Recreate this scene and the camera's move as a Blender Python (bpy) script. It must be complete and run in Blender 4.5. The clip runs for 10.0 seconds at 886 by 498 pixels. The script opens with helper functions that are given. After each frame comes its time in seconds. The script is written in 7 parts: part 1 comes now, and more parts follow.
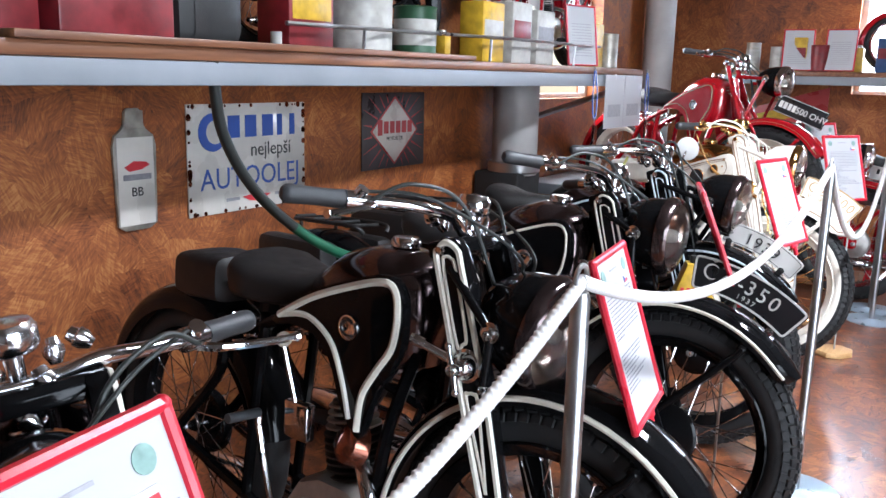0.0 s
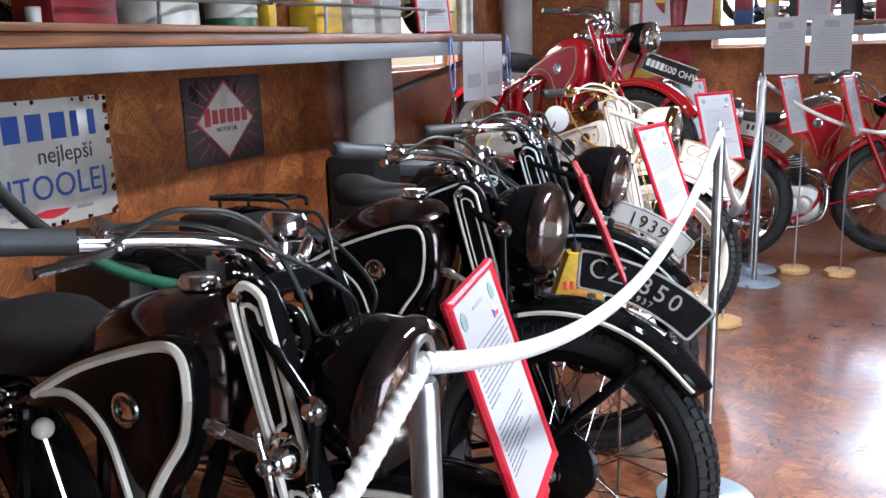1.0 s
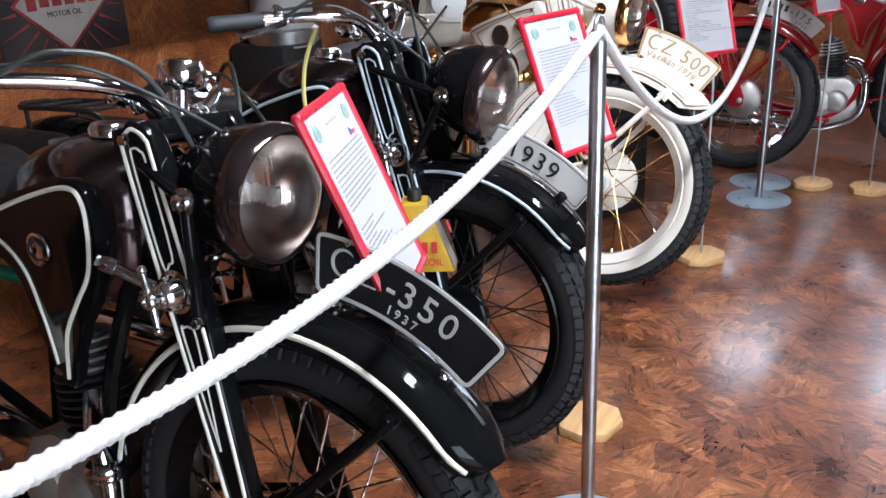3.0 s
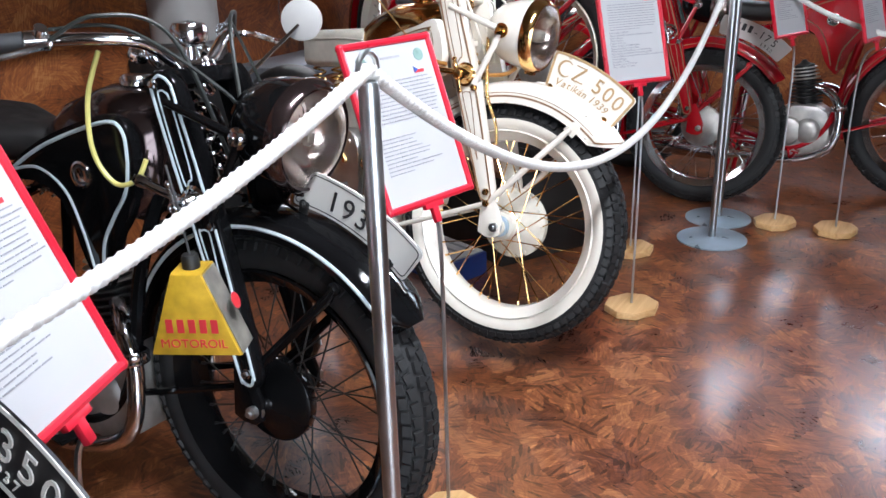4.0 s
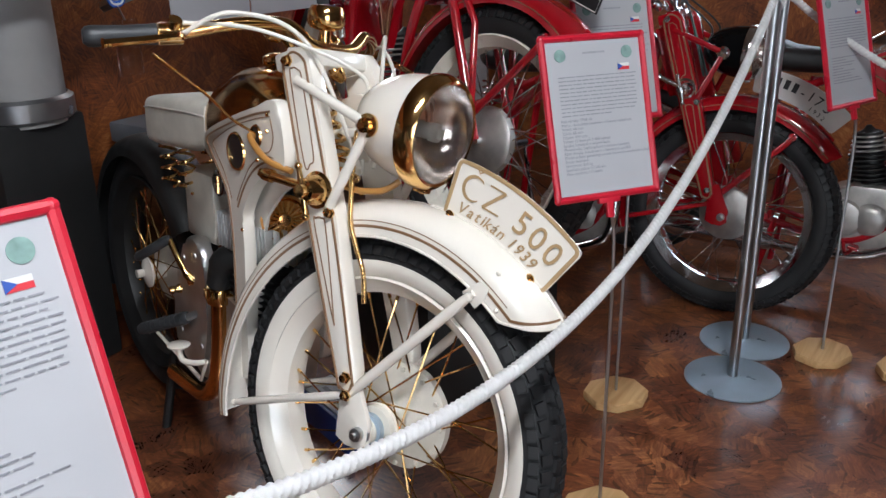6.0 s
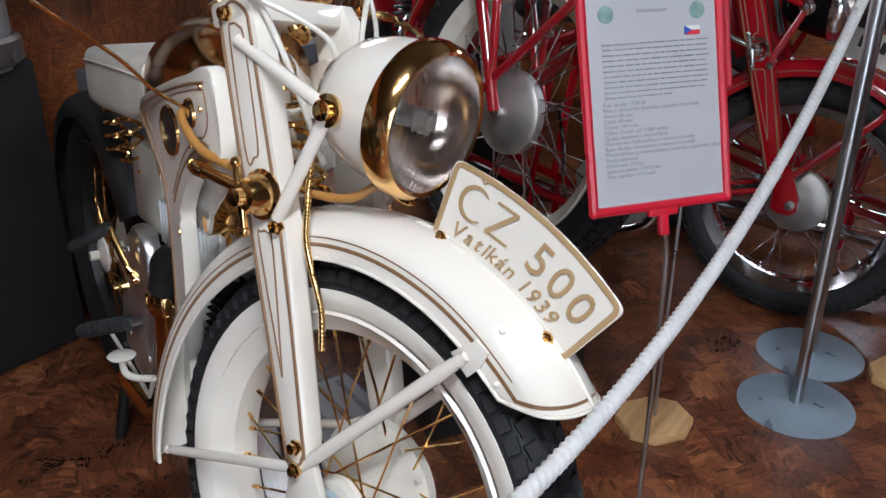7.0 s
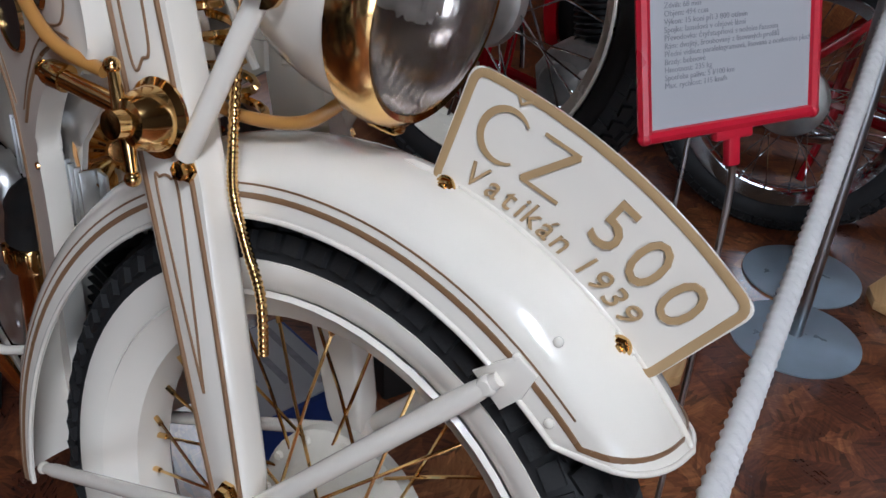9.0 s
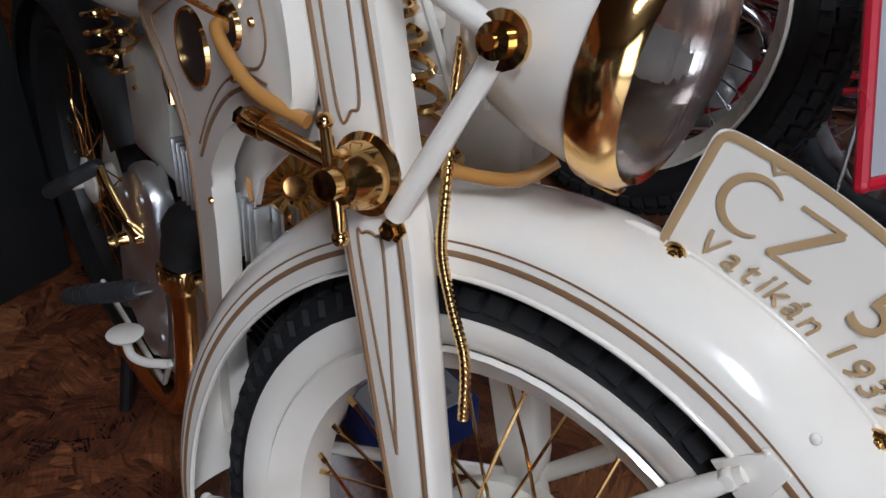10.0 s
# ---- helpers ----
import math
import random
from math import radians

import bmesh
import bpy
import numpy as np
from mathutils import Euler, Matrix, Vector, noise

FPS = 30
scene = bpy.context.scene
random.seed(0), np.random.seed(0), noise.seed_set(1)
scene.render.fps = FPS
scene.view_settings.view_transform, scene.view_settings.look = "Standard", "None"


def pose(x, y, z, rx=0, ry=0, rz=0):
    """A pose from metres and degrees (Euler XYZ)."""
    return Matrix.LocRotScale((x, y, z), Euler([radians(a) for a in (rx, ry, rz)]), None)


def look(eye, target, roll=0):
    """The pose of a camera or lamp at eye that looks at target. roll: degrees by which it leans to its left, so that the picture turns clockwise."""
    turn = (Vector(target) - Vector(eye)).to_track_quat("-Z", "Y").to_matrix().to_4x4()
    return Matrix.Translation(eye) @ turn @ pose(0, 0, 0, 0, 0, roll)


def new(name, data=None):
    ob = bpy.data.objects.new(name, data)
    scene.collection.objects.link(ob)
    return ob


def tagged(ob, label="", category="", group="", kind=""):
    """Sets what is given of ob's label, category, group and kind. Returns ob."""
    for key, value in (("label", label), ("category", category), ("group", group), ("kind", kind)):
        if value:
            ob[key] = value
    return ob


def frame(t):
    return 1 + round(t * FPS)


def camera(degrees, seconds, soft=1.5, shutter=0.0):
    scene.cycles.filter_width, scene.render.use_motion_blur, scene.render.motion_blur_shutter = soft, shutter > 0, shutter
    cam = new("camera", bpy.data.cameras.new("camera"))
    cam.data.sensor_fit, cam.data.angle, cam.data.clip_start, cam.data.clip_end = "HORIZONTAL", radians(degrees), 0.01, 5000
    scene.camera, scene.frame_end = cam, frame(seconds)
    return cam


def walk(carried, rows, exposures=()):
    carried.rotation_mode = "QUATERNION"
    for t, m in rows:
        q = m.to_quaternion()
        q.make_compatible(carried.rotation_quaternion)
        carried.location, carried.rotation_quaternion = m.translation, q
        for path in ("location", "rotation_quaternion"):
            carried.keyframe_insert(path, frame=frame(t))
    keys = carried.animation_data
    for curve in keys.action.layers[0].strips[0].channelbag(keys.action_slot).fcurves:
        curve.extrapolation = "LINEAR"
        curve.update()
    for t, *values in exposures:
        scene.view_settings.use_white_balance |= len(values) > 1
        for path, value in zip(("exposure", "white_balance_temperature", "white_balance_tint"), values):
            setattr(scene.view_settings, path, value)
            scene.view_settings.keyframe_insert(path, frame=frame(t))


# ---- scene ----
cam = camera(54.9, 10.0)
PATH = [
    (0, (0.52, -0.412, 1.336), (-0.509, 1.255, 0.933), 1.4),
    (0.5, (0.422, -0.179, 1.341), (-0.454, 1.575, 0.944), 0.5),
    (1, (0.373, 0.051, 1.324), (-0.402, 1.836, 0.865), -1.9),
    (1.5, (0.426, 0.336, 1.313), (-0.369, 2.082, 0.747), -2.7),
    (2, (0.448, 0.566, 1.288), (-0.401, 2.248, 0.616), -3.0),
    (3.5, (0.728, 1.237, 1.28), (-0.171, 2.863, 0.54), -2.2),
    (4, (0.794, 1.503, 1.266), (-0.126, 3.126, 0.545), -1.6),
    (4.5, (0.779, 1.758, 1.296), (-0.141, 3.391, 0.598), -1.8),
    (5, (0.741, 2.07, 1.296), (-0.211, 3.693, 0.618), -1.8),
    (5.5, (0.696, 2.327, 1.291), (-0.296, 3.928, 0.618), -1.7),
    (7, (0.449, 2.96, 1.251), (-0.605, 4.441, 0.417), -0.0),
    (7.5, (0.33, 3.091, 1.201), (-0.684, 4.558, 0.295), 1.8),
    (8, (0.229, 3.17, 1.175), (-0.67, 4.677, 0.216), 2.4),
    (8.5, (0.203, 3.206, 1.15), (-0.629, 4.708, 0.124), 2.4),
    (9, (0.172, 3.217, 1.139), (-0.641, 4.708, 0.083), 2.4),
    (9.5, (0.095, 3.203, 1.136), (-0.733, 4.678, 0.069), 2.9),
    (10, (0.029, 3.22, 1.175), (-0.896, 4.597, 0.059), 0.7),
]
walk(cam, [(t, look(eye, target, roll)) for t, eye, target, roll in PATH],
     [(0.0, 0.95, 5900, 12), (2.0, 0.45, 5900, 12), (3.5, 0.5, 5900, 12), (4.5, 0.35, 6150, 11), (5.5, -0.10, 6150, 11), (7.0, -0.18, 5950, 11), (8.0, -0.42, 5800, 12), (10.0, -0.62, 5800, 12)])

# ---- light ----
world = bpy.data.worlds.new("sky")
scene.world = world
world.use_nodes = True
wn = world.node_tree.nodes
sky = wn.new("ShaderNodeTexSky")
sky.sky_type, sky.sun_disc, sky.sun_elevation, sky.sun_rotation = "NISHITA", False, radians(40), radians(20)
world.node_tree.links.new(sky.outputs[0], wn["Background"].inputs[0])
wn["Background"].inputs[1].default_value = 0.12


def window_light(name, x, y, z, sx, sz, watts, turn, color=(1, 0.97, 0.93)):
    d = bpy.data.lights.new(name, "AREA")
    d.shape, d.size, d.size_y, d.energy, d.color = "RECTANGLE", sx, sz, watts, color
    ob = new(name, d)
    ob.matrix_world = pose(x, y, z, 90, 0, turn)
    return ob


NORTH, EAST, SOUTH, WEST, TOP = 7.3, 3.6, -3.0, -1.912, 3.0
window_light("north_window_light", 0.6, NORTH + 0.1, 1.75, 2.3, 1.0, 110, 180, (0.78, 0.90, 1.0))
window_light("west_window_light", WEST - 0.1, 5.15, 1.6, 1.1, 0.85, 20, 270)
# Side light added from the east, where no source is known.
window_light("added_east_light", EAST + 0.1, -0.6, 1.4, 3.0, 2.3, 80, 90, (0.86, 0.95, 1.0))
# Overhead lamp added to brighten the middle machines; its source is unseen.
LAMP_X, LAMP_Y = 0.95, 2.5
d = bpy.data.lights.new("added_overhead_light", "AREA")
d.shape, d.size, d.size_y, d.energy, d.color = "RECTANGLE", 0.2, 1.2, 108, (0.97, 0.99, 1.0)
new("added_overhead_light", d).matrix_world = pose(LAMP_X, LAMP_Y, TOP - 0.105)

# ---- materials ----


def material(name):
    m = bpy.data.materials.new(name)
    m.use_nodes = True
    return m, m.node_tree.nodes, m.node_tree.links, m.node_tree.nodes["Principled BSDF"]


def ramp(nodes, stops):
    r = nodes.new("ShaderNodeValToRGB")
    while len(r.color_ramp.elements) < len(stops):
        r.color_ramp.elements.new(0.5)
    for e, (p, c) in zip(r.color_ramp.elements, stops):
        e.position, e.color = p, (*c, 1)
    return r


def painted(name, color, rough=0.2, metal=0.0, coat=0.0, wear=0.12, scale=9.0, bump=0.02, rough_var=0.12, spec=0.5):
    """Paint, metal, rubber or plastic with uneven tone, smudged gloss and a slight relief."""
    m, n, l, b = material(name)
    tc = n.new("ShaderNodeTexCoord")
    n1, n2 = n.new("ShaderNodeTexNoise"), n.new("ShaderNodeTexNoise")
    n1.inputs["Scale"].default_value, n1.inputs["Detail"].default_value = scale, 5
    n2.inputs["Scale"].default_value, n2.inputs["Detail"].default_value = scale * 14, 3
    for q in (n1, n2):
        l.new(tc.outputs["Object"], q.inputs["Vector"])
    dark = tuple(c * (1 - wear) for c in color)
    lite = tuple(min(1, c * (1 + wear * 0.5)) for c in color)
    r = ramp(n, [(0.3, dark), (0.7, lite)])
    l.new(n1.outputs["Fac"], r.inputs[0])
    l.new(r.outputs[0], b.inputs["Base Color"])
    mr = n.new("ShaderNodeMapRange")
    mr.inputs[1].default_value, mr.inputs[2].default_value = 0.3, 0.7
    mr.inputs[3].default_value, mr.inputs[4].default_value = max(0.02, rough - rough_var * 0.5), rough + rough_var
    l.new(n1.outputs["Fac"], mr.inputs[0])
    l.new(mr.outputs[0], b.inputs["Roughness"])
    b.inputs["Metallic"].default_value = metal
    b.inputs["Specular IOR Level"].default_value = spec
    b.inputs["Coat Weight"].default_value = coat
    b.inputs["Coat Roughness"].default_value = 0.06
    if bump:
        bp = n.new("ShaderNodeBump")
        bp.inputs["Strength"].default_value, bp.inputs["Distance"].default_value = bump * 5, 0.001
        l.new(n2.outputs["Fac"], bp.inputs["Height"])
        l.new(bp.outputs[0], b.inputs["Normal"])
    return m


def strand_board(name, stops, rough, turn=(0, 0, 0), coat=0.0, cell=16.0, flake=0.22, slivers=0.0):
    """Oriented strand board: flakes lying at random angles, each with its own tone and grain."""
    m, n, l, b = material(name)
    tc = n.new("ShaderNodeTexCoord")
    mp = n.new("ShaderNodeMapping")
    mp.inputs["Rotation"].default_value = [radians(a) for a in turn]
    l.new(tc.outputs["Object"], mp.inputs[0])
    last = None
    for k, (sc, stretch) in enumerate(((cell, 26.0), (cell * 0.55, 18.0))):
        off = n.new("ShaderNodeTexNoise")
        off.inputs["Scale"].default_value, off.inputs["Detail"].default_value = sc * 1.7, 2
        l.new(mp.outputs[0], off.inputs["Vector"])
        mixv = n.new("ShaderNodeVectorMath")
        mixv.operation = "MULTIPLY_ADD"
        mixv.inputs[1].default_value = (0.05, 0.05, 0.05)
        l.new(off.outputs["Color"], mixv.inputs[0])
        l.new(mp.outputs[0], mixv.inputs[2])
        v = n.new("ShaderNodeTexVoronoi")
        v.voronoi_dimensions = "2D"
        v.inputs["Scale"].default_value = sc
        l.new(mixv.outputs[0], v.inputs["Vector"])
        sep = n.new("ShaderNodeSeparateColor")
        l.new(v.outputs["Color"], sep.inputs[0])
        ang = n.new("ShaderNodeMath")
        ang.operation, ang.inputs[1].default_value = "MULTIPLY", 6.28
        l.new(sep.outputs[0], ang.inputs[0])
        rot = n.new("ShaderNodeVectorRotate")
        rot.rotation_type = "Z_AXIS"
        l.new(mp.outputs[0], rot.inputs["Vector"])
        l.new(ang.outputs[0], rot.inputs["Angle"])
        sc2 = n.new("ShaderNodeVectorMath")
        sc2.operation = "MULTIPLY"
        sc2.inputs[1].default_value = (stretch * 8, stretch, stretch)
        l.new(rot.outputs[0], sc2.inputs[0])
        g = n.new("ShaderNodeTexNoise")
        g.inputs["Scale"].default_value, g.inputs["Detail"].default_value = 1.0, 3
        l.new(sc2.outputs[0], g.inputs["Vector"])
        add = n.new("ShaderNodeMix")
        add.inputs[0].default_value = flake
        l.new(g.outputs["Fac"], add.inputs[2])
        l.new(sep.outputs[1], add.inputs[3])
        if last is None:
            last = add
        else:
            mm = n.new("ShaderNodeMix")
            mm.inputs[0].default_value = 0.45
            l.new(last.outputs[0], mm.inputs[2])
            l.new(add.outputs[0], mm.inputs[3])
            last = mm
    big = n.new("ShaderNodeTexNoise")
    big.inputs["Scale"].default_value, big.inputs["Detail"].default_value = 2.2, 4
    l.new(mp.outputs[0], big.inputs["Vector"])
    fin = n.new("ShaderNodeMix")
    fin.inputs[0].default_value = 0.28
    l.new(last.outputs[0], fin.inputs[2])
    l.new(big.outputs["Fac"], fin.inputs[3])
    r = ramp(n, stops)
    l.new(fin.outputs[0], r.inputs[0])
    tone = r
    if slivers:
        # single long slivers, pale or nearly black, lying over the rest
        sl = n.new("ShaderNodeVectorMath")
        sl.operation = "MULTIPLY"
        sl.inputs[1].default_value = (130, 24, 24)
        l.new(rot.outputs[0], sl.inputs[0])
        sv = n.new("ShaderNodeTexVoronoi")
        sv.voronoi_dimensions = "2D"
        sv.inputs["Scale"].default_value = 1.0
        l.new(sl.outputs[0], sv.inputs["Vector"])
        ss = n.new("ShaderNodeSeparateColor")
        l.new(sv.outputs["Color"], ss.inputs[0])
        sr = ramp(n, [(0.05, (0.25, 0.24, 0.27)), (0.13, (0.8, 0.8, 0.82)), (0.2, (1, 1, 1)), (0.86, (1, 1, 1)), (0.97, (1.55, 1.6, 1.5))])
        l.new(ss.outputs[0], sr.inputs[0])
        mul = n.new("ShaderNodeMixRGB")
        mul.blend_type = "MULTIPLY"
        mul.inputs[0].default_value = slivers
        l.new(r.outputs[0], mul.inputs[1])
        l.new(sr.outputs[0], mul.inputs[2])
        tone = mul
    l.new(tone.outputs[0], b.inputs["Base Color"])
    mr = n.new("ShaderNodeMapRange")
    mr.inputs[1].default_value, mr.inputs[2].default_value = 0.3, 0.7
    mr.inputs[3].default_value, mr.inputs[4].default_value = rough * 0.7, rough * 1.4
    l.new(fin.outputs[0], mr.inputs[0])
    l.new(mr.outputs[0], b.inputs["Roughness"])
    b.inputs["Coat Weight"].default_value, b.inputs["Coat Roughness"].default_value = coat, 0.17
    bp = n.new("ShaderNodeBump")
    bp.inputs["Strength"].default_value, bp.inputs["Distance"].default_value = 0.35, 0.0015
    l.new(last.outputs[0], bp.inputs["Height"])
    l.new(bp.outputs[0], b.inputs["Normal"])
    return m


def wood(name, dark, lite, rough=0.5, axis=1):
    m, n, l, b = material(name)
    tc = n.new("ShaderNodeTexCoord")
    mp = n.new("ShaderNodeMapping")
    sc = [40, 40, 40]
    sc[axis] = 3
    mp.inputs["Scale"].default_value = sc
    l.new(tc.outputs["Object"], mp.inputs[0])
    g = n.new("ShaderNodeTexNoise")
    g.inputs["Scale"].default_value, g.inputs["Detail"].default_value, g.inputs["Distortion"].default_value = 1.0, 6, 0.8
    l.new(mp.outputs[0], g.inputs["Vector"])
    r = ramp(n, [(0.3, dark), (0.7, lite)])
    l.new(g.outputs["Fac"], r.inputs[0])
    l.new(r.outputs[0], b.inputs["Base Color"])
    b.inputs["Roughness"].default_value = rough
    bp = n.new("ShaderNodeBump")
    bp.inputs["Strength"].default_value, bp.inputs["Distance"].default_value = 0.3, 0.001
    l.new(g.outputs["Fac"], bp.inputs["Height"])
    l.new(bp.outputs[0], b.inputs["Normal"])
    return m


def glass(name, tint=(1, 1, 1), rough=0.03, ribs=0.0):
    m, n, l, b = material(name)
    b.inputs["Base Color"].default_value = (*tint, 1)
    b.inputs["Roughness"].default_value = rough
    b.inputs["Transmission Weight"].default_value = 1.0
    b.inputs["IOR"].default_value = 1.3
    if ribs:
        tc, w, bp = n.new("ShaderNodeTexCoord"), n.new("ShaderNodeTexWave"), n.new("ShaderNodeBump")
        w.bands_direction = "Y"
        w.inputs["Scale"].default_value, w.inputs["Distortion"].default_value = ribs, 0.4
        l.new(tc.outputs["Object"], w.inputs["Vector"])
        bp.inputs["Strength"].default_value, bp.inputs["Distance"].default_value = 0.18, 0.002
        l.new(w.outputs["Fac"], bp.inputs["Height"])
        l.new(bp.outputs[0], b.inputs["Normal"])
    return m


def glowing(name, color, strength):
    m, n, l, b = material(name)
    b.inputs["Base Color"].default_value = (*color, 1)
    b.inputs["Emission Color"].default_value = (*color, 1)
    b.inputs["Emission Strength"].default_value = strength
    return m


OSB_WALL = strand_board("wall_strand_board", [(0.36, (0.07, 0.015, 0.004)), (0.46, (0.19, 0.050, 0.011)), (0.55, (0.31, 0.095, 0.022)), (0.64, (0.46, 0.19, 0.06))], 0.6, (0, 90, 0), 0.03, 11)
OSB_NORTH = strand_board("back_wall_strand_board", [(0.36, (0.07, 0.015, 0.004)), (0.46, (0.19, 0.050, 0.011)), (0.55, (0.31, 0.095, 0.022)), (0.64, (0.46, 0.19, 0.06))], 0.6, (90, 0, 0), 0.03, 11)
OSB_FLOOR = strand_board("varnished_floor_board", [(0.30, (0.030, 0.010, 0.008)), (0.42, (0.10, 0.030, 0.014)), (0.54, (0.21, 0.068, 0.026)), (0.68, (0.40, 0.16, 0.06))], 0.34, (0, 0, 0), 0.85, 18, 0.36, 0.75)
PLASTER = painted("grey_plaster", (0.42, 0.40, 0.38), 0.8, wear=0.15, scale=2, bump=0.05)
CEIL = painted("dark_ceiling", (0.08, 0.05, 0.03), 0.7, wear=0.3, scale=2)
COLUMN = painted("grey_column_paint", (0.36, 0.35, 0.34), 0.45, wear=0.2, scale=4)
BLACK = painted("black_enamel", (0.005, 0.005, 0.0055), 0.07, coat=0.0, wear=0.25, bump=0.0, rough_var=0.05, spec=0.13)
CREAM = painted("cream_white_enamel", (0.80, 0.745, 0.66), 0.16, coat=0.8, wear=0.04, bump=0.0, rough_var=0.08)
RED = painted("deep_red_enamel", (0.34, 0.004, 0.010), 0.15, coat=0.9, wear=0.15, bump=0.0, rough_var=0.08)
GOLD = painted("polished_gold_plate", (0.86, 0.55, 0.22), 0.1, metal=1.0, wear=0.15, bump=0.0, rough_var=0.1)
TANKGOLD = painted("bronze_gold_plate", (0.62, 0.36, 0.14), 0.12, metal=1.0, wear=0.2, bump=0.0, rough_var=0.1)
COPPERGOLD = painted("warm_gold_plate", (0.74, 0.38, 0.13), 0.12, metal=1.0, wear=0.2, bump=0.0, rough_var=0.12)
BRIGHTALU = painted("polished_aluminium", (0.62, 0.62, 0.61), 0.34, metal=0.95, wear=0.25, scale=12, bump=0.04)
CHROME = painted("chrome", (0.72, 0.72, 0.74), 0.1, metal=1.0, wear=0.2, bump=0.0, rough_var=0.14)
REFLECTOR = painted("dulled_lamp_reflector", (0.80, 0.74, 0.70), 0.2, metal=1.0, wear=0.15, bump=0.0)
STEEL = painted("brushed_steel", (0.46, 0.47, 0.48), 0.32, metal=1.0, wear=0.2)
ALU = painted("cast_aluminium", (0.50, 0.48, 0.45), 0.42, metal=0.8, wear=0.35, scale=14, bump=0.06)
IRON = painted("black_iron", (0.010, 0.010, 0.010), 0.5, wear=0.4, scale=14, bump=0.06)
MAROON = painted("maroon_lacquered_chrome", (0.085, 0.060, 0.060), 0.12, metal=0.85, coat=0.3, wear=0.35, bump=0.0)
COPPER = painted("brown_enamelled_chrome", (0.30, 0.09, 0.05), 0.15, metal=0.8, coat=0.5, wear=0.3, bump=0.0)
RUBBER = painted("tyre_rubber", (0.010, 0.010, 0.011), 0.66, wear=0.4, scale=20, bump=0.08)
GREYRUBBER = painted("dark_grip_rubber", (0.035, 0.037, 0.04), 0.45, wear=0.3, scale=30, bump=0.06)
LEATHER = painted("black_leather", (0.010, 0.009, 0.009), 0.5, wear=0.4, scale=25, bump=0.15)
IVORY = painted("ivory_leather", (0.62, 0.58, 0.50), 0.5, wear=0.15, scale=18, bump=0.1)
STRIPE_W = painted("ivory_pinstripe", (0.72, 0.68, 0.58), 0.25, wear=0.08, bump=0)
STRIPE_B = painted("pale_blue_pinstripe", (0.50, 0.58, 0.62), 0.25, wear=0.08, bump=0)
STRIPE_G = painted("gold_brown_pinstripe", (0.24, 0.135, 0.07), 0.3, metal=0.0, wear=0.1, bump=0)
LETTER_G = painted("gold_lettering", (0.42, 0.28, 0.14), 0.4, metal=0.0, wear=0.1, bump=0)
PLATE_K = painted("black_plate_paint", (0.012, 0.012, 0.014), 0.3, wear=0.3)
PLATE_W = painted("white_plate_paint", (0.62, 0.61, 0.58), 0.3, wear=0.08)
INK = painted("black_ink", (0.02, 0.02, 0.022), 0.4, wear=0.2, bump=0)
SILVERINK = painted("silver_lettering", (0.62, 0.61, 0.58), 0.35, wear=0.1, bump=0)
REDPLASTIC = painted("red_plastic", (0.50, 0.012, 0.03), 0.3, wear=0.08, bump=0.01)
PAPER = painted("sleeved_white_paper", (0.40, 0.40, 0.415), 0.5, wear=0.05, scale=5, bump=0.01)
PRINT = painted("grey_print", (0.24, 0.24, 0.26), 0.6, wear=0.2, scale=60, bump=0)
FAINT = painted("pale_grey_print", (0.31, 0.31, 0.325), 0.6, wear=0.2, scale=60, bump=0)
SEAL = painted("grey_green_seal_print", (0.19, 0.30, 0.27), 0.6, wear=0.3, scale=60, bump=0)
BLUEINK = painted("blue_print", (0.03, 0.08, 0.33), 0.45, wear=0.1, bump=0)
REDINK = painted("red_print", (0.55, 0.03, 0.04), 0.45, wear=0.1, bump=0)
ROPE = painted("white_cotton_rope", (0.60, 0.585, 0.57), 0.8, wear=0.1, scale=40, bump=0.1)
PINE = wood("pine_block", (0.50, 0.28, 0.11), (0.68, 0.44, 0.21), 0.5)
SHELFWOOD = wood("stained_shelf_board", (0.09, 0.03, 0.012), (0.22, 0.09, 0.04), 0.4)
BEAM = painted("light_grey_painted_beam", (0.20, 0.215, 0.24), 0.5, wear=0.15, scale=4)
YELLOW = painted("worn_yellow_tin", (0.50, 0.31, 0.02), 0.4, wear=0.35, scale=22)
TIN = painted("worn_tin", (0.36, 0.34, 0.30), 0.4, metal=0.6, wear=0.4, scale=18)
AMBER = painted("amber_rubber_cable", (0.42, 0.20, 0.05), 0.35, wear=0.15)
WHITECABLE = painted("pale_cable", (0.74, 0.70, 0.62), 0.35, wear=0.1)
YELLOWCABLE = painted("yellow_cable", (0.62, 0.56, 0.18), 0.4, wear=0.15)
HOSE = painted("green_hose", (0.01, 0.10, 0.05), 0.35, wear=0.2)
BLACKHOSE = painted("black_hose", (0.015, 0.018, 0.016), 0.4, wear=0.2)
BLUE = painted("blue_cloth_strap", (0.02, 0.10, 0.45), 0.6, wear=0.15)
LENS = glass("headlight_glass", (1, 0.975, 0.96), 0.04, 34)
CLEAR = glass("clear_plastic", (0.95, 0.97, 0.98), 0.1)
DAYLIGHT = glowing("hazy_daylight", (0.90, 0.96, 1.0), 4.0)
ENAMELSIGN = painted("white_enamel_sign", (0.58, 0.55, 0.50), 0.25, coat=0.5, wear=0.2, scale=5)
DARKSIGN = painted("dark_enamel_sign", (0.05, 0.045, 0.05), 0.3, coat=0.5, wear=0.4, scale=6)
PINKRED = painted("faded_red_sign_paint", (0.42, 0.05, 0.05), 0.3, wear=0.2)
BLUETIN0 = painted("blue_painted_block", (0.02, 0.05, 0.22), 0.4, wear=0.2)
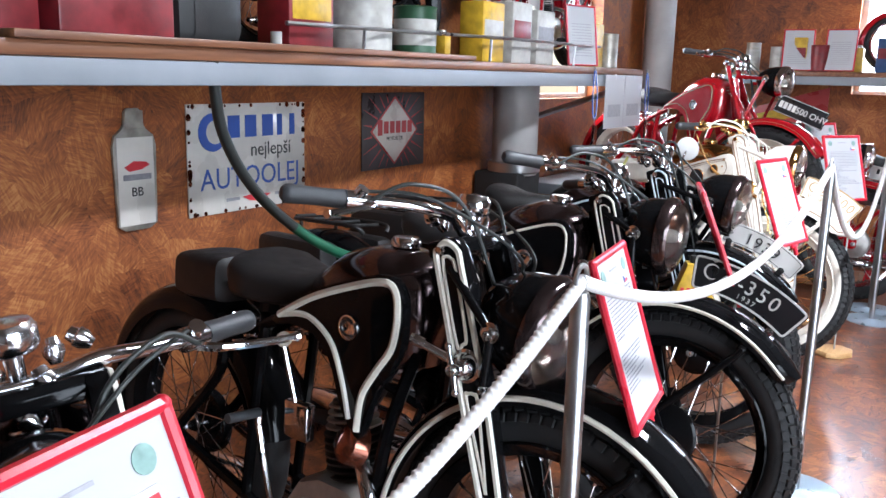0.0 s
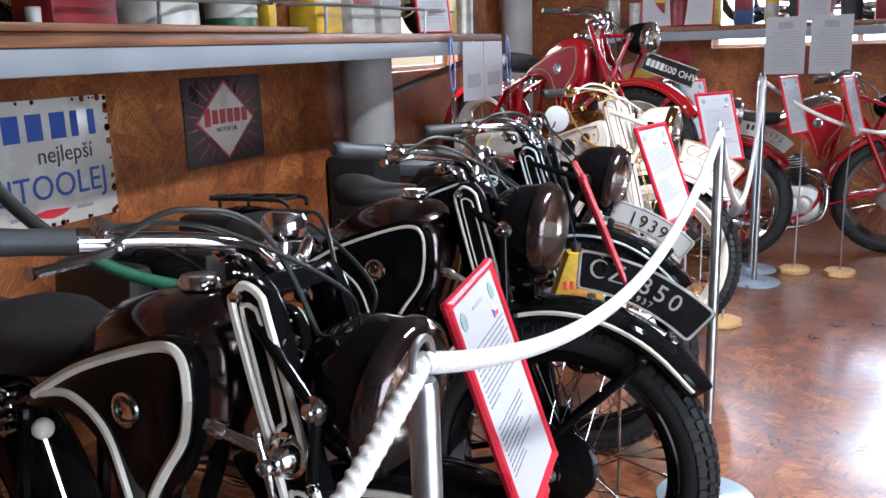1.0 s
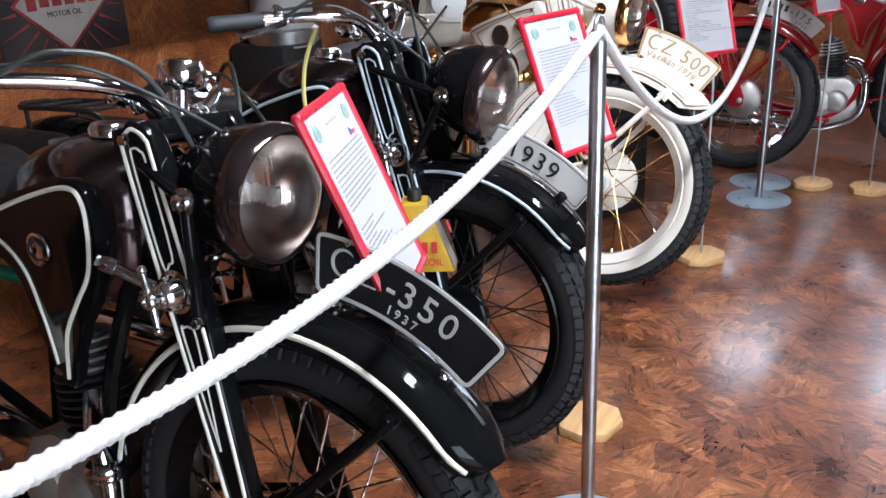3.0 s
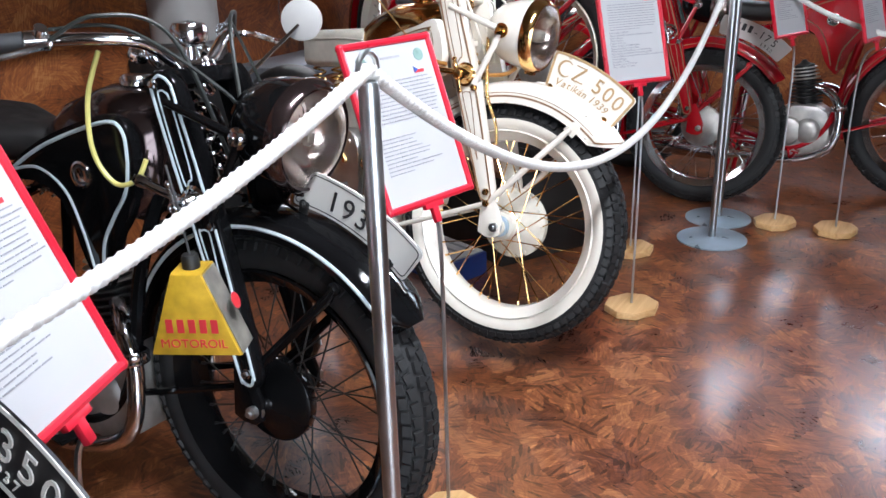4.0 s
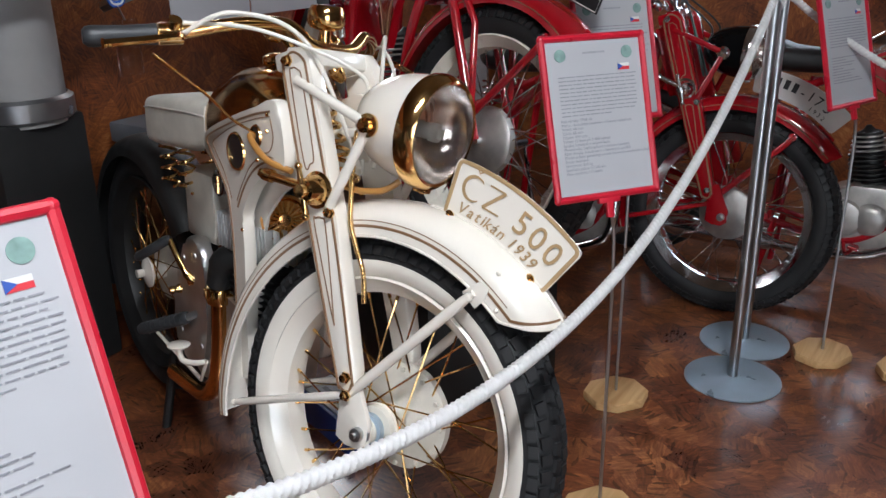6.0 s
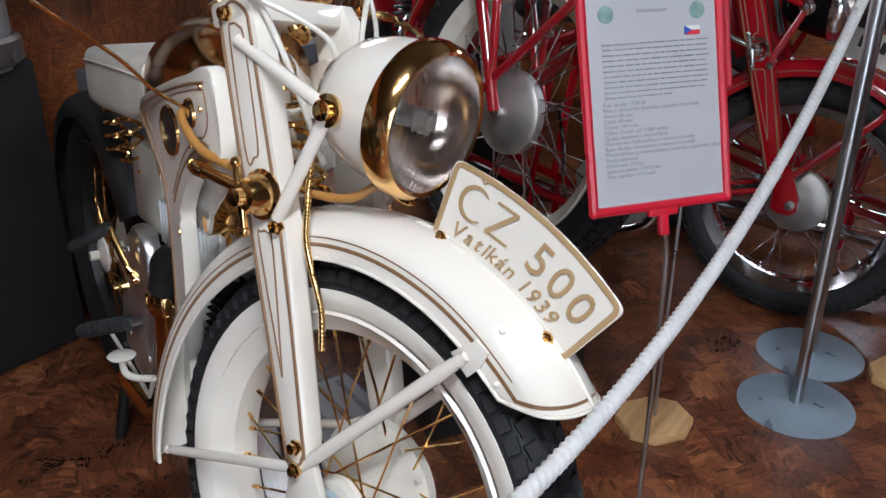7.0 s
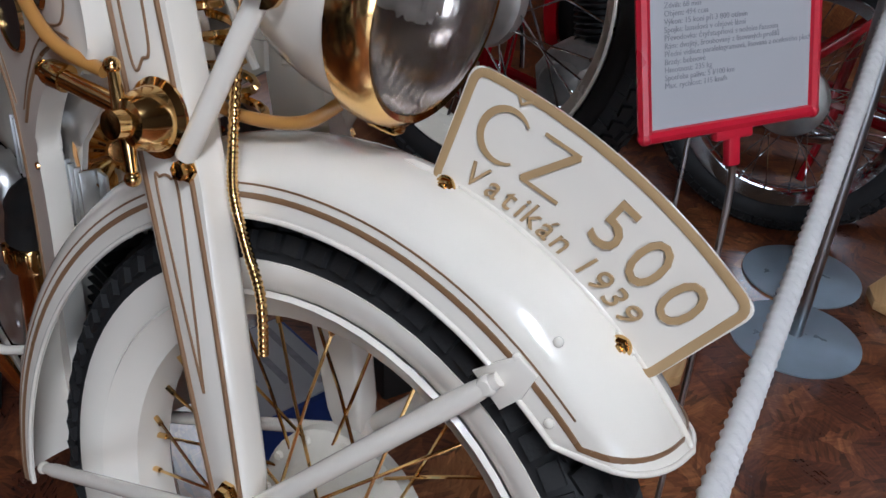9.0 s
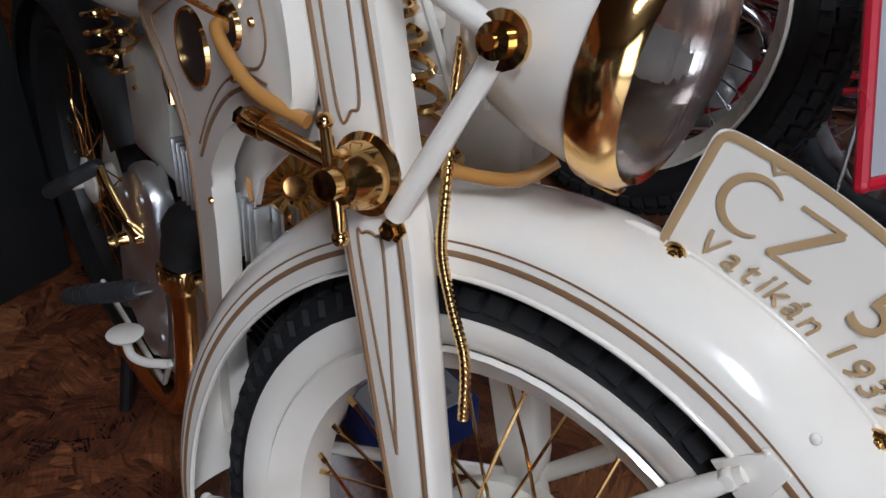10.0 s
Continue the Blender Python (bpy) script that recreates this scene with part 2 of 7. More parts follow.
DARKMATT = painted("matt_black_paint", (0.008, 0.008, 0.008), 0.7, wear=0.4)
# For the unseen east and south walls, kept dark to hold down bounced light.
DARKWALL = painted("dark_unseen_wall", (0.03, 0.016, 0.009), 0.6, wear=0.3, scale=2)
# Glow for the tubes of the added ceiling fitting.
TUBE = glowing("added_tube_glow", (1.0, 0.99, 0.96), 8.0)
# Satin steel with the blue of the window's reflection put into its colour.
FOOTSTEEL = painted("sky_tinted_steel", (0.42, 0.53, 0.63), 0.3, metal=0.5, wear=0.15)

# ---- mesh helpers ----


def part(name, bm, mat, parent=None, label="", m=None, smooth=40):
    """One mesh object out of a bmesh, under a thing or a part (or on its own)."""
    bmesh.ops.recalc_face_normals(bm, faces=bm.faces)
    me = bpy.data.meshes.new(name)
    bm.to_mesh(me)
    bm.free()
    me.materials.append(mat)
    if smooth:
        me.shade_smooth()
        me.set_sharp_from_angle(angle=radians(smooth))
    ob = new(name, me)
    ob.parent = parent
    if m is not None:
        ob.matrix_basis = m
    if label:
        tagged(ob, label)
    return ob


def again(ob, m, parent=None):
    """Another object on the same mesh."""
    o = ob.copy()
    scene.collection.objects.link(o)
    o.parent = parent or ob.parent
    o.matrix_basis = m
    return o


def thing(name, label, category, m=None, group="", kind=""):
    e = new(name)
    e.empty_display_size = 0.1
    if m is not None:
        e.matrix_basis = m
    return tagged(e, label, category, group, kind)


def V(*a):
    return Vector(a)


def spline(pts, n=8, closed=False):
    """Points along a smooth curve through pts."""
    pts = [Vector(p) for p in pts]
    out = []
    c = len(pts)
    for i in range(c if closed else c - 1):
        g = (lambda k: pts[k % c]) if closed else (lambda k: pts[max(0, min(c - 1, k))])
        a, b, d, e = g(i - 1), g(i), g(i + 1), g(i + 2)
        for k in range(n):
            t = k / n
            out.append(0.5 * ((2 * b) + (d - a) * t + (2 * a - 5 * b + 4 * d - e) * t * t + (3 * b - a - 3 * d + e) * t ** 3))
    if not closed:
        out.append(pts[-1])
    return out


def tube(bm, pts, r, seg=8, closed=False, flat=1.0, up=None, lobes=0, twist=0.0):
    """A round (or flattened, or twisted and lobed) rod along pts. r: a number or one for each point."""
    pts = [Vector(p) for p in pts]
    n = len(pts)
    rings, nor, run = [], None, 0.0
    for i, p in enumerate(pts):
        q, s = pts[(i + 1) % n] if closed or i < n - 1 else p, pts[i - 1] if closed or i > 0 else p
        tan = (q - s).normalized()
        if nor is None or up is not None:
            ref = Vector(up) if up is not None else (V(0, 0, 1) if abs(tan.z) < 0.9 else V(0, 1, 0))
            nor = (ref - tan * ref.dot(tan)).normalized()
        else:
            nor = (nor - tan * nor.dot(tan)).normalized()
        bi = tan.cross(nor)
        if i:
            run += (p - pts[i - 1]).length
        ri = r[i] if isinstance(r, (list, tuple)) else r
        ring = []
        for k in range(seg):
            a = 2 * math.pi * k / seg
            rr = ri * (1 + (0.135 * math.cos(lobes * (a + twist * run)) if lobes else 0))
            ring.append(bm.verts.new(p + nor * (rr * flat * math.cos(a)) + bi * (rr * math.sin(a))))
        rings.append(ring)
    for i in range(n if closed else n - 1):
        a, b = rings[i], rings[(i + 1) % n]
        for k in range(seg):
            bm.faces.new((a[k], a[(k + 1) % seg], b[(k + 1) % seg], b[k]))
    if not closed:
        bm.faces.new(list(reversed(rings[0])))
        bm.faces.new(rings[-1])
    return bm


def lathe(bm, prof, seg=32, m=Matrix(), closed=False):
    """Turn a profile of (radius, height) about z, then place it by m."""
    rings = []
    for r, h in prof:
        if r < 1e-6:
            rings.append([bm.verts.new(m @ V(0, 0, h))])
        else:
            rings.append([bm.verts.new(m @ V(r * math.cos(2 * math.pi * k / seg), r * math.sin(2 * math.pi * k / seg), h)) for k in range(seg)])
    cnt = len(rings)
    for i in range(cnt if closed else cnt - 1):
        a, b = rings[i], rings[(i + 1) % cnt]
        for k in range(seg):
            k2 = (k + 1) % seg
            if len(a) == 1 and len(b) == 1:
                continue
            if len(a) == 1:
                bm.faces.new((a[0], b[k], b[k2]))
            elif len(b) == 1:
                bm.faces.new((a[k], a[k2], b[0]))
            else:
                bm.faces.new((a[k], a[k2], b[k2], b[k]))
    return bm


def merge(bm, b2, m=Matrix()):
    b2.transform(m)
    me = bpy.data.meshes.new("tmp")
    b2.to_mesh(me)
    b2.free()
    bm.from_mesh(me)
    bpy.data.meshes.remove(me)
    return bm


def slab(bm, outline, y0, y1, bevel=0.004, m=Matrix()):
    """A plate cut along an outline of (u, w), from y0 to y1, with rounded edges."""
    b2 = bmesh.new()
    a = [b2.verts.new((u, y0, w)) for u, w in outline]
    b = [b2.verts.new((u, y1, w)) for u, w in outline]
    fs = [b2.faces.new(a), b2.faces.new(list(reversed(b)))]
    c = len(a)
    for k in range(c):
        b2.faces.new((a[k], b[k], b[(k + 1) % c], a[(k + 1) % c]))
    if bevel:
        bmesh.ops.bevel(b2, geom=list(set(fs[0].edges) | set(fs[1].edges)), offset=bevel, segments=2, affect="EDGES", profile=0.5)
    return merge(bm, b2, m)


def block(bm, size, m=Matrix(), bevel=0.004):
    b2 = bmesh.new()
    bmesh.ops.create_cube(b2, size=1.0, matrix=Matrix.Diagonal((*size, 1)))
    if bevel:
        bmesh.ops.bevel(b2, geom=list(b2.edges), offset=bevel, segments=2, affect="EDGES", profile=0.5)
    return merge(bm, b2, m)


def loft(bm, secs, seg=24, m=Matrix()):
    """A body through sections (u, half width, bottom, top, power)."""
    rings = []
    for u, hw, lo, hi, pw in secs:
        ring = []
        for k in range(seg):
            a = 2 * math.pi * k / seg
            c, s = math.cos(a), math.sin(a)
            y = hw * math.copysign(abs(c) ** (2 / pw), c)
            w = (lo + hi) / 2 + (hi - lo) / 2 * math.copysign(abs(s) ** (2 / pw), s)
            ring.append(bm.verts.new(m @ V(u, y, w)))
        rings.append(ring)
    for a, b in zip(rings, rings[1:]):
        for k in range(seg):
            bm.faces.new((a[k], a[(k + 1) % seg], b[(k + 1) % seg], b[k]))
    bm.faces.new(rings[0])
    bm.faces.new(list(reversed(rings[-1])))
    return bm


def letters(body, size, m, bm=None, depth=0.0012, shear=0.0, align="CENTER"):
    """Raised writing in the plane x (along), y (up) of m."""
    c = bpy.data.curves.new("writing", "FONT")
    c.body, c.size, c.extrude, c.shear, c.resolution_u = body, size, depth, shear, 3
    c.align_x = align
    ob = new("writing", c)
    bpy.context.view_layer.update()
    me = bpy.data.meshes.new_from_object(ob.evaluated_get(bpy.context.evaluated_depsgraph_get()))
    bpy.data.objects.remove(ob)
    bpy.data.curves.remove(c)
    me.transform(m)
    bm = bm or bmesh.new()
    bm.from_mesh(me)
    bpy.data.meshes.remove(me)
    return bm


SIDE = Matrix(((1, 0, 0, 0), (0, 0, -1, 0), (0, 1, 0, 0), (0, 0, 0, 1)))  # x, y of a drawing to u, w, facing -y
AXLE = pose(0, 0, 0, 90, 0, 0)
AHEAD = pose(0, 0, 0, 0, 90, 0)

# ---- the room ----


def wall_with_hole(name, along, at, lo, hi, hole, thick, mat, label):
    """A wall in the plane x = at or y = at, with one rectangular opening (a0, a1, z0, z1) through it."""
    bm = bmesh.new()
    a0, a1, z0, z1 = hole
    pieces = [(lo, a0, 0, TOP), (a1, hi, 0, TOP), (a0, a1, 0, z0), (a0, a1, z1, TOP)]
    for p, q, b, t in pieces:
        if q - p < 0.01 or t - b < 0.01:
            continue
        size = (abs(thick), q - p, t - b) if along == "y" else (q - p, abs(thick), t - b)
        c = (at + thick / 2, (p + q) / 2, (b + t) / 2) if along == "y" else ((p + q) / 2, at + thick / 2, (b + t) / 2)
        block(bm, size, Matrix.Translation(c), 0)
    bmesh.ops.remove_doubles(bm, verts=bm.verts, dist=0.0005)
    return tagged(part(name, bm, mat, smooth=0), label, "wall", kind="structure")


# The third opening is added in the unseen east wall to let light in.
W_WIN, N_WIN, E_ADDED = (4.62, 5.68, 1.19, 2.05), (-0.39, 1.75, 1.25, 2.25), (-2.2, 1.0, 0.12, 2.6)
wall_with_hole("wall_west", "y", WEST, SOUTH, NORTH, W_WIN, -0.18, OSB_WALL, "brown strand board wall with a window opening")
wall_with_hole("wall_north", "x", NORTH, WEST - 0.18, EAST + 0.18, N_WIN, 0.18, OSB_NORTH, "brown strand board back wall with a wide window")
wall_with_hole("wall_east", "y", EAST, SOUTH, NORTH, E_ADDED, 0.18, DARKWALL, "plain dark wall out of view, with an opening added for light")
bm = block(bmesh.new(), (EAST - WEST, 0.18, TOP), Matrix.Translation(((EAST + WEST) / 2, SOUTH - 0.09, TOP / 2)), 0)
tagged(part("wall_south", bm, DARKWALL, smooth=0), "plain dark wall out of view, closing the room", "wall", kind="structure")
bm = block(bmesh.new(), (EAST - WEST + 0.36, NORTH - SOUTH + 0.36, 0.1), Matrix.Translation(((EAST + WEST) / 2, (NORTH + SOUTH) / 2, -0.05)), 0)
tagged(part("floor", bm, OSB_FLOOR, smooth=0), "glossy varnished reddish strand board floor", "floor", kind="structure")
bm = block(bmesh.new(), (EAST - WEST + 0.36, NORTH - SOUTH + 0.36, 0.1), Matrix.Translation(((EAST + WEST) / 2, (NORTH + SOUTH) / 2, TOP + 0.05)), 0)
tagged(part("ceiling", bm, CEIL, smooth=0), "dark wooden ceiling", "ceiling", kind="structure")
# The east sheet glows behind the added opening, out of view.
for nm, sx, sy, c in (("backdrop_north", 6, 0.02, (0.7, NORTH + 1.6, 2.0)), ("backdrop_west", 0.02, 5, (WEST - 1.6, 5.2, 2.0)), ("added_east_glow", 0.02, 9, (EAST + 1.8, -0.6, 1.8))):
    tagged(part(nm, block(bmesh.new(), (sx, sy, 4.4), Matrix.Translation(c), 0), DAYLIGHT, smooth=0), "hazy bright daylight outside the window", "backdrop", kind="structure")


def window(name, along, at, hole, bars):
    """A white frame with glazing bars in an opening."""
    a0, a1, z0, z1 = hole
    w = thing(name, "white framed window letting in bright daylight", "window", kind="structure")

    def bar(nm, p, q, b, t):
        size, c = (q - p, 0.05, t - b), ((p + q) / 2, at, (b + t) / 2)
        if along == "y":
            size, c = (0.05, q - p, t - b), (at, (p + q) / 2, (b + t) / 2)
        part(nm, block(bmesh.new(), size, Matrix.Translation(c), 0.004), PLATE_W, w)
    bar("window_sill", a0, a1, z0, z0 + 0.03)
    bar("frame_top", a0, a1, z1 - 0.05, z1)
    for k in range(bars + 1):
        x = a0 + 0.025 + (a1 - a0 - 0.05) * k / bars
        bar("frame_post", x - 0.025, x + 0.025, z0 + 0.03, z1 - 0.05)


window("window_1", "y", WEST - 0.12, W_WIN, 1)
window("window_2", "x", NORTH + 0.12, N_WIN, 2)
# Frame for the added east opening.
window("added_window", "y", EAST + 0.12, E_ADDED, 3)

# Shelves along the walls.
SH_X, SH_Z = -1.28, 1.39


def shelf(name, size, c, beam_size, beam_c, label):
    s = thing(name, label, "shelf")
    part("board", block(bmesh.new(), size, Matrix.Translation(c), 0.004), SHELFWOOD, s)
    part("beam", block(bmesh.new(), beam_size, Matrix.Translation(beam_c), 0.004), BEAM, s, "light grey painted supporting beam")
    return s


west_shelf = shelf("wall_shelf", (abs(WEST - SH_X), 6.9, 0.036), ((WEST + SH_X) / 2 + 0.002, 1.35, SH_Z - 0.018), (0.05, 6.9, 0.065), (SH_X - 0.03, 1.35, SH_Z - 0.07), "long stained wooden wall shelf on a grey beam")
bm = block(bmesh.new(), (0.06, 2.0, 0.02), Matrix.Translation((SH_X - 0.01, 1.7, SH_Z + 0.0105)), 0.003)
part("worn_lip", bm, SHELFWOOD, west_shelf, "worn dark wooden lip")
north_shelf = shelf("wall_shelf", (EAST - WEST - 0.6, 0.5, 0.036), ((EAST + WEST) / 2 + 0.3, NORTH - 0.252, SH_Z + 0.012), (EAST - WEST - 0.6, 0.05, 0.065), ((EAST + WEST) / 2 + 0.3, NORTH - 0.49, SH_Z - 0.04), "long stained wooden shelf along the back wall")
bm = tube(bmesh.new(), [(WEST + 0.02, 4.42, 1.06), (SH_X - 0.04, 4.75, SH_Z - 0.09)], 0.018, 4)
part("brace", bm, STEEL, west_shelf, "slanting steel brace")

# A round grey column on a dark block beside the wall.
col = thing("column", "round grey painted column standing on a dark block", "column", kind="structure")
part("shaft", lathe(bmesh.new(), [(0.13, 0.78), (0.13, TOP)], 28, pose(-1.72, 3.97, 0)), COLUMN, col)
part("collar", lathe(bmesh.new(), [(0.135, 0.86), (0.15, 0.85), (0.15, 0.80), (0.135, 0.79)], 28, pose(-1.72, 3.97, 0)), STEEL, col)
part("footing", block(bmesh.new(), (0.28, 0.29, 0.80), pose(-1.755, 3.96, 0.4), 0.015), DARKMATT, col, "black footing block")
bm = block(bmesh.new(), (0.3, 0.75, 0.07), pose(-1.7, 4.72, 0.66), 0.01)
bx = thing("wall_ledge", "pale painted ledge beside the column", "ledge")
part("ledge_top", bm, BEAM, bx)
part("ledge_body", block(bmesh.new(), (0.28, 0.73, 0.625), pose(-1.7, 4.72, 0.3125), 0.01), SHELFWOOD, bx)
bm = lathe(bmesh.new(), [(0.12, 0.0), (0.12, TOP)], 28, pose(-1.75, 6.5, 0))
tagged(part("column", bm, COLUMN), "round grey painted column at the wall", "column", kind="structure")

# An added fluorescent fitting under the ceiling, out of view, around the overhead lamp.
fit = thing("added_ceiling_fitting", "added fluorescent fitting under the ceiling, out of view", "ceiling light")
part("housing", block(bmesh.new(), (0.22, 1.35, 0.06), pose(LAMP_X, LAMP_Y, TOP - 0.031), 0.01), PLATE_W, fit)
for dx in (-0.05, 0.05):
    part("tube", lathe(bmesh.new(), [(0, -0.6), (0.013, -0.6), (0.013, 0.6), (0, 0.6)], 14, pose(LAMP_X + dx, LAMP_Y, TOP - 0.085, 90)), TUBE, fit, "glowing tube of the added fitting")
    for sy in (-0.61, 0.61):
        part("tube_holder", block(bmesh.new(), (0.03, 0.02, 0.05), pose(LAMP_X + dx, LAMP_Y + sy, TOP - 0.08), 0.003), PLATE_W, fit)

# ---- motorcycles ----
R = 0.355  # radius of a wheel


def fender_mesh(bm, a0, a1, r0, r1, half, skirt, taper=True, n=56):
    """A mudguard round the wheel: angles in degrees from ahead, radii at both ends, half width and depth of its sides."""
    rows = []
    for i in range(n + 1):
        t = i / n
        a = radians(a0 + (a1 - a0) * t)
        r = r0 + (r1 - r0) * t
        k = 1.0
        if taper:
            k = min(1.0, 0.38 + 1.25 * math.sqrt(max(0.0, 1 - t) * 5)) if t > 0.8 else 1.0
        sec = []
        for s in range(13):
            b = -90 + 180 * s / 12
            sec.append((half * k * math.sin(radians(b)), r - skirt * 0.62 * (1 - math.cos(radians(b)))))
        sec = [(-half * k * 1.02, r - skirt)] + sec + [(half * k * 1.02, r - skirt)]
        inner = [(y * 0.965, q - 0.003 if 0 < j < 14 else q) for j, (y, q) in enumerate(sec)]
        rows.append([bm.verts.new((q * math.cos(a), y, q * math.sin(a))) for y, q in sec + list(reversed(inner))])
    c = len(rows[0])
    for p, q in zip(rows, rows[1:]):
        for k in range(c):
            bm.faces.new((p[k], p[(k + 1) % c], q[(k + 1) % c], q[k]))
    for e in (rows[0], rows[-1]):
        for k in range(14):
            bm.faces.new((e[k], e[k + 1], e[c - 2 - k], e[c - 1 - k]))
    return bm


def fender_line(bm, a0, a1, r0, r1, half, skirt, at, thick, side, b0=0.0, b1=1.0):
    """A painted line along a mudguard's side; at: 0 the crest, 90 the side's edge, past 90 down the skirt."""
    pts = []
    for i in range(41):
        t = b0 + (b1 - b0) * i / 40
        a, r = radians(a0 + (a1 - a0) * t), r0 + (r1 - r0) * t
        k = min(1.0, 0.38 + 1.25 * math.sqrt(max(0.0, 1 - t) * 5)) if t > 0.8 else 1.0
        if at <= 90:
            y, q = half * k * math.sin(radians(at)), r - skirt * 0.62 * (1 - math.cos(radians(at)))
        else:
            y, q = half * k * 1.015, r - skirt * (0.62 + 0.38 * (at - 90) / 90)
        pts.append((q * math.cos(a), side * y, q * math.sin(a)))
    return tube(bm, pts, thick, 6)


def wheel(name, parent, m, st, tread=True, brake=-1):
    """A spoked wheel about its own axle: rim, tyre with tread blocks, hub and drum, every spoke."""
    rim_r = R - 0.088
    prof = [(rim_r - 0.016, 0.0), (rim_r - 0.012, 0.022), (rim_r + 0.004, 0.032), (rim_r + 0.013, 0.045), (rim_r + 0.009, 0.049), (rim_r - 0.004, 0.036),
            (rim_r - 0.019, 0.024), (rim_r - 0.023, 0.0), (rim_r - 0.019, -0.024), (rim_r - 0.004, -0.036), (rim_r + 0.009, -0.049), (rim_r + 0.013, -0.045), (rim_r + 0.004, -0.032), (rim_r - 0.012, -0.022)]
    w = part(name, lathe(bmesh.new(), prof, 64, AXLE, True), st["rim"], parent, m=m)
    bm = bmesh.new()
    cr, tw, th = R - 0.047, 0.05, 0.046
    prof = []
    for k in range(25):
        a = radians(-128 + 256 * k / 24)
        prof.append((cr + th * math.cos(a), tw * math.sin(a)))
    lathe(bm, prof, 72, AXLE)
    if tread:
        for i in range(76):
            a = 2 * math.pi * i / 76
            for row, (y, drop, tilt) in enumerate(((-0.0475, 0.026, 68), (-0.034, 0.010, 34), (-0.011, 0.001, 0), (0.011, 0.001, 0), (0.034, 0.010, -34), (0.0475, 0.026, -68))):
                mm = Matrix.Rotation(a + (0.04 if row % 2 else 0), 4, "Y") @ Matrix.Translation((0, y, R - drop)) @ pose(0, 0, 0, tilt, 0, 10 if row % 2 else -10)
                b2 = bmesh.new()
                bmesh.ops.create_cube(b2, size=1.0, matrix=Matrix.Diagonal((0.020, 0.017, 0.007, 1)))
                merge(bm, b2, mm)
    tagged(part("tyre", bm, RUBBER, w, "black rubber tyre with block tread", smooth=35), kind="stuff" if tread else "")
    if st.get("whitewall"):
        for sd in (-1, 1):
            prof = []
            for k in range(9):
                a = radians(86 + 42 * k / 8)
                prof.append((cr + (th + 0.0015) * math.cos(a), sd * (tw + 0.0015) * math.sin(a)))
            prof = prof + [(r, y - sd * 0.004) for r, y in reversed(prof)]
            part("whitewall", lathe(bmesh.new(), prof, 72, AXLE, True), st["whitewall"], w, "white painted tyre wall")
    hub = [(0.0, -0.075), (0.012, -0.075), (0.012, -0.055), (0.028, -0.052), (0.045, -0.045), (0.045, -0.04), (0.026, -0.034), (0.026, 0.034), (0.045, 0.04), (0.045, 0.045), (0.028, 0.052), (0.012, 0.055), (0.012, 0.075), (0.0, 0.075)]
    part("hub", lathe(bmesh.new(), hub, 24, AXLE), st["hub"], w)
    if st.get("wide_drum"):
        drum = [(0.03, -0.020), (0.034, 0.0), (0.060, 0.018), (0.098, 0.026), (0.104, 0.030), (0.104, 0.046), (0.09, 0.052), (0.03, 0.056), (0.0, 0.056)]
        dr = part("brake_drum", lathe(bmesh.new(), drum, 40, AXLE @ pose(0, 0, 0, 180)), st["drum"], w)
        for k in range(12):
            q = polar(0.094, 30 * k)
            part("drum_bolt", lathe(bmesh.new(), [(0, -0.006), (0.005, -0.006), (0.0055, 0.004), (0, 0.004)], 6, AXLE @ pose(0, 0, 0, 180) @ pose(q[0], q[1], 0.026)), st["drum"], dr)
        cap = [(0.0, 0.090), (0.010, 0.090), (0.011, 0.082), (0.022, 0.080), (0.024, 0.078), (0.024, 0.060), (0.040, 0.056), (0.043, 0.050), (0.043, 0.030), (0.030, 0.022), (0.0, 0.022)]
        part("hub_cap", lathe(bmesh.new(), cap, 32, AXLE), st["drum"], w)
        part("axle_collar", lathe(bmesh.new(), [(0.0245, 0.062), (0.031, 0.062), (0.031, 0.074), (0.0245, 0.076)], 28, AXLE, True), FOOTSTEEL, w, "grey axle collar")
    drum = [(0.0, 0.004), (0.05, 0.004), (0.088, 0.010), (0.092, 0.016), (0.092, 0.036), (0.084, 0.044), (0.05, 0.048), (0.03, 0.058), (0.0, 0.058)]
    if not st.get("wide_drum"):
        part("brake_drum", lathe(bmesh.new(), drum, 36, AXLE @ pose(0, 0, 0, 0 if brake < 0 else 180)), st["drum"], w)
    first = None
    for i in range(36):
        sd = 1 if i % 2 else -1
        lean_ = 1 if (i // 2) % 2 else -1
        mm = Matrix.Rotation(2 * math.pi * i / 36, 4, "Y") @ Matrix.Diagonal((lean_, sd, 1, 1))
        if first is None:
            bm = tube(bmesh.new(), [(0.043, 0.036, 0.0), (0.020, 0.018, rim_r * 0.6), (0.006, 0.002, rim_r - 0.018)], 0.0019, 5)
            tube(bm, [(0.009, 0.005, rim_r - 0.034), (0.006, 0.002, rim_r - 0.015)], 0.0034, 6)
            first = part("spoke", bm, st["spoke"], w, m=mm)
        else:
            again(first, mm)
    return w


def stripe_loop(bm, pts, r, y, n=8):
    return tube(bm, [(p[0], y, p[2]) for p in spline([(u, 0, w) for u, w in pts], n, True)], r, 6, True)


def polar(r, deg):
    return (r * math.cos(radians(deg)), r * math.sin(radians(deg)))


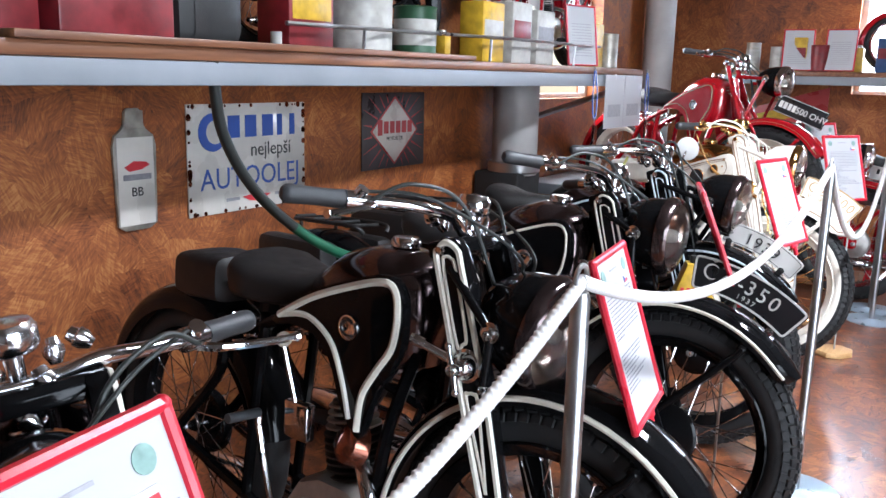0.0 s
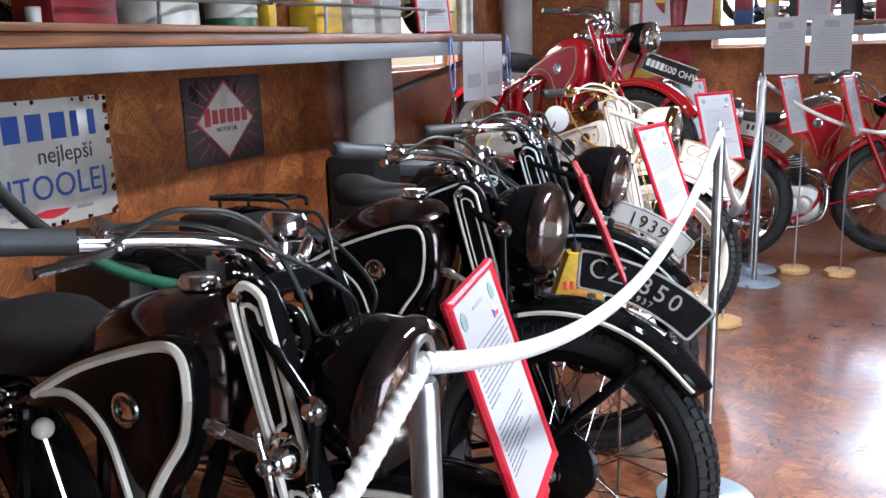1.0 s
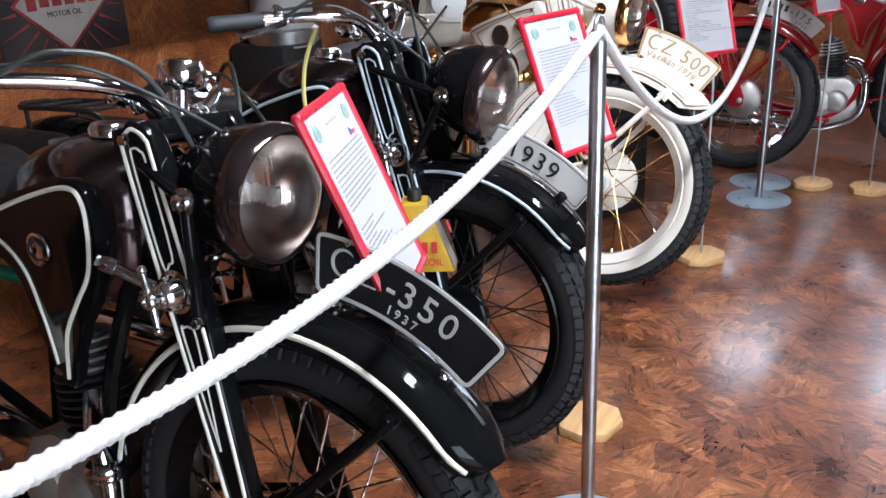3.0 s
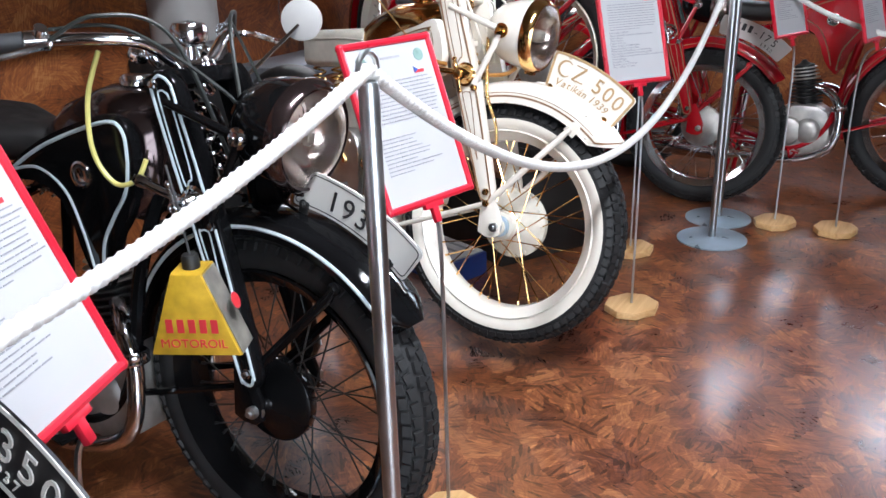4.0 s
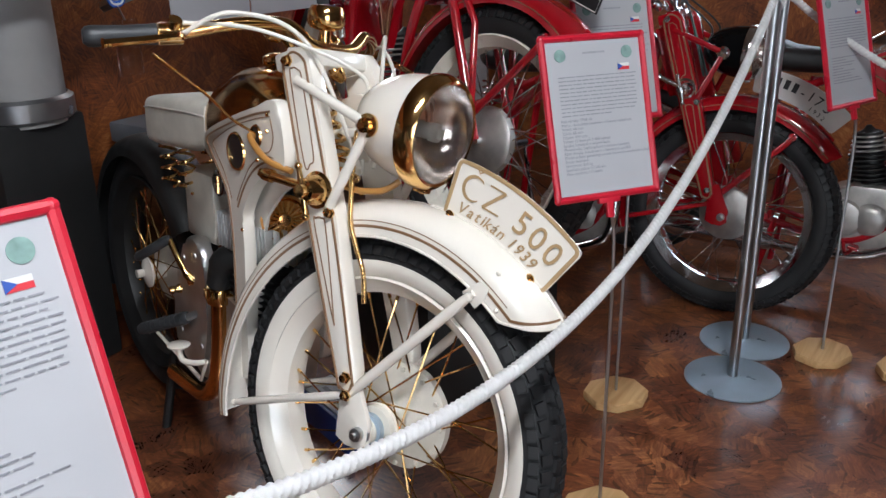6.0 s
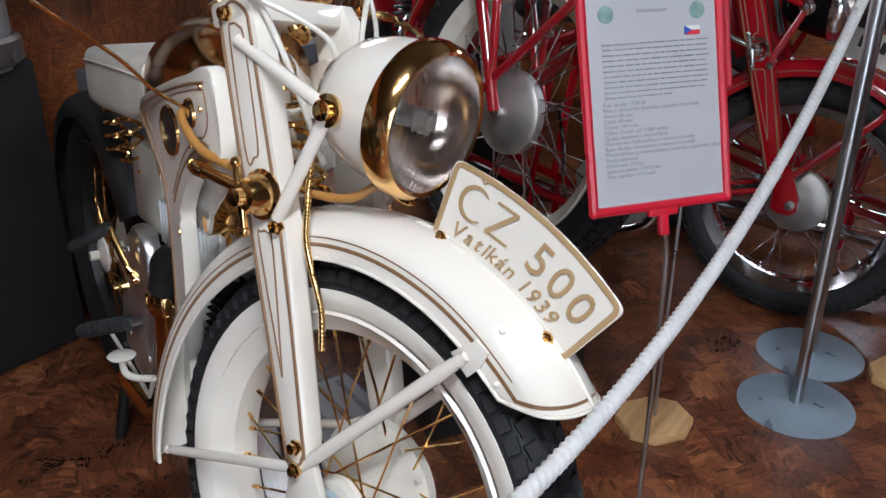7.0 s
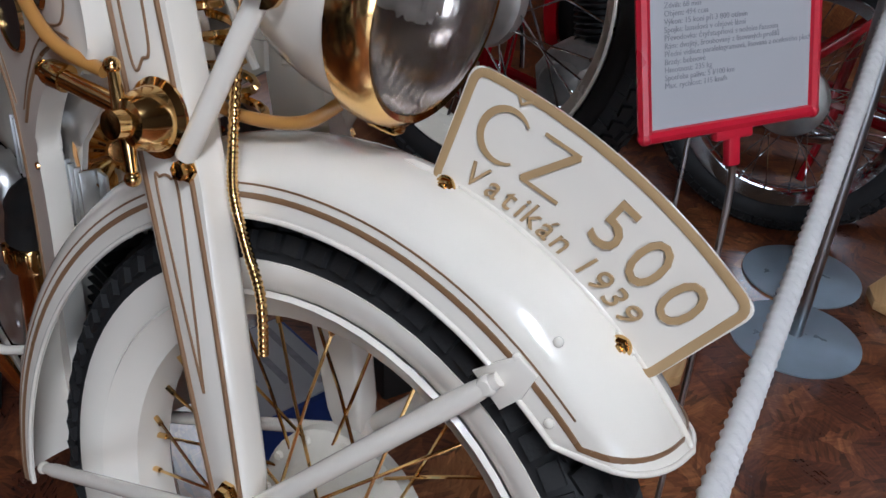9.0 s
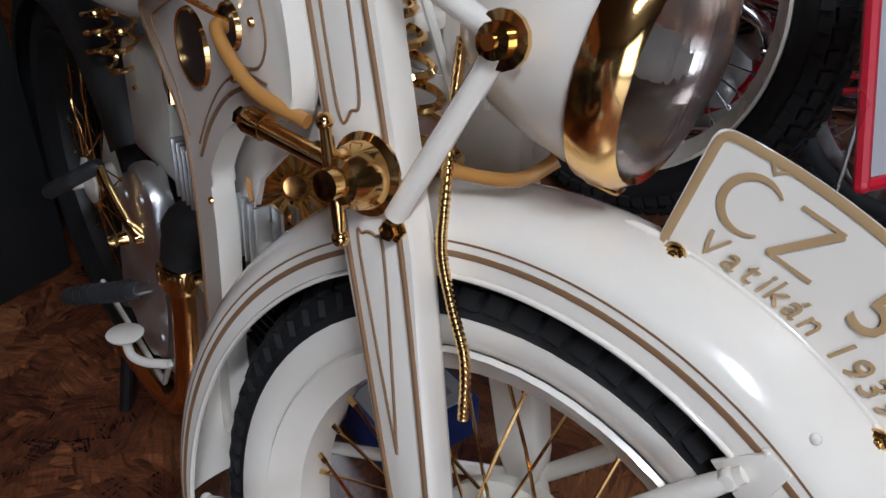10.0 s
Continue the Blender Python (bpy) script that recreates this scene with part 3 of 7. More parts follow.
def glyph_pair(bm, m, size):
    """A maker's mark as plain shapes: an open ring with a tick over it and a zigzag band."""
    ring = [(0.36 * size * math.cos(radians(a)), 0.36 * size * math.sin(radians(a))) for a in range(48, 313, 12)]
    tube(bm, [m @ V(x - 0.36 * size, y + 0.36 * size, 0) for x, y in ring], [0.018 * size + 0.045 * size * abs(math.sin(math.pi * (k / (len(ring) - 1)))) for k in range(len(ring))], 6, flat=0.15, up=m.to_3x3() @ V(0, 0, 1))
    tube(bm, [m @ V(-0.48 * size, 0.96 * size, 0), m @ V(-0.36 * size, 0.84 * size, 0), m @ V(-0.24 * size, 0.96 * size, 0)], 0.026 * size, 6, flat=0.2, up=m.to_3x3() @ V(0, 0, 1))
    for a, b, w in (((0.10, 0.70), (0.66, 0.70), 0.03), ((0.64, 0.70), (0.10, 0.02), 0.06), ((0.08, 0.02), (0.68, 0.02), 0.03)):
        tube(bm, [m @ V(a[0] * size, a[1] * size, 0), m @ V(b[0] * size, b[1] * size, 0)], w * size, 6, flat=0.15, up=m.to_3x3() @ V(0, 0, 1))
    return bm


def arc_writing(bm, items, r, a0, step, size, shear=0.0):
    """Characters set one by one along an arc over the mudguard, from the angle a0 forward."""
    a = a0
    for ch, adv in items:
        x, z = polar(r, a)
        mm = Matrix.Translation((x, -0.004, z)) @ Matrix.Rotation(radians(90 - a), 4, "Y") @ SIDE
        if ch == "mark":
            glyph_pair(bm, mm, size)
        elif ch != " ":
            letters(ch, size, mm, bm, 0.0009, shear)
        a -= step * adv
    return bm


def steered(deg):
    """A turn about the raked steering axis."""
    head = V(-0.24, 0, R + 0.45)
    axis = V(-math.sin(radians(24)), 0, math.cos(radians(24)))
    return Matrix.Translation(head) @ Matrix.Rotation(radians(deg), 4, axis) @ Matrix.Translation(-head)


def deep_fender(rows, cols, a0, crest_end, lip_end, half):
    """Points of a deep mudguard: wide at its tail, with a bell shaped tip cut back along the sides."""
    grid = []
    for i in range(rows + 1):
        t = i / rows
        line = []
        for j in range(cols + 1):
            s_ = -1 + 2 * j / cols
            end = crest_end + (lip_end - crest_end) * abs(s_) ** 2.2
            a = a0 + (end - a0) * t
            line.append(deep_fender_point(a, s_, half))
        grid.append(line)
    return grid


def deep_fender_point(a, s_, half, out=0.0):
    """A point on the mudguard's skin at the angle a, s_ from -1 (one lip) over the crest to 1."""
    tail = min(1.0, max(0.0, (a - 125) / 65))
    depth = 0.064 - 0.020 * tail * tail
    crest = 0.4195 + 0.010 * tail * tail
    flare = min(1.0, max(0.0, (52 - a) / 14))
    q = abs(s_)
    drop = depth * (0.60 * (1 - math.cos(q / 0.72 * math.pi / 2)) if q < 0.72 else 0.60 + 0.40 * (q - 0.72) / 0.28)
    y = half * (math.sin(q / 0.72 * math.pi / 2) if q < 0.72 else 1.0 + 0.03 * (q - 0.72) / 0.28) * (1 - 0.10 * flare)
    ridge = 0.0022 * math.exp(-(s_ / 0.05) ** 2) * min(1.0, max(0.0, (84 - a) / 8))
    r = crest - drop + ridge + out * (1 - 0.6 * q)
    y += out * q
    return V(r * math.cos(radians(a)), math.copysign(y, s_), r * math.sin(radians(a)))


def deep_fender_mesh(bm, a0, crest_end, lip_end, half):
    """The mudguard with its inner skin and a rolled edge."""
    outer = deep_fender(64, 28, a0, crest_end, lip_end, half)
    ov = [[bm.verts.new(p) for p in row] for row in outer]
    iv = [[bm.verts.new(V(p.x * 0.993, p.y * 0.97, p.z * 0.993)) for p in row] for row in outer]
    for g in (ov, iv):
        for p, q in zip(g, g[1:]):
            for k in range(28):
                bm.faces.new((p[k], p[k + 1], q[k + 1], q[k]))
    for k in range(28):
        for row in (0, -1):
            bm.faces.new((ov[row][k], ov[row][k + 1], iv[row][k + 1], iv[row][k]))
    for i in range(64):
        for k in (0, -1):
            bm.faces.new((ov[i][k], ov[i + 1][k], iv[i + 1][k], iv[i][k]))
    edge = [row[0] for row in outer] + outer[-1][1:-1] + [row[-1] for row in reversed(outer)]
    tube(bm, edge, 0.0026, 8)
    return bm


def deep_fender_line(bm, a0, crest_end, lip_end, half, at, thick, round_tip):
    """A painted line at a set height over the lip on both sides, joined round the tip where asked."""
    def run(sd):
        end = crest_end + (lip_end - crest_end) * at ** 2.2 + (1.6 if round_tip else 6)
        return [deep_fender_point(a0 + (end - a0) * k / 60, sd * at, half, 0.0003) for k in range(61)]
    if round_tip:
        tip = []
        for k in range(1, 24):
            s_ = -at + 2 * at * k / 24
            tip.append(deep_fender_point(crest_end + (lip_end - crest_end) * abs(s_) ** 2.2 + 1.6, s_, half, 0.0003))
        return tube(bm, run(-1) + tip + list(reversed(run(1))), thick, 6, flat=0.35, up=None)
    tube(bm, run(-1), thick, 6, flat=0.4)
    return tube(bm, run(1), thick, 6, flat=0.4)


def cream_stays(fm, P, X):
    """Tubular stays from the fork's foot to the mudguard's lips, with flattened ends, tabs and rivets."""
    for sd in (-1, 1):
        foot = V(-0.030, sd * 0.098, 0.066)
        end = V(0.186, sd * 0.0735, 0.291)
        d = (end - foot).normalized()
        bm = tube(bmesh.new(), [foot, foot + d * 0.03, end - d * 0.03, end - d * 0.008, end + d * 0.012], [0.007, 0.0098, 0.0098, 0.0085, 0.006], 14)
        lathe(bm, [(0, -0.006), (0.0085, -0.006), (0.0085, 0.003), (0.006, 0.007), (0, 0.008)], 14, Matrix.Translation(end) @ pose(0, 0, 0, -90 * sd))
        part("front_stay", bm, P, fm)
        tab = [(0.170, 0.296), (0.198, 0.273), (0.214, 0.290), (0.222, 0.312), (0.205, 0.322), (0.190, 0.312)]
        part("stay_tab", slab(bmesh.new(), tab, sd * 0.0685 - 0.002, sd * 0.0685 + 0.002, 0.0012), P, fm)
        tail = V(-0.345, sd * 0.075, -0.046)
        d = (tail - foot).normalized()
        bm = tube(bmesh.new(), [foot, foot + d * 0.03, tail - d * 0.025, tail], [0.006, 0.0082, 0.0082, 0.005], 12)
        bmesh.ops.create_uvsphere(bm, u_segments=10, v_segments=8, radius=0.0075, matrix=Matrix.Translation(tail))
        part("rear_stay", bm, P, fm)
        bm = lathe(bmesh.new(), [(0, 0), (0.011, 0), (0.011, 0.005), (0.007, 0.006), (0.007, 0.012), (0, 0.013)], 6, Matrix.Translation(foot + V(0, sd * 0.006, 0)) @ pose(0, 0, 0, -90 * sd))
        part("stay_bolt", bm, X, fm)
        for a, s_ in ((57.5, 0.76), (56.0, 0.42), (49.5, 0.90)):
            q = deep_fender_point(a, sd * s_, 0.066, 0.0005)
            bm = bmesh.new()
            bmesh.ops.create_uvsphere(bm, u_segments=12, v_segments=8, radius=0.0042, matrix=Matrix.Translation(q))
            part("rivet", bm, P, fm)


def cream_body(b, st):
    """The pressed frame, tank, twin engine and saddle of the cream machine."""
    P, K, X = st["paint"], st["stripe"], st["metal"]
    up = lambda pts: [(u, w + R) for u, w in pts]
    # tank between the pressings: gold above, cream below
    secs = [(-0.245, 0.035, 0.50, 0.590, 2.4), (-0.275, 0.070, 0.46, 0.612, 2.6), (-0.36, 0.088, 0.43, 0.624, 2.8), (-0.47, 0.090, 0.40, 0.617, 2.8), (-0.58, 0.083, 0.39, 0.585, 2.6), (-0.67, 0.064, 0.40, 0.535, 2.4), (-0.725, 0.030, 0.43, 0.49, 2.2)]
    tank = part("fuel_tank", loft(bmesh.new(), [(u, hw, lo + R, hi + R, pw) for u, hw, lo, hi, pw in secs], 40), TANKGOLD, b, "bronze gold fuel tank with cream flanks")
    low = [(u, hw + 0.003, lo - 0.003 + R, min(hi, lo + 0.115) + R, pw) for u, hw, lo, hi, pw in secs]
    part("tank_flank", loft(bmesh.new(), low, 40), P, tank, "cream painted lower flank")
    part("filler_cap", lathe(bmesh.new(), [(0, 0.026), (0.02, 0.025), (0.032, 0.018), (0.034, 0.008), (0.030, 0.0)], 28, Matrix.Translation((-0.40, 0, R + 0.622))), X, tank)
    side = [(-0.195, 0.51), (-0.222, 0.574), (-0.30, 0.556), (-0.385, 0.534), (-0.505, 0.496), (-0.546, 0.468), (-0.520, 0.438), (-0.488, 0.408), (-0.450, 0.36), (-0.439, 0.25), (-0.446, 0.12), (-0.456, -0.03),
            (-0.404, -0.03), (-0.392, 0.12), (-0.383, 0.25), (-0.384, 0.30), (-0.382, 0.333), (-0.340, 0.387), (-0.30, 0.416), (-0.26, 0.436), (-0.200, 0.447)]
    edge = [(-0.50, 0.486), (-0.531, 0.467), (-0.508, 0.438), (-0.476, 0.404), (-0.441, 0.358), (-0.431, 0.25), (-0.438, 0.12)]
    for sd in (-1, 1):
        y = sd * 0.094
        pts = [(p.x, p.z) for p in spline([(u, 0, w + R) for u, w in side], 5, True)]
        panel = part("frame_pressing", slab(bmesh.new(), pts, y - 0.013, y + 0.013, 0.005), P, b, "cream pressed steel frame side")
        yo = y + sd * 0.0134
        for tw, loop in ((0.0023, [(-0.24, 0.553), (-0.30, 0.543), (-0.40, 0.518)] + edge), (0.0011, [(-0.24, 0.544), (-0.30, 0.534), (-0.40, 0.509), (-0.478, 0.478), (-0.502, 0.463), (-0.482, 0.438), (-0.450, 0.403), (-0.426, 0.358)]),
                         (0.0023, [(-0.225, 0.458), (-0.27, 0.455), (-0.32, 0.432), (-0.365, 0.392), (-0.40, 0.345)]), (0.0011, [(-0.235, 0.468), (-0.28, 0.465), (-0.33, 0.440), (-0.372, 0.398), (-0.402, 0.358)]),
                         (0.0014, [(-0.240, 0.540), (-0.232, 0.505), (-0.250, 0.478), (-0.29, 0.470)])):
            part("pinstripe", tube(bmesh.new(), [(p.x, yo, p.z) for p in spline([(u, 0, w + R) for u, w in loop], 8)], tw, 6), K, panel)
        for u, w, rr in ((-0.391, 0.460, 0.036), (-0.299, 0.502, 0.0185)):
            mh = Matrix.Translation((u, yo, R + w)) @ pose(0, 0, 0, -90 * sd)
            # No hole is cut: a flat black disc paints the shade inside it.
            part("opening", lathe(bmesh.new(), [(0, -0.0010), (rr, -0.0010), (rr, 0.0008), (0, 0.0008)], 32, mh), INK, panel, "flat black disc for the dark of a round hole")
            part("opening_ring", lathe(bmesh.new(), [(rr - 0.001, 0.0), (rr - 0.001, 0.0035), (rr + 0.0015, 0.004), (rr + 0.0035, 0.0)], 32, mh), X, panel)
        for u, w in ((-0.255, 0.515), (-0.250, 0.547), (-0.30, 0.455), (-0.385, 0.30)):
            bm = lathe(bmesh.new(), [(0, 0.003), (0.0035, 0.003), (0.0045, 0.0)], 10, Matrix.Translation((u, yo, R + w)) @ pose(0, 0, 0, -90 * sd))
            part("rivet", bm, X, panel)
        web = up([(-0.41, 0.36), (-0.40, 0.28), (-0.382, 0.255), (-0.366, 0.262), (-0.335, 0.335), (-0.27, 0.39), (-0.21, 0.42), (-0.21, 0.45), (-0.30, 0.44)])
        part("gusset", slab(bmesh.new(), web, y + 0.022 * -sd - 0.003, y + 0.022 * -sd + 0.003, 0.001), P, panel)
    bm = tube(bmesh.new(), [(-0.22, 0, R + 0.38), (-0.29, 0, R + 0.62)], 0.028, 16)
    block(bm, (0.12, 0.15, 0.02), Matrix.Translation((-0.29, 0, R + 0.50)), 0.006)
    tube(bm, spline([(-0.42, 0, R - 0.02), (-0.47, 0, R - 0.13), (-0.62, 0, R - 0.17), (-0.85, 0.03, R - 0.12), (-1.17, 0.06, R)], 5), 0.013, 10)
    part("frame", bm, P, b)
    # twin engine: bright head with upright fins over black barrels on an aluminium case
    head = part("cylinder_head", slab(bmesh.new(), up([(-0.335, 0.235), (-0.335, 0.275), (-0.36, 0.295), (-0.53, 0.295), (-0.575, 0.27), (-0.575, 0.235)]), -0.066, 0.066, 0.008), ALU, b, "bright aluminium cylinder head")
    fin = None
    for k in range(16):
        u = -0.342 - 0.015 * k
        for sd in (-1, 1):
            mm = Matrix.Translation((u, sd * 0.070, R + 0.262))
            if fin is None:
                fin = part("cooling_fin", block(bmesh.new(), (0.0042, 0.024, 0.078), Matrix(), 0.0012), BRIGHTALU, head, m=mm)
            else:
                again(fin, mm)
    for k in range(8):
        mm = Matrix.Translation((-0.327, -0.062 + 0.0177 * k, R + 0.262))
        part("front_fin", block(bmesh.new(), (0.022, 0.0042, 0.078), mm, 0.0012), BRIGHTALU, head)
    for sd in (-1, 1):
        plug = lathe(bmesh.new(), [(0, 0.055), (0.009, 0.052), (0.011, 0.03), (0.015, 0.028), (0.015, 0.012), (0.008, 0.010), (0.008, -0.02), (0, -0.02)], 14, Matrix.Translation((-0.49, sd * 0.055, R + 0.315)) @ pose(0, 0, 0, -25 * sd))
        part("spark_plug_cap", plug, INK, head, "black spark plug cap")
    barrel = part("cylinder_barrels", block(bmesh.new(), (0.20, 0.12, 0.13), Matrix.Translation((-0.457, 0, R + 0.16)), 0.02), IRON, b, "black finned cylinder barrels")
    for k in range(8):
        part("cooling_fin", slab(bmesh.new(), [(-0.335, -0.070), (-0.335, 0.070), (-0.58, 0.070), (-0.58, -0.070)], 0, 0.004, 0.0012, Matrix(((1, 0, 0, 0), (0, 0, 1, 0), (0, 1, 0, R + 0.094 + 0.0155 * k), (0, 0, 0, 1)))), IRON, barrel)
    part("valve_cover", block(bmesh.new(), (0.032, 0.012, 0.032), Matrix.Translation((-0.362, -0.076, R + 0.205)), 0.004), IRON, barrel)
    part("cover_nut", lathe(bmesh.new(), [(0, 0.008), (0.008, 0.007), (0.009, 0.0)], 6, Matrix.Translation((-0.362, -0.082, R + 0.205)) @ pose(0, 0, 0, 90)), X, barrel)
    case = up([(-0.40, 0.09), (-0.56, 0.10), (-0.66, 0.09), (-0.80, 0.05), (-0.88, -0.02), (-0.86, -0.12), (-0.76, -0.17), (-0.52, -0.16), (-0.42, -0.11), (-0.39, 0.0)])
    eng = part("crankcase", slab(bmesh.new(), case, -0.075, 0.075, 0.02), ALU, b, "cast aluminium crankcase")
    cover = up([(-0.690, 0.205), (-0.652, 0.17), (-0.645, 0.08), (-0.655, -0.02), (-0.70, -0.11), (-0.77, -0.13), (-0.84, -0.10), (-0.87, -0.03), (-0.82, 0.06), (-0.78, 0.15), (-0.74, 0.205)])
    cv = [(p.x, p.z) for p in spline([(u, 0, w) for u, w in cover], 4, True)]
    for sd in (-1, 1):
        cov = part("gear_cover", slab(bmesh.new(), cv, sd * 0.072 - 0.018, sd * 0.072 + 0.018, 0.012), BRIGHTALU, eng, "smooth aluminium gear cover")
        for u, w in ((-0.69, 0.17), (-0.69, -0.06), (-0.81, -0.05), (-0.76, 0.15)):
            part("cover_screw", lathe(bmesh.new(), [(0, 0.004), (0.006, 0.0035), (0.0075, 0.0)], 12, Matrix.Translation((u, sd * 0.090, R + w)) @ pose(0, 0, 0, -90 * sd)), STEEL, cov)
        # port elbow, collar and pipe
        y = sd * 0.080
        part("exhaust_port", tube(bmesh.new(), spline([(-0.535, sd * 0.040, R + 0.195), (-0.565, sd * 0.072, R + 0.180), (-0.583, y, R + 0.125)], 6), [0.034] * 8 + [0.030] * 5, 20), IRON, barrel, "cast iron exhaust elbow")
        ex = [(-0.584, y, R + 0.110), (-0.592, y, R + 0.04), (-0.612, y, R - 0.06), (-0.645, y, R - 0.14), (-0.72, y * 1.05, R - 0.195), (-0.90, y * 1.1, R - 0.20)]
        pipe = part("exhaust_pipe", tube(bmesh.new(), spline(ex, 8), 0.0215, 20), COPPERGOLD, b, "polished gold exhaust pipe")
        part("pipe_collar", lathe(bmesh.new(), [(0.021, -0.020), (0.030, -0.018), (0.032, -0.012), (0.032, 0.016), (0.030, 0.020), (0.021, 0.020)], 36, Matrix.Translation((-0.585, y, R + 0.100)) @ pose(0, 0, 0, 0, 4)), X, pipe, "castellated gold collar")
        lug = None
        for k in range(12):
            mm = Matrix.Translation((-0.585, y, R + 0.106)) @ pose(0, 0, 0, 0, 4) @ pose(0.032 * math.cos(radians(30 * k)), 0.032 * math.sin(radians(30 * k)), 0, 0, 0, 30 * k)
            if lug is None:
                lug = part("lug", block(bmesh.new(), (0.008, 0.008, 0.022), Matrix(), 0.002), X, pipe, m=mm)
            else:
                again(lug, mm)
        peg = part("foot_peg", tube(bmesh.new(), [(-0.71, sd * 0.08, R + 0.02), (-0.735, sd * 0.105, R + 0.005)], 0.010, 12), STEEL, b)
        d = V(-0.125, sd * 0.078, -0.052)
        o = V(-0.733, sd * 0.102, R + 0.006)
        rub = bmesh.new()
        tube(rub, [o, o + d * 0.04, o + d * 0.94, o + d], [0.013, 0.0155, 0.0155, 0.012], 12)
        for k in range(8):
            tube(rub, [o + d * (0.1 + 0.1 * k), o + d * (0.135 + 0.1 * k)], 0.0168, 12)
        part("peg_rubber", rub, GREYRUBBER, peg, "ribbed grey rubber")
    arm = part("kick_starter", tube(bmesh.new(), spline([(-0.715, -0.088, R + 0.10), (-0.728, -0.104, R + 0.125), (-0.75, -0.114, R + 0.165), (-0.768, -0.12, R + 0.198)], 5), [0.010] * 5 + [0.007] * 11, 12), X, b, "gold kick starter arm")
    part("pivot_cap", lathe(bmesh.new(), [(0, 0.012), (0.008, 0.010), (0.010, 0.0), (0, 0.0)], 12, Matrix.Translation((-0.715, -0.092, R + 0.10)) @ pose(0, 0, 0, 90)), X, arm)
    part("kick_pedal", tube(bmesh.new(), [(-0.767, -0.116, R + 0.20), (-0.772, -0.122, R + 0.197), (-0.820, -0.180, R + 0.153), (-0.824, -0.184, R + 0.150)], [0.008, 0.012, 0.012, 0.008], 12), GREYRUBBER, arm)
    part("gold_breather", lathe(bmesh.new(), [(0, 0.03), (0.008, 0.03), (0.011, 0.022), (0.008, 0.016), (0.011, 0.008), (0.013, 0.0)], 14, Matrix.Translation((-0.80, -0.088, R + 0.06)) @ pose(0, 0, 0, 90)), X, eng)
    ped = part("brake_pedal", tube(bmesh.new(), spline([(-0.66, -0.095, R - 0.09), (-0.69, -0.120, R - 0.095), (-0.715, -0.134, R - 0.09), (-0.724, -0.135, R - 0.062)], 5), 0.0075, 10), P, b, "cream brake pedal")
    part("pedal_disc", lathe(bmesh.new(), [(0, 0.006), (0.024, 0.005), (0.028, 0.002), (0.026, -0.002), (0, -0.004)], 24, Matrix.Translation((-0.725, -0.135, R - 0.058))), P, ped)
    part("brake_rod", tube(bmesh.new(), [(-0.66, -0.095, R - 0.09), (-0.70, -0.095, R - 0.15), (-1.0, -0.09, R - 0.12)], 0.005, 8), P, ped)
    # horn, tool box, saddle on springs
    hm = Matrix.Translation((-0.338, -0.032, R + 0.318)) @ pose(0, 0, 0, 78, 0, 52)
    horn = part("horn", lathe(bmesh.new(), [(0, 0.012), (0.012, 0.014), (0.02, 0.008), (0.040, 0.006), (0.046, 0.012), (0.052, 0.006), (0.052, -0.02), (0.03, -0.04), (0, -0.04)], 40, hm), COPPERGOLD, b, "round gold horn with fluted face")
    for k in range(18):
        a = 2 * math.pi * k / 18
        part("flute", tube(bmesh.new(), [hm @ V(0.016 * math.cos(a), 0.016 * math.sin(a), 0.008), hm @ V(0.039 * math.cos(a), 0.039 * math.sin(a), 0.008)], 0.0034, 6), X, horn)
    part("tool_box", block(bmesh.new(), (0.17, 0.10, 0.17), Matrix.Translation((-0.745, 0, R + 0.275)), 0.012), IVORY, b, "pale tool box below the saddle")
    sec = [(-0.60, 0.060, 0.455, 0.525, 5.0), (-0.61, 0.078, 0.435, 0.545, 6.0), (-0.70, 0.088, 0.420, 0.548, 6.0), (-0.88, 0.092, 0.410, 0.540, 6.0), (-0.94, 0.090, 0.412, 0.534, 6.0), (-0.952, 0.072, 0.428, 0.515, 5.0)]
    seat = part("saddle", loft(bmesh.new(), [(u, hw, lo + R - 0.006, hi + R - 0.010, pw) for u, hw, lo, hi, pw in sec], 36), IVORY, b, "ivory leather saddle with a flat top")
    part("saddle_seam", tube(bmesh.new(), [(-0.61, -0.079, R + 0.505), (-0.70, -0.0895, R + 0.508), (-0.88, -0.0935, R + 0.502), (-0.94, -0.0915, R + 0.497)], 0.002, 6), P, seat)
    for sd in (-1, 1):
        for u in (-0.79, -0.90):
            sp = [(u + 0.02 * math.cos(k * 0.6), sd * 0.055 + 0.02 * math.sin(k * 0.6), R + 0.30 + 0.0026 * k) for k in range(44)]
            part("saddle_spring", tube(bmesh.new(), sp, 0.004, 6), X, seat)
        part("stand_leg", tube(bmesh.new(), [(-0.92, sd * 0.07, R - 0.13), (-0.98, sd * 0.10, -0.06)], 0.013, 8), IRON, b)
    ring = part("choke_ring", lathe(bmesh.new(), [(0.026, -0.002), (0.030, 0.0), (0.030, 0.010), (0.026, 0.012)], 28, Matrix.Translation((-0.60, -0.05, R + 0.355)) @ pose(0, 0, 0, 90), True), CHROME, b, "carburettor air ring")
    part("choke_lever", tube(bmesh.new(), [(-0.595, -0.062, R + 0.372), (-0.588, -0.066, R + 0.335)], 0.005, 8), X, ring)


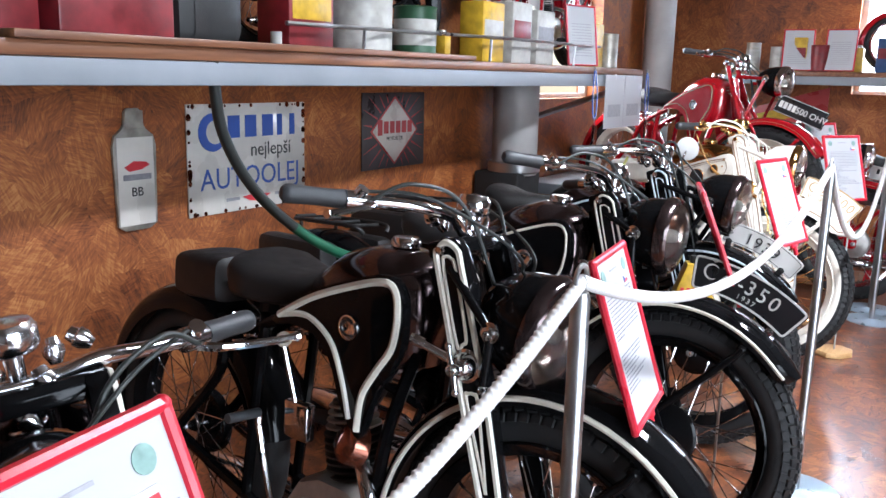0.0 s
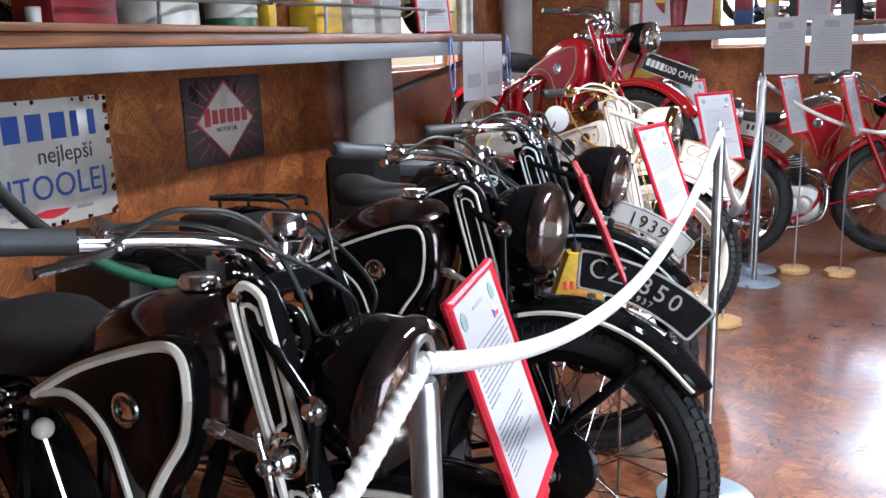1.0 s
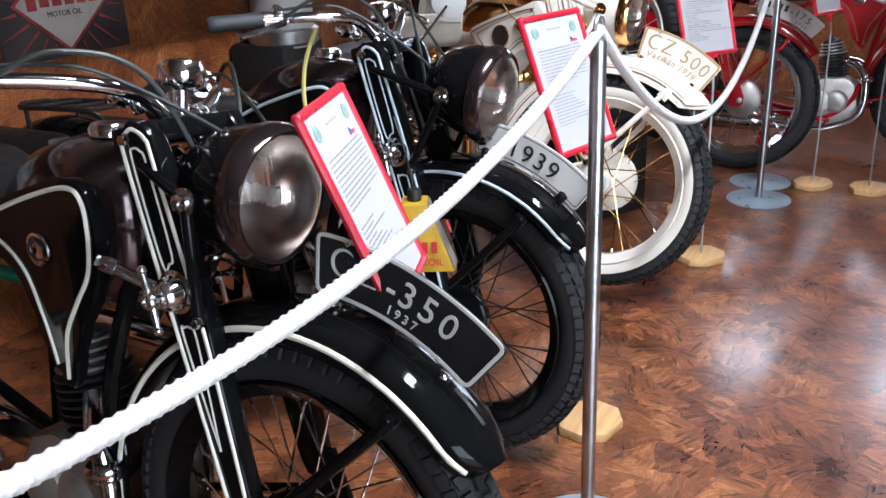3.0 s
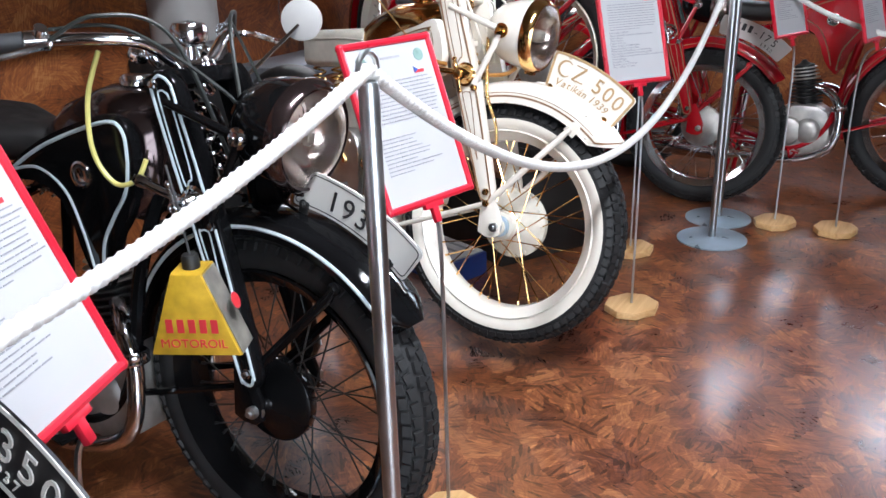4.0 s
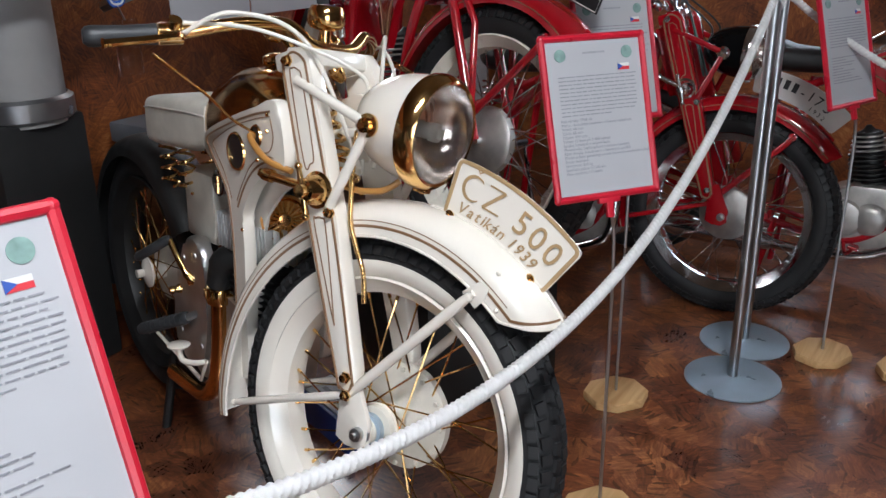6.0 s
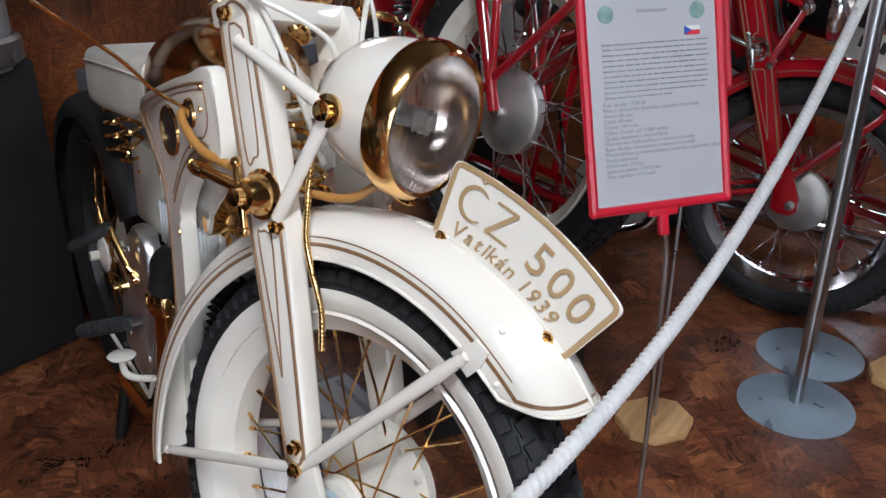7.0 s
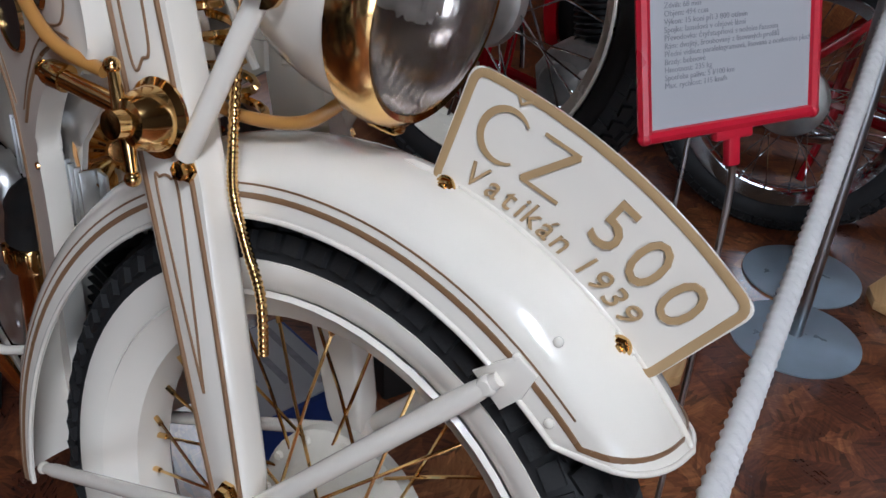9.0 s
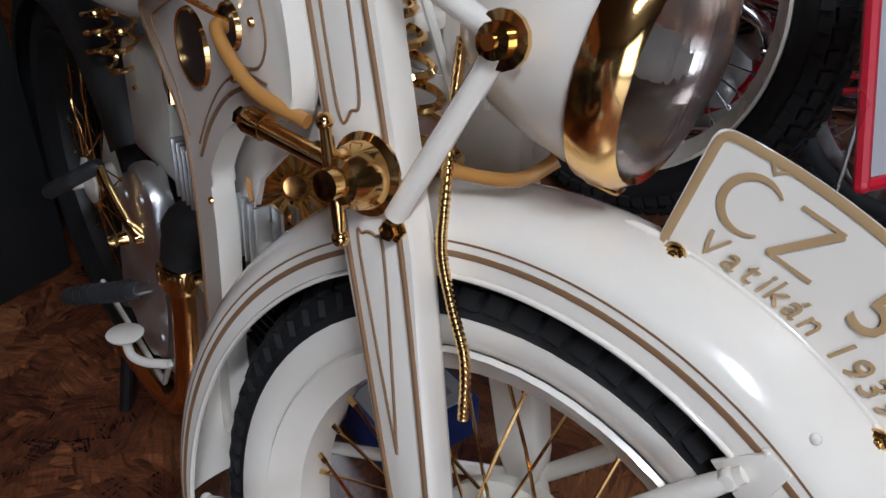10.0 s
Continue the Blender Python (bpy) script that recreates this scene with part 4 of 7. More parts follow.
def motorcycle(label, st, m, steer=0.0, group="motorcycles on show", tubular=False, tread=True):
    """A pre-war motorcycle. u ahead, y to its left, w up; the front axle stands over the origin."""
    b = thing("motorcycle", label, "motorcycle", m, group)
    S = steered(steer)
    RU = st.get("rear_axle", -1.38)
    P, K, X = st["paint"], st["stripe"], st["metal"]
    A = S @ Matrix.Translation((-st.get("wheel_back", 0.0), 0, R - st.get("wheel_drop", 0.0)))

    # front wheel, mudguard and plate
    wheel("front_wheel", b, A, st, tread, st.get("brake_side", -1))
    F = st.get("fender", (196, 35, 0.402, 0.403, 0.066, 0.048))
    if st.get("deep"):
        fm = part("front_mudguard", deep_fender_mesh(bmesh.new(), *st["deep"]), P, b, m=A, smooth=60)
        for at, th, tip in ((0.80, 0.0030, True), (0.69, 0.0011, False)):
            part("pinstripe", deep_fender_line(bmesh.new(), *st["deep"], at, th, tip), K, fm)
        bead = [deep_fender_point(84 - 45 * k / 40, 0.0, st["deep"][3], 0.0006) for k in range(41)]
        part("crest_bead", tube(bmesh.new(), bead, [0.0008] + [0.0034] * 39 + [0.0020], 10), P, fm)
        cream_stays(fm, P, X)
    else:
        fm = part("front_mudguard", fender_mesh(bmesh.new(), *F), P, b, m=A)
        for at, th, nm in st["lines"]:
            for sd in (-1, 1):
                part("pinstripe", fender_line(bmesh.new(), *F, at, th, sd, 0, 0.985), K, fm)
        bm = tube(bmesh.new(), [V(polar(F[3] + 0.001, 52 - k)[0], 0, polar(F[3] + 0.001, 52 - k)[1]) for k in range(10)], 0.005, 6)
        part("crest", bm, st.get("tip", P), fm)
        for sd in (-1, 1):
            y = sd * 0.073
            e = polar(F[3] - 0.062, 57)
            bm = tube(bmesh.new(), [(-0.06, y, 0.03), (e[0] * 0.93, y, e[1] * 0.93), (e[0], y, e[1])], [0.0105, 0.0105, 0.008], 12)
            lathe(bm, [(0.0, -0.005), (0.013, -0.005), (0.013, 0.002), (0.007, 0.004), (0.005, 0.007), (0.0, 0.008)], 14, Matrix.Translation((e[0], y, e[1])) @ pose(0, 0, 0, -90 * sd))
            part("front_stay", bm, P, fm)
            e = polar(F[2] - 0.035, 190)
            part("rear_stay", tube(bmesh.new(), [(-0.06, y, 0.03), (e[0], y, e[1])], 0.0085, 8), P, fm)
    pl = st["plate"](b, A, F[3])

    # fork
    fork = None
    if tubular:
        for sd in (-1, 1):
            y = sd * 0.075
            bm = tube(bmesh.new(), [(0, y, R), (-0.16, y, R + 0.36), (-0.31, y * 0.8, R + 0.66)], 0.014, 10)
            tube(bm, [(-0.02, y, R + 0.02), (-0.06, y, R + 0.30), (-0.24, y * 0.8, R + 0.52)], 0.010, 10)
            part("fork_blade", bm, P, b, m=S)
        bm = tube(bmesh.new(), spline([(-0.20, 0, R + 0.44 + 0.007 * k) for k in range(26)], 1), 0.004, 6)
        sp = [(-0.2 - 0.0045 * k / 12 * 4 + 0.026 * math.cos(k * 0.52), 0.026 * math.sin(k * 0.52), R + 0.44 + 0.0013 * k) for k in range(120)]
        part("fork_spring", tube(bmesh.new(), sp, 0.004, 6), X, b, m=S)
    else:
        for sd in (-1, 1):
            y = sd * 0.088
            side = [(-0.044, 0.050), (-0.068, 0.053), (-0.084, 0.078), (-0.178, 0.36), (-0.260, 0.60), (-0.264, 0.635), (-0.250, 0.657), (-0.216, 0.660), (-0.196, 0.64), (-0.182, 0.60), (-0.104, 0.36), (-0.036, 0.10), (-0.034, 0.07)]
            bm = slab(bmesh.new(), [(u, w + R) for u, w in side], y - 0.016, y + 0.016, 0.007)
            blade = part("fork_blade", bm, P, b, m=S)
            yo = y + sd * 0.0165
            for tw, loops in ((0.0026, [(-0.049, 0.060), (-0.068, 0.064), (-0.080, 0.09), (-0.171, 0.36), (-0.250, 0.60), (-0.252, 0.63), (-0.236, 0.648), (-0.208, 0.636), (-0.193, 0.60), (-0.113, 0.36), (-0.045, 0.10), (-0.042, 0.075)]),
                              (0.0014, [(-0.098, 0.19), (-0.154, 0.345), (-0.152, 0.36), (-0.140, 0.362), (-0.128, 0.345), (-0.096, 0.195)]),
                              (0.0014, [(-0.190, 0.455), (-0.236, 0.60), (-0.234, 0.62), (-0.220, 0.618), (-0.208, 0.60), (-0.170, 0.475), (-0.175, 0.455)])):
                part("pinstripe", stripe_loop(bmesh.new(), [(u, w + R) for u, w in loops], tw * st.get("line_w", 1.0), yo), K, blade)
            # links down to the axle
            bm = slab(bmesh.new(), [(-0.055, R - 0.02), (-0.05, R + 0.10), (-0.02, R + 0.11), (0.02, R + 0.02), (0.018, R - 0.02), (0, R - 0.032), (-0.03, R - 0.032)], y - 0.010, y + 0.004, 0.004)
            part("axle_plate", bm, P, b, m=A @ Matrix.Translation((0, 0, -R)))
            bm = lathe(bmesh.new(), [(0, 0), (0.021, 0), (0.021, 0.006), (0.013, 0.007), (0.013, 0.019), (0.006, 0.021), (0.006, 0.028), (0, 0.028)], 12, Matrix.Translation((0, y + sd * 0.002, R)) @ pose(0, 0, 0, -90 * sd))
            part("axle_nut", bm, STEEL, b, m=A @ Matrix.Translation((0, 0, -R)))
            for u, w in ((-0.120, 0.375), (-0.245, 0.632), (-0.055, 0.085)):
                bm = lathe(bmesh.new(), [(0, 0), (0.011, 0), (0.011, 0.004), (0.008, 0.005), (0.008, 0.012), (0, 0.013)], 6, Matrix.Translation((u, yo, R + w)) @ pose(0, 0, 0, -90 * sd))
                part("fork_bolt", bm, X, blade)
        # damper with its wing knob and outrigger lever
        c = V(*st.get("damper", (-0.162, -0.105, 0.415))) + V(0, 0, R)
        bm = lathe(bmesh.new(), [(0, 0), (0.033, 0), (0.034, 0.004), (0.028, 0.008), (0.024, 0.024), (0.018, 0.034), (0.012, 0.036), (0.012, 0.05), (0, 0.051)], 24, Matrix.Translation(c) @ pose(0, 0, 0, 90))
        part("damper_knob", bm, X, b, m=S)
        wn_ = c + V(*st.get("wing", (0.0, -0.05, 0.0)))
        bm = tube(bmesh.new(), [wn_ + V(-0.014, 0, 0.042), wn_ + V(-0.007, 0, 0.018), wn_, wn_ + V(0.005, 0, -0.018), wn_ + V(0.010, 0, -0.042)], [0.0045, 0.0062, 0.0085, 0.0062, 0.0045], 12)
        for q in (V(-0.0145, 0, 0.0435), V(0.0105, 0, -0.0435)):
            bmesh.ops.create_uvsphere(bm, u_segments=14, v_segments=10, radius=0.0072, matrix=Matrix.Translation(wn_ + q))
        lathe(bm, [(0, -0.03), (0.010, -0.03), (0.013, -0.004), (0.013, 0.006), (0.0105, 0.009), (0.0085, 0.0075), (0.0085, 0.0045), (0.0, 0.0045)], 18, Matrix.Translation(wn_) @ pose(0, 0, 0, 90))
        part("wing_nut", bm, X, b, m=S)
        le = V(*st.get("link_end", (-0.254, -0.156, 0.457))) + V(0, 0, R)
        d = (le - c).normalized()
        bm = tube(bmesh.new(), [c + V(0, -0.018, 0.002), le], 0.0085, 14)
        tube(bm, [le - d * 0.022, le - d * 0.02, le - d * 0.002, le + d * 0.004], [0.0085, 0.0125, 0.0125, 0.010], 14)
        tube(bm, [le + d * 0.002, le + d * 0.010], 0.0085, 6)
        part("fork_link", bm, X, b, m=S)
        # crown and girder spring
        bm = block(bmesh.new(), (0.07, 0.21, 0.035), Matrix.Translation((-0.245, 0, R + 0.635)) @ pose(0, 0, 0, 0, -18), 0.008)
        part("fork_crown", bm, P, b, m=S)
        sp = [(-0.16 - 0.0011 * k + 0.022 * math.cos(k * 0.5), 0.022 * math.sin(k * 0.5), R + 0.40 + 0.0019 * k) for k in range(110)]
        part("fork_spring", tube(bmesh.new(), sp, 0.0045, 6), X, b, m=S)

    # headlight
    hc = st.get("lamp", V(-0.02, 0, R + 0.535))
    hr = st.get("lamp_r", 0.098)
    HM = S @ Matrix.Translation(hc) @ pose(0, 0, 0, 0, 90 + st.get("lamp_dip", 3), 0)
    body = [(0, -0.125), (0.3 * hr, -0.12), (0.62 * hr, -0.10), (0.85 * hr, -0.065), (0.96 * hr, -0.025), (hr, 0.012), (hr, 0.022), (0.9 * hr, 0.022)]
    lamp = part("headlight", lathe(bmesh.new(), body, 40), st["lamp_paint"], b, m=HM)
    rim = [(hr * 1.0, 0.018), (hr * 1.05, 0.020), (hr * 1.06, 0.030), (hr * 1.03, 0.046), (hr * 0.95, 0.055), (hr * 0.90, 0.053), (hr * 0.90, 0.045), (hr * 0.98, 0.035), (hr * 1.0, 0.022)]
    part("rim", lathe(bmesh.new(), rim, 40, closed=True), st["lamp_rim"], lamp, "polished headlight rim")
    lens = [(hr * 0.93, 0.048), (hr * 0.8, 0.060), (hr * 0.5, 0.070), (0, 0.075), (0, 0.072), (hr * 0.5, 0.067), (hr * 0.8, 0.057), (hr * 0.92, 0.045)]
    part("lens", lathe(bmesh.new(), lens, 40), LENS, lamp, "ribbed clear glass lens")
    refl = [(hr * 0.92, 0.044), (hr * 0.75, 0.012), (hr * 0.45, -0.016), (hr * 0.15, -0.028), (0, -0.03)]
    part("reflector", lathe(bmesh.new(), refl, 40), REFLECTOR, lamp)
    bm = lathe(bmesh.new(), [(0, -0.03), (0.010, -0.03), (0.010, -0.008), (0.013, -0.004), (0.014, 0.006), (0.009, 0.016), (0, 0.019)], 16)
    part("bulb", bm, PLATE_W, lamp)
    clip = block(bmesh.new(), (0.010, 0.018, 0.030), pose(hr * 1.07, 0, 0.028), 0.003)
    tube(clip, [(hr * 1.09, -0.006, 0.03), (hr * 1.09, 0.016, 0.03)], 0.005, 10)
    part("rim_clip", clip, st["lamp_rim"], lamp)
    for sd in (-1, 1):
        pb = hc + V(-0.035, sd * (hr + 0.004), 0.0)
        bm = lathe(bmesh.new(), [(0, 0), (0.021, 0), (0.021, 0.005), (0.013, 0.006), (0.013, 0.016), (0.006, 0.018), (0.006, 0.022), (0, 0.022)], 14, Matrix.Translation(pb) @ pose(0, 0, 0, -90 * sd))
        part("lamp_bolt", bm, X, b, m=S)
        bm = tube(bmesh.new(), [pb, (-0.122, sd * 0.105, R + 0.385)], 0.0095, 10)
        tube(bm, [pb, (-0.222, sd * 0.102, R + 0.60)], 0.0095, 10)
        part("lamp_arm", bm, st["lamp_arm"], b, m=S)

    # handlebar, grips, levers, cables
    bars = st.get("bars", [(-0.25, 0.04, 0.665), (-0.265, 0.085, 0.70), (-0.325, 0.125, 0.712), (-0.41, 0.175, 0.708), (-0.475, 0.275, 0.702)])
    pts = [V(u, -y, w + R) for u, y, w in reversed(bars)] + [V(u, y, w + R) for u, y, w in bars]
    hb = part("handlebar", tube(bmesh.new(), spline(pts, 6), 0.0115, 12), X, b, "polished handlebar", m=S @ steered(st.get("bars_turn", 0.0)))
    for sd in (-1, 1):
        o, i = V(bars[-1][0], sd * bars[-1][1], bars[-1][2] + R), V(bars[-2][0], sd * bars[-2][1], bars[-2][2] + R)
        d = (i - o).normalized()
        g = [o - d * 0.006, o, o + d * 0.01, o + d * 0.055, o + d * 0.1, o + d * 0.112]
        part("grip", tube(bmesh.new(), g, [0.011, 0.0165, 0.018, 0.0165, 0.0175, 0.0185], 16), GREYRUBBER, hb, "dark rubber grip")
        c = o + d * 0.135
        bm = tube(bmesh.new(), [c - d * 0.02, c + d * 0.02], 0.019, 14)
        tube(bm, [c + V(0, 0, 0.0), c + V(0.02, sd * 0.005, 0.024)], 0.012, 10)
        part("clamp", bm, X, hb)
        lev = [c + V(0.03, 0, -0.004), c + V(0.055, sd * 0.03, -0.006), c + V(0.045, sd * 0.10, -0.02), c + V(0.03, sd * 0.15, -0.03)]
        part("lever", tube(bmesh.new(), spline(lev, 6), [0.0075] * 6 + [0.0065] * 12 + [0.009], 8), X, hb)
        cab = [c + V(0.03, 0, 0), c + V(0.09, -sd * 0.06, 0.045), c + V(0.17, -sd * 0.16, 0.005), V(-0.13, sd * 0.02, R + 0.45)]
        part("cable", tube(bmesh.new(), spline(cab, 10), 0.0042, 8), st["cable"], hb)
        cab = [c + V(0.02, -sd * 0.01, 0.02), c + V(0.12, -sd * 0.10, 0.02), V(-0.12, sd * 0.05, R + 0.62), hc + V(-0.11, sd * 0.03, 0.02)]
        part("cable", tube(bmesh.new(), spline(cab, 10), 0.0035, 8), st["cable"], hb)
    bm = lathe(bmesh.new(), [(0, 0.055), (0.030, 0.05), (0.036, 0.04), (0.036, 0.018), (0.03, 0.010), (0.012, 0.005), (0.012, -0.03), (0, -0.03)], 20, Matrix.Translation((-0.255, 0, R + 0.69)))
    part("steering_damper", bm, X, hb)
    for k, (u, y, w) in enumerate(((-0.30, 0.05, 0.675), (-0.30, -0.05, 0.675), (-0.24, 0.03, 0.66), (-0.24, -0.04, 0.655), (-0.22, 0.0, 0.62), (-0.31, 0.085, 0.68), (-0.31, -0.085, 0.68))):
        bm = lathe(bmesh.new(), [(0, 0.018), (0.010, 0.016), (0.012, 0.006), (0.015, 0.004), (0.015, -0.006), (0.008, -0.02), (0, -0.02)], 10, Matrix.Translation((u, y, w + R)) @ pose(0, 0, 0, 10 * k, -24))
        part("steering_head_bolt", bm, X, hb)

    if st.get("pressed_body"):
        cream_body(b, st)
        # Rear rim and mudguard blackened to sink into the dark; their colour is unseen.
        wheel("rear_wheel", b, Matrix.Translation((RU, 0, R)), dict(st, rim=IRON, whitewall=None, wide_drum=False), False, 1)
        part("rear_mudguard", fender_mesh(bmesh.new(), 30, 200, 0.395, 0.395, 0.070, 0.06, False), IRON, b, "rear mudguard blackened to vanish in the dark", m=Matrix.Translation((RU, 0, R)))
        return b

    # tank
    ku = lambda u: -0.295 + (u + 0.338) * st.get("tank_len", 0.84)
    ts = st.get("tank_secs", [(-0.335, 0.03, 0.46, 0.53, 2.2), (-0.36, 0.07, 0.36, 0.575, 2.6), (-0.42, 0.105, 0.33, 0.605, 2.8), (-0.52, 0.118, 0.335, 0.615, 2.8),
                             (-0.64, 0.105, 0.37, 0.585, 2.6), (-0.74, 0.075, 0.41, 0.53, 2.4), (-0.80, 0.035, 0.43, 0.49, 2.2)])
    tank = part("fuel_tank", loft(bmesh.new(), [(ku(u), hw * st.get("tank_w", 1.0), lo + R, hi + R, pw) for u, hw, lo, hi, pw in ts], 36), st["tank_top"], b, st["tank_label"])
    for sd in (-1, 1):
        y = sd * 0.119
        side = [(-0.355, 0.39), (-0.338, 0.47), (-0.35, 0.545), (-0.40, 0.57), (-0.50, 0.55), (-0.66, 0.50), (-0.80, 0.43), (-0.82, 0.40), (-0.72, 0.41), (-0.60, 0.38), (-0.54, 0.26), (-0.47, 0.20), (-0.43, 0.30)]
        pts2 = [(p.x, p.z) for p in spline([(ku(u), 0, w + R) for u, w in side], 4, True)]
        panel = part("side_panel", slab(bmesh.new(), pts2, y - 0.012, y + 0.012, 0.006), P, b)
        yo = y + sd * 0.0125
        loop = [(-0.355, 0.48), (-0.362, 0.535), (-0.40, 0.555), (-0.50, 0.535), (-0.66, 0.485), (-0.79, 0.425)]
        part("pinstripe", tube(bmesh.new(), [(p.x, yo, p.z) for p in spline([(ku(u), 0, w + R) for u, w in loop], 8)], 0.0034 * st.get("line_w", 1.0), 6), K, panel)
        loop = [(-0.355, 0.48), (-0.37, 0.42), (-0.42, 0.36), (-0.462, 0.30), (-0.475, 0.22)]
        part("pinstripe", tube(bmesh.new(), [(p.x, yo, p.z) for p in spline([(ku(u), 0, w + R) for u, w in loop], 8)], 0.0034 * st.get("line_w", 1.0), 6), K, panel)
        loop = [(-0.79, 0.425), (-0.68, 0.44), (-0.585, 0.40), (-0.535, 0.32), (-0.505, 0.24)]
        part("pinstripe", tube(bmesh.new(), [(p.x, yo, p.z) for p in spline([(ku(u), 0, w + R) for u, w in loop], 8)], 0.0026 * st.get("line_w", 1.0), 6), K, panel)
        mk = Matrix.Translation((ku(-0.52), yo, R + 0.44)) @ pose(0, 0, 0, -90 * sd)
        bm = lathe(bmesh.new(), [(0, 0.003), (0.021, 0.003), (0.0235, 0.005), (0.028, 0.004), (0.029, 0)], 28, mk)
        part("emblem", bm, st["emblem"], panel, "round metal emblem")
        bm = tube(bmesh.new(), [mk @ V(0.017 * math.cos(radians(a)), 0.017 * math.sin(radians(a)), 0.0045) for a in range(40, 320, 20)], 0.0022, 6)
        part("emblem_mark", bm, PLATE_K, panel)
    bm = lathe(bmesh.new(), [(0, 0.022), (0.028, 0.020), (0.034, 0.012), (0.034, 0.0)], 24, Matrix.Translation((ku(-0.48), 0, R + 0.612)))
    part("filler_cap", bm, X, tank)

    # frame
    for sd in (-1, 1):
        y = sd * 0.085
        bm = tube(bmesh.new(), spline([(-0.32, y * 0.6, R + 0.40), (-0.36, y, R + 0.22), (-0.41, y, R - 0.02), (-0.50, y, R - 0.13), (-0.64, y, R - 0.16), (0.68 * RU, y, R - 0.10), (RU, y, R)], 5), 0.015, 8)
        tube(bm, spline([(-0.72, y, R + 0.40), (-0.92, y, R + 0.31), (0.84 * RU, y, R + 0.2), (RU, y, R)], 5), 0.015, 8)
        tube(bm, [(-0.78, y, R + 0.40), (-0.84, y, R - 0.12)], 0.014, 8)
        part("frame_side", bm, P, b)
    part("steering_head", tube(bmesh.new(), [(-0.22, 0, R + 0.38), (-0.29, 0, R + 0.60)], 0.028, 14), P, b)

    # engine
    ES = Matrix.Translation((st.get("engine_shift", 0.03), 0, 0))
    CS = Matrix.Translation((st.get("cylinder_shift", 0.03), 0, 0))
    cyl = pose(-0.575, 0, R - 0.02, 0, -10, 0)
    case = [(-0.42, R - 0.10), (-0.45, R + 0.02), (-0.50, R + 0.05), (-0.60, R + 0.05), (-0.67, R + 0.02), (-0.71, R - 0.04), (-0.69, R - 0.14), (-0.62, R - 0.20), (-0.52, R - 0.20), (-0.44, R - 0.16)]
    eng = part("engine", slab(bmesh.new(), case, -0.095, 0.095, 0.022), ALU, b, "cast aluminium crankcase", m=ES)
    for sd in (-1, 1):
        lathe_m = Matrix.Translation((-0.62, sd * 0.094, R - 0.075)) @ pose(0, 0, 0, -90 * sd)
        part("engine_cover", lathe(bmesh.new(), [(0, 0.024), (0.04, 0.022), (0.062, 0.014), (0.07, 0.0)], 28, lathe_m), ALU, eng)
        part("engine_cover", lathe(bmesh.new(), [(0, 0.02), (0.03, 0.02), (0.05, 0.012), (0.06, 0.0)], 24, Matrix.Translation((-0.53, sd * 0.094, R - 0.07)) @ pose(0, 0, 0, -90 * sd)), ALU, eng)
    for k in range(11):
        rr = 0.072 if k < 7 else 0.066 - 0.004 * (k - 7)
        bm = lathe(bmesh.new(), [(0.03, 0.0), (rr, 0.0), (rr + 0.001, 0.0025), (rr, 0.005), (0.03, 0.006)], 28, cyl @ pose(0, 0, 0.07 + 0.0165 * k))
        part("cooling_fin", bm, IRON if k < 7 else ALU, eng, m=CS)
    part("cylinder", lathe(bmesh.new(), [(0.045, 0.04), (0.045, 0.25), (0.02, 0.26), (0.008, 0.275), (0, 0.275)], 20, cyl), IRON, eng, m=CS)
    for sd in (-1, 1):
        y = sd * 0.10
        ex = [(-0.51, sd * 0.05, R + 0.13), (-0.435, y, R + 0.10), (-0.40, y + sd * 0.01, R + 0.0), (-0.43, y + sd * 0.02, R - 0.14), (-0.60, y + sd * 0.025, R - 0.205), (-0.85, y + sd * 0.03, R - 0.20)]
        pipe = part("exhaust_pipe", tube(bmesh.new(), spline(ex, 8), st.get("pipe_r", 0.019), 16), st["pipe"], b, "polished exhaust pipe", m=ES)
        part("pipe_collar", lathe(bmesh.new(), [(0.019, 0), (0.034, 0), (0.036, 0.005), (0.034, 0.010), (0.036, 0.015), (0.036, 0.022), (0.031, 0.028), (0.019, 0.028)], 20, Matrix.Translation((-0.403, y + sd * 0.009, R + 0.035)) @ pose(0, 0, 0, 0, -6)), st["pipe"], pipe)
        sil = [(0.0, 0.0), (0.022, 0.0), (0.045, 0.06), (0.047, 0.34), (0.03, 0.46), (0.016, 0.52), (0.012, 0.52)]
        part("silencer", lathe(bmesh.new(), sil, 20, Matrix.Translation((-0.84, y + sd * 0.03, R - 0.20)) @ pose(0, 0, 0, 0, -88)), st["pipe"], pipe)
        # foot peg with a bracket
        bm = tube(bmesh.new(), [(-0.66, sd * 0.10, R - 0.15), (-0.66, sd * 0.16, R - 0.14)], 0.009, 8)
        peg = part("foot_peg", bm, STEEL, b, m=ES)
        part("peg_rubber", tube(bmesh.new(), [(-0.66, sd * 0.155, R - 0.14), (-0.66, sd * 0.165, R - 0.14), (-0.66, sd * 0.25, R - 0.14), (-0.66, sd * 0.255, R - 0.14)], [0.014, 0.017, 0.017, 0.013], 10), GREYRUBBER, peg)
    bm = tube(bmesh.new(), spline([(-0.73, -0.12, R - 0.04), (-0.73, -0.14, R + 0.05), (-0.75, -0.145, R + 0.15), (-0.75, -0.145, R + 0.18)], 5), 0.0075, 8)
    ks = part("kick_starter", bm, st["pipe"], b, m=ES)
    part("kick_pedal", tube(bmesh.new(), [(-0.75, -0.145, R + 0.18), (-0.75, -0.235, R + 0.185)], 0.012, 10), GREYRUBBER, ks)
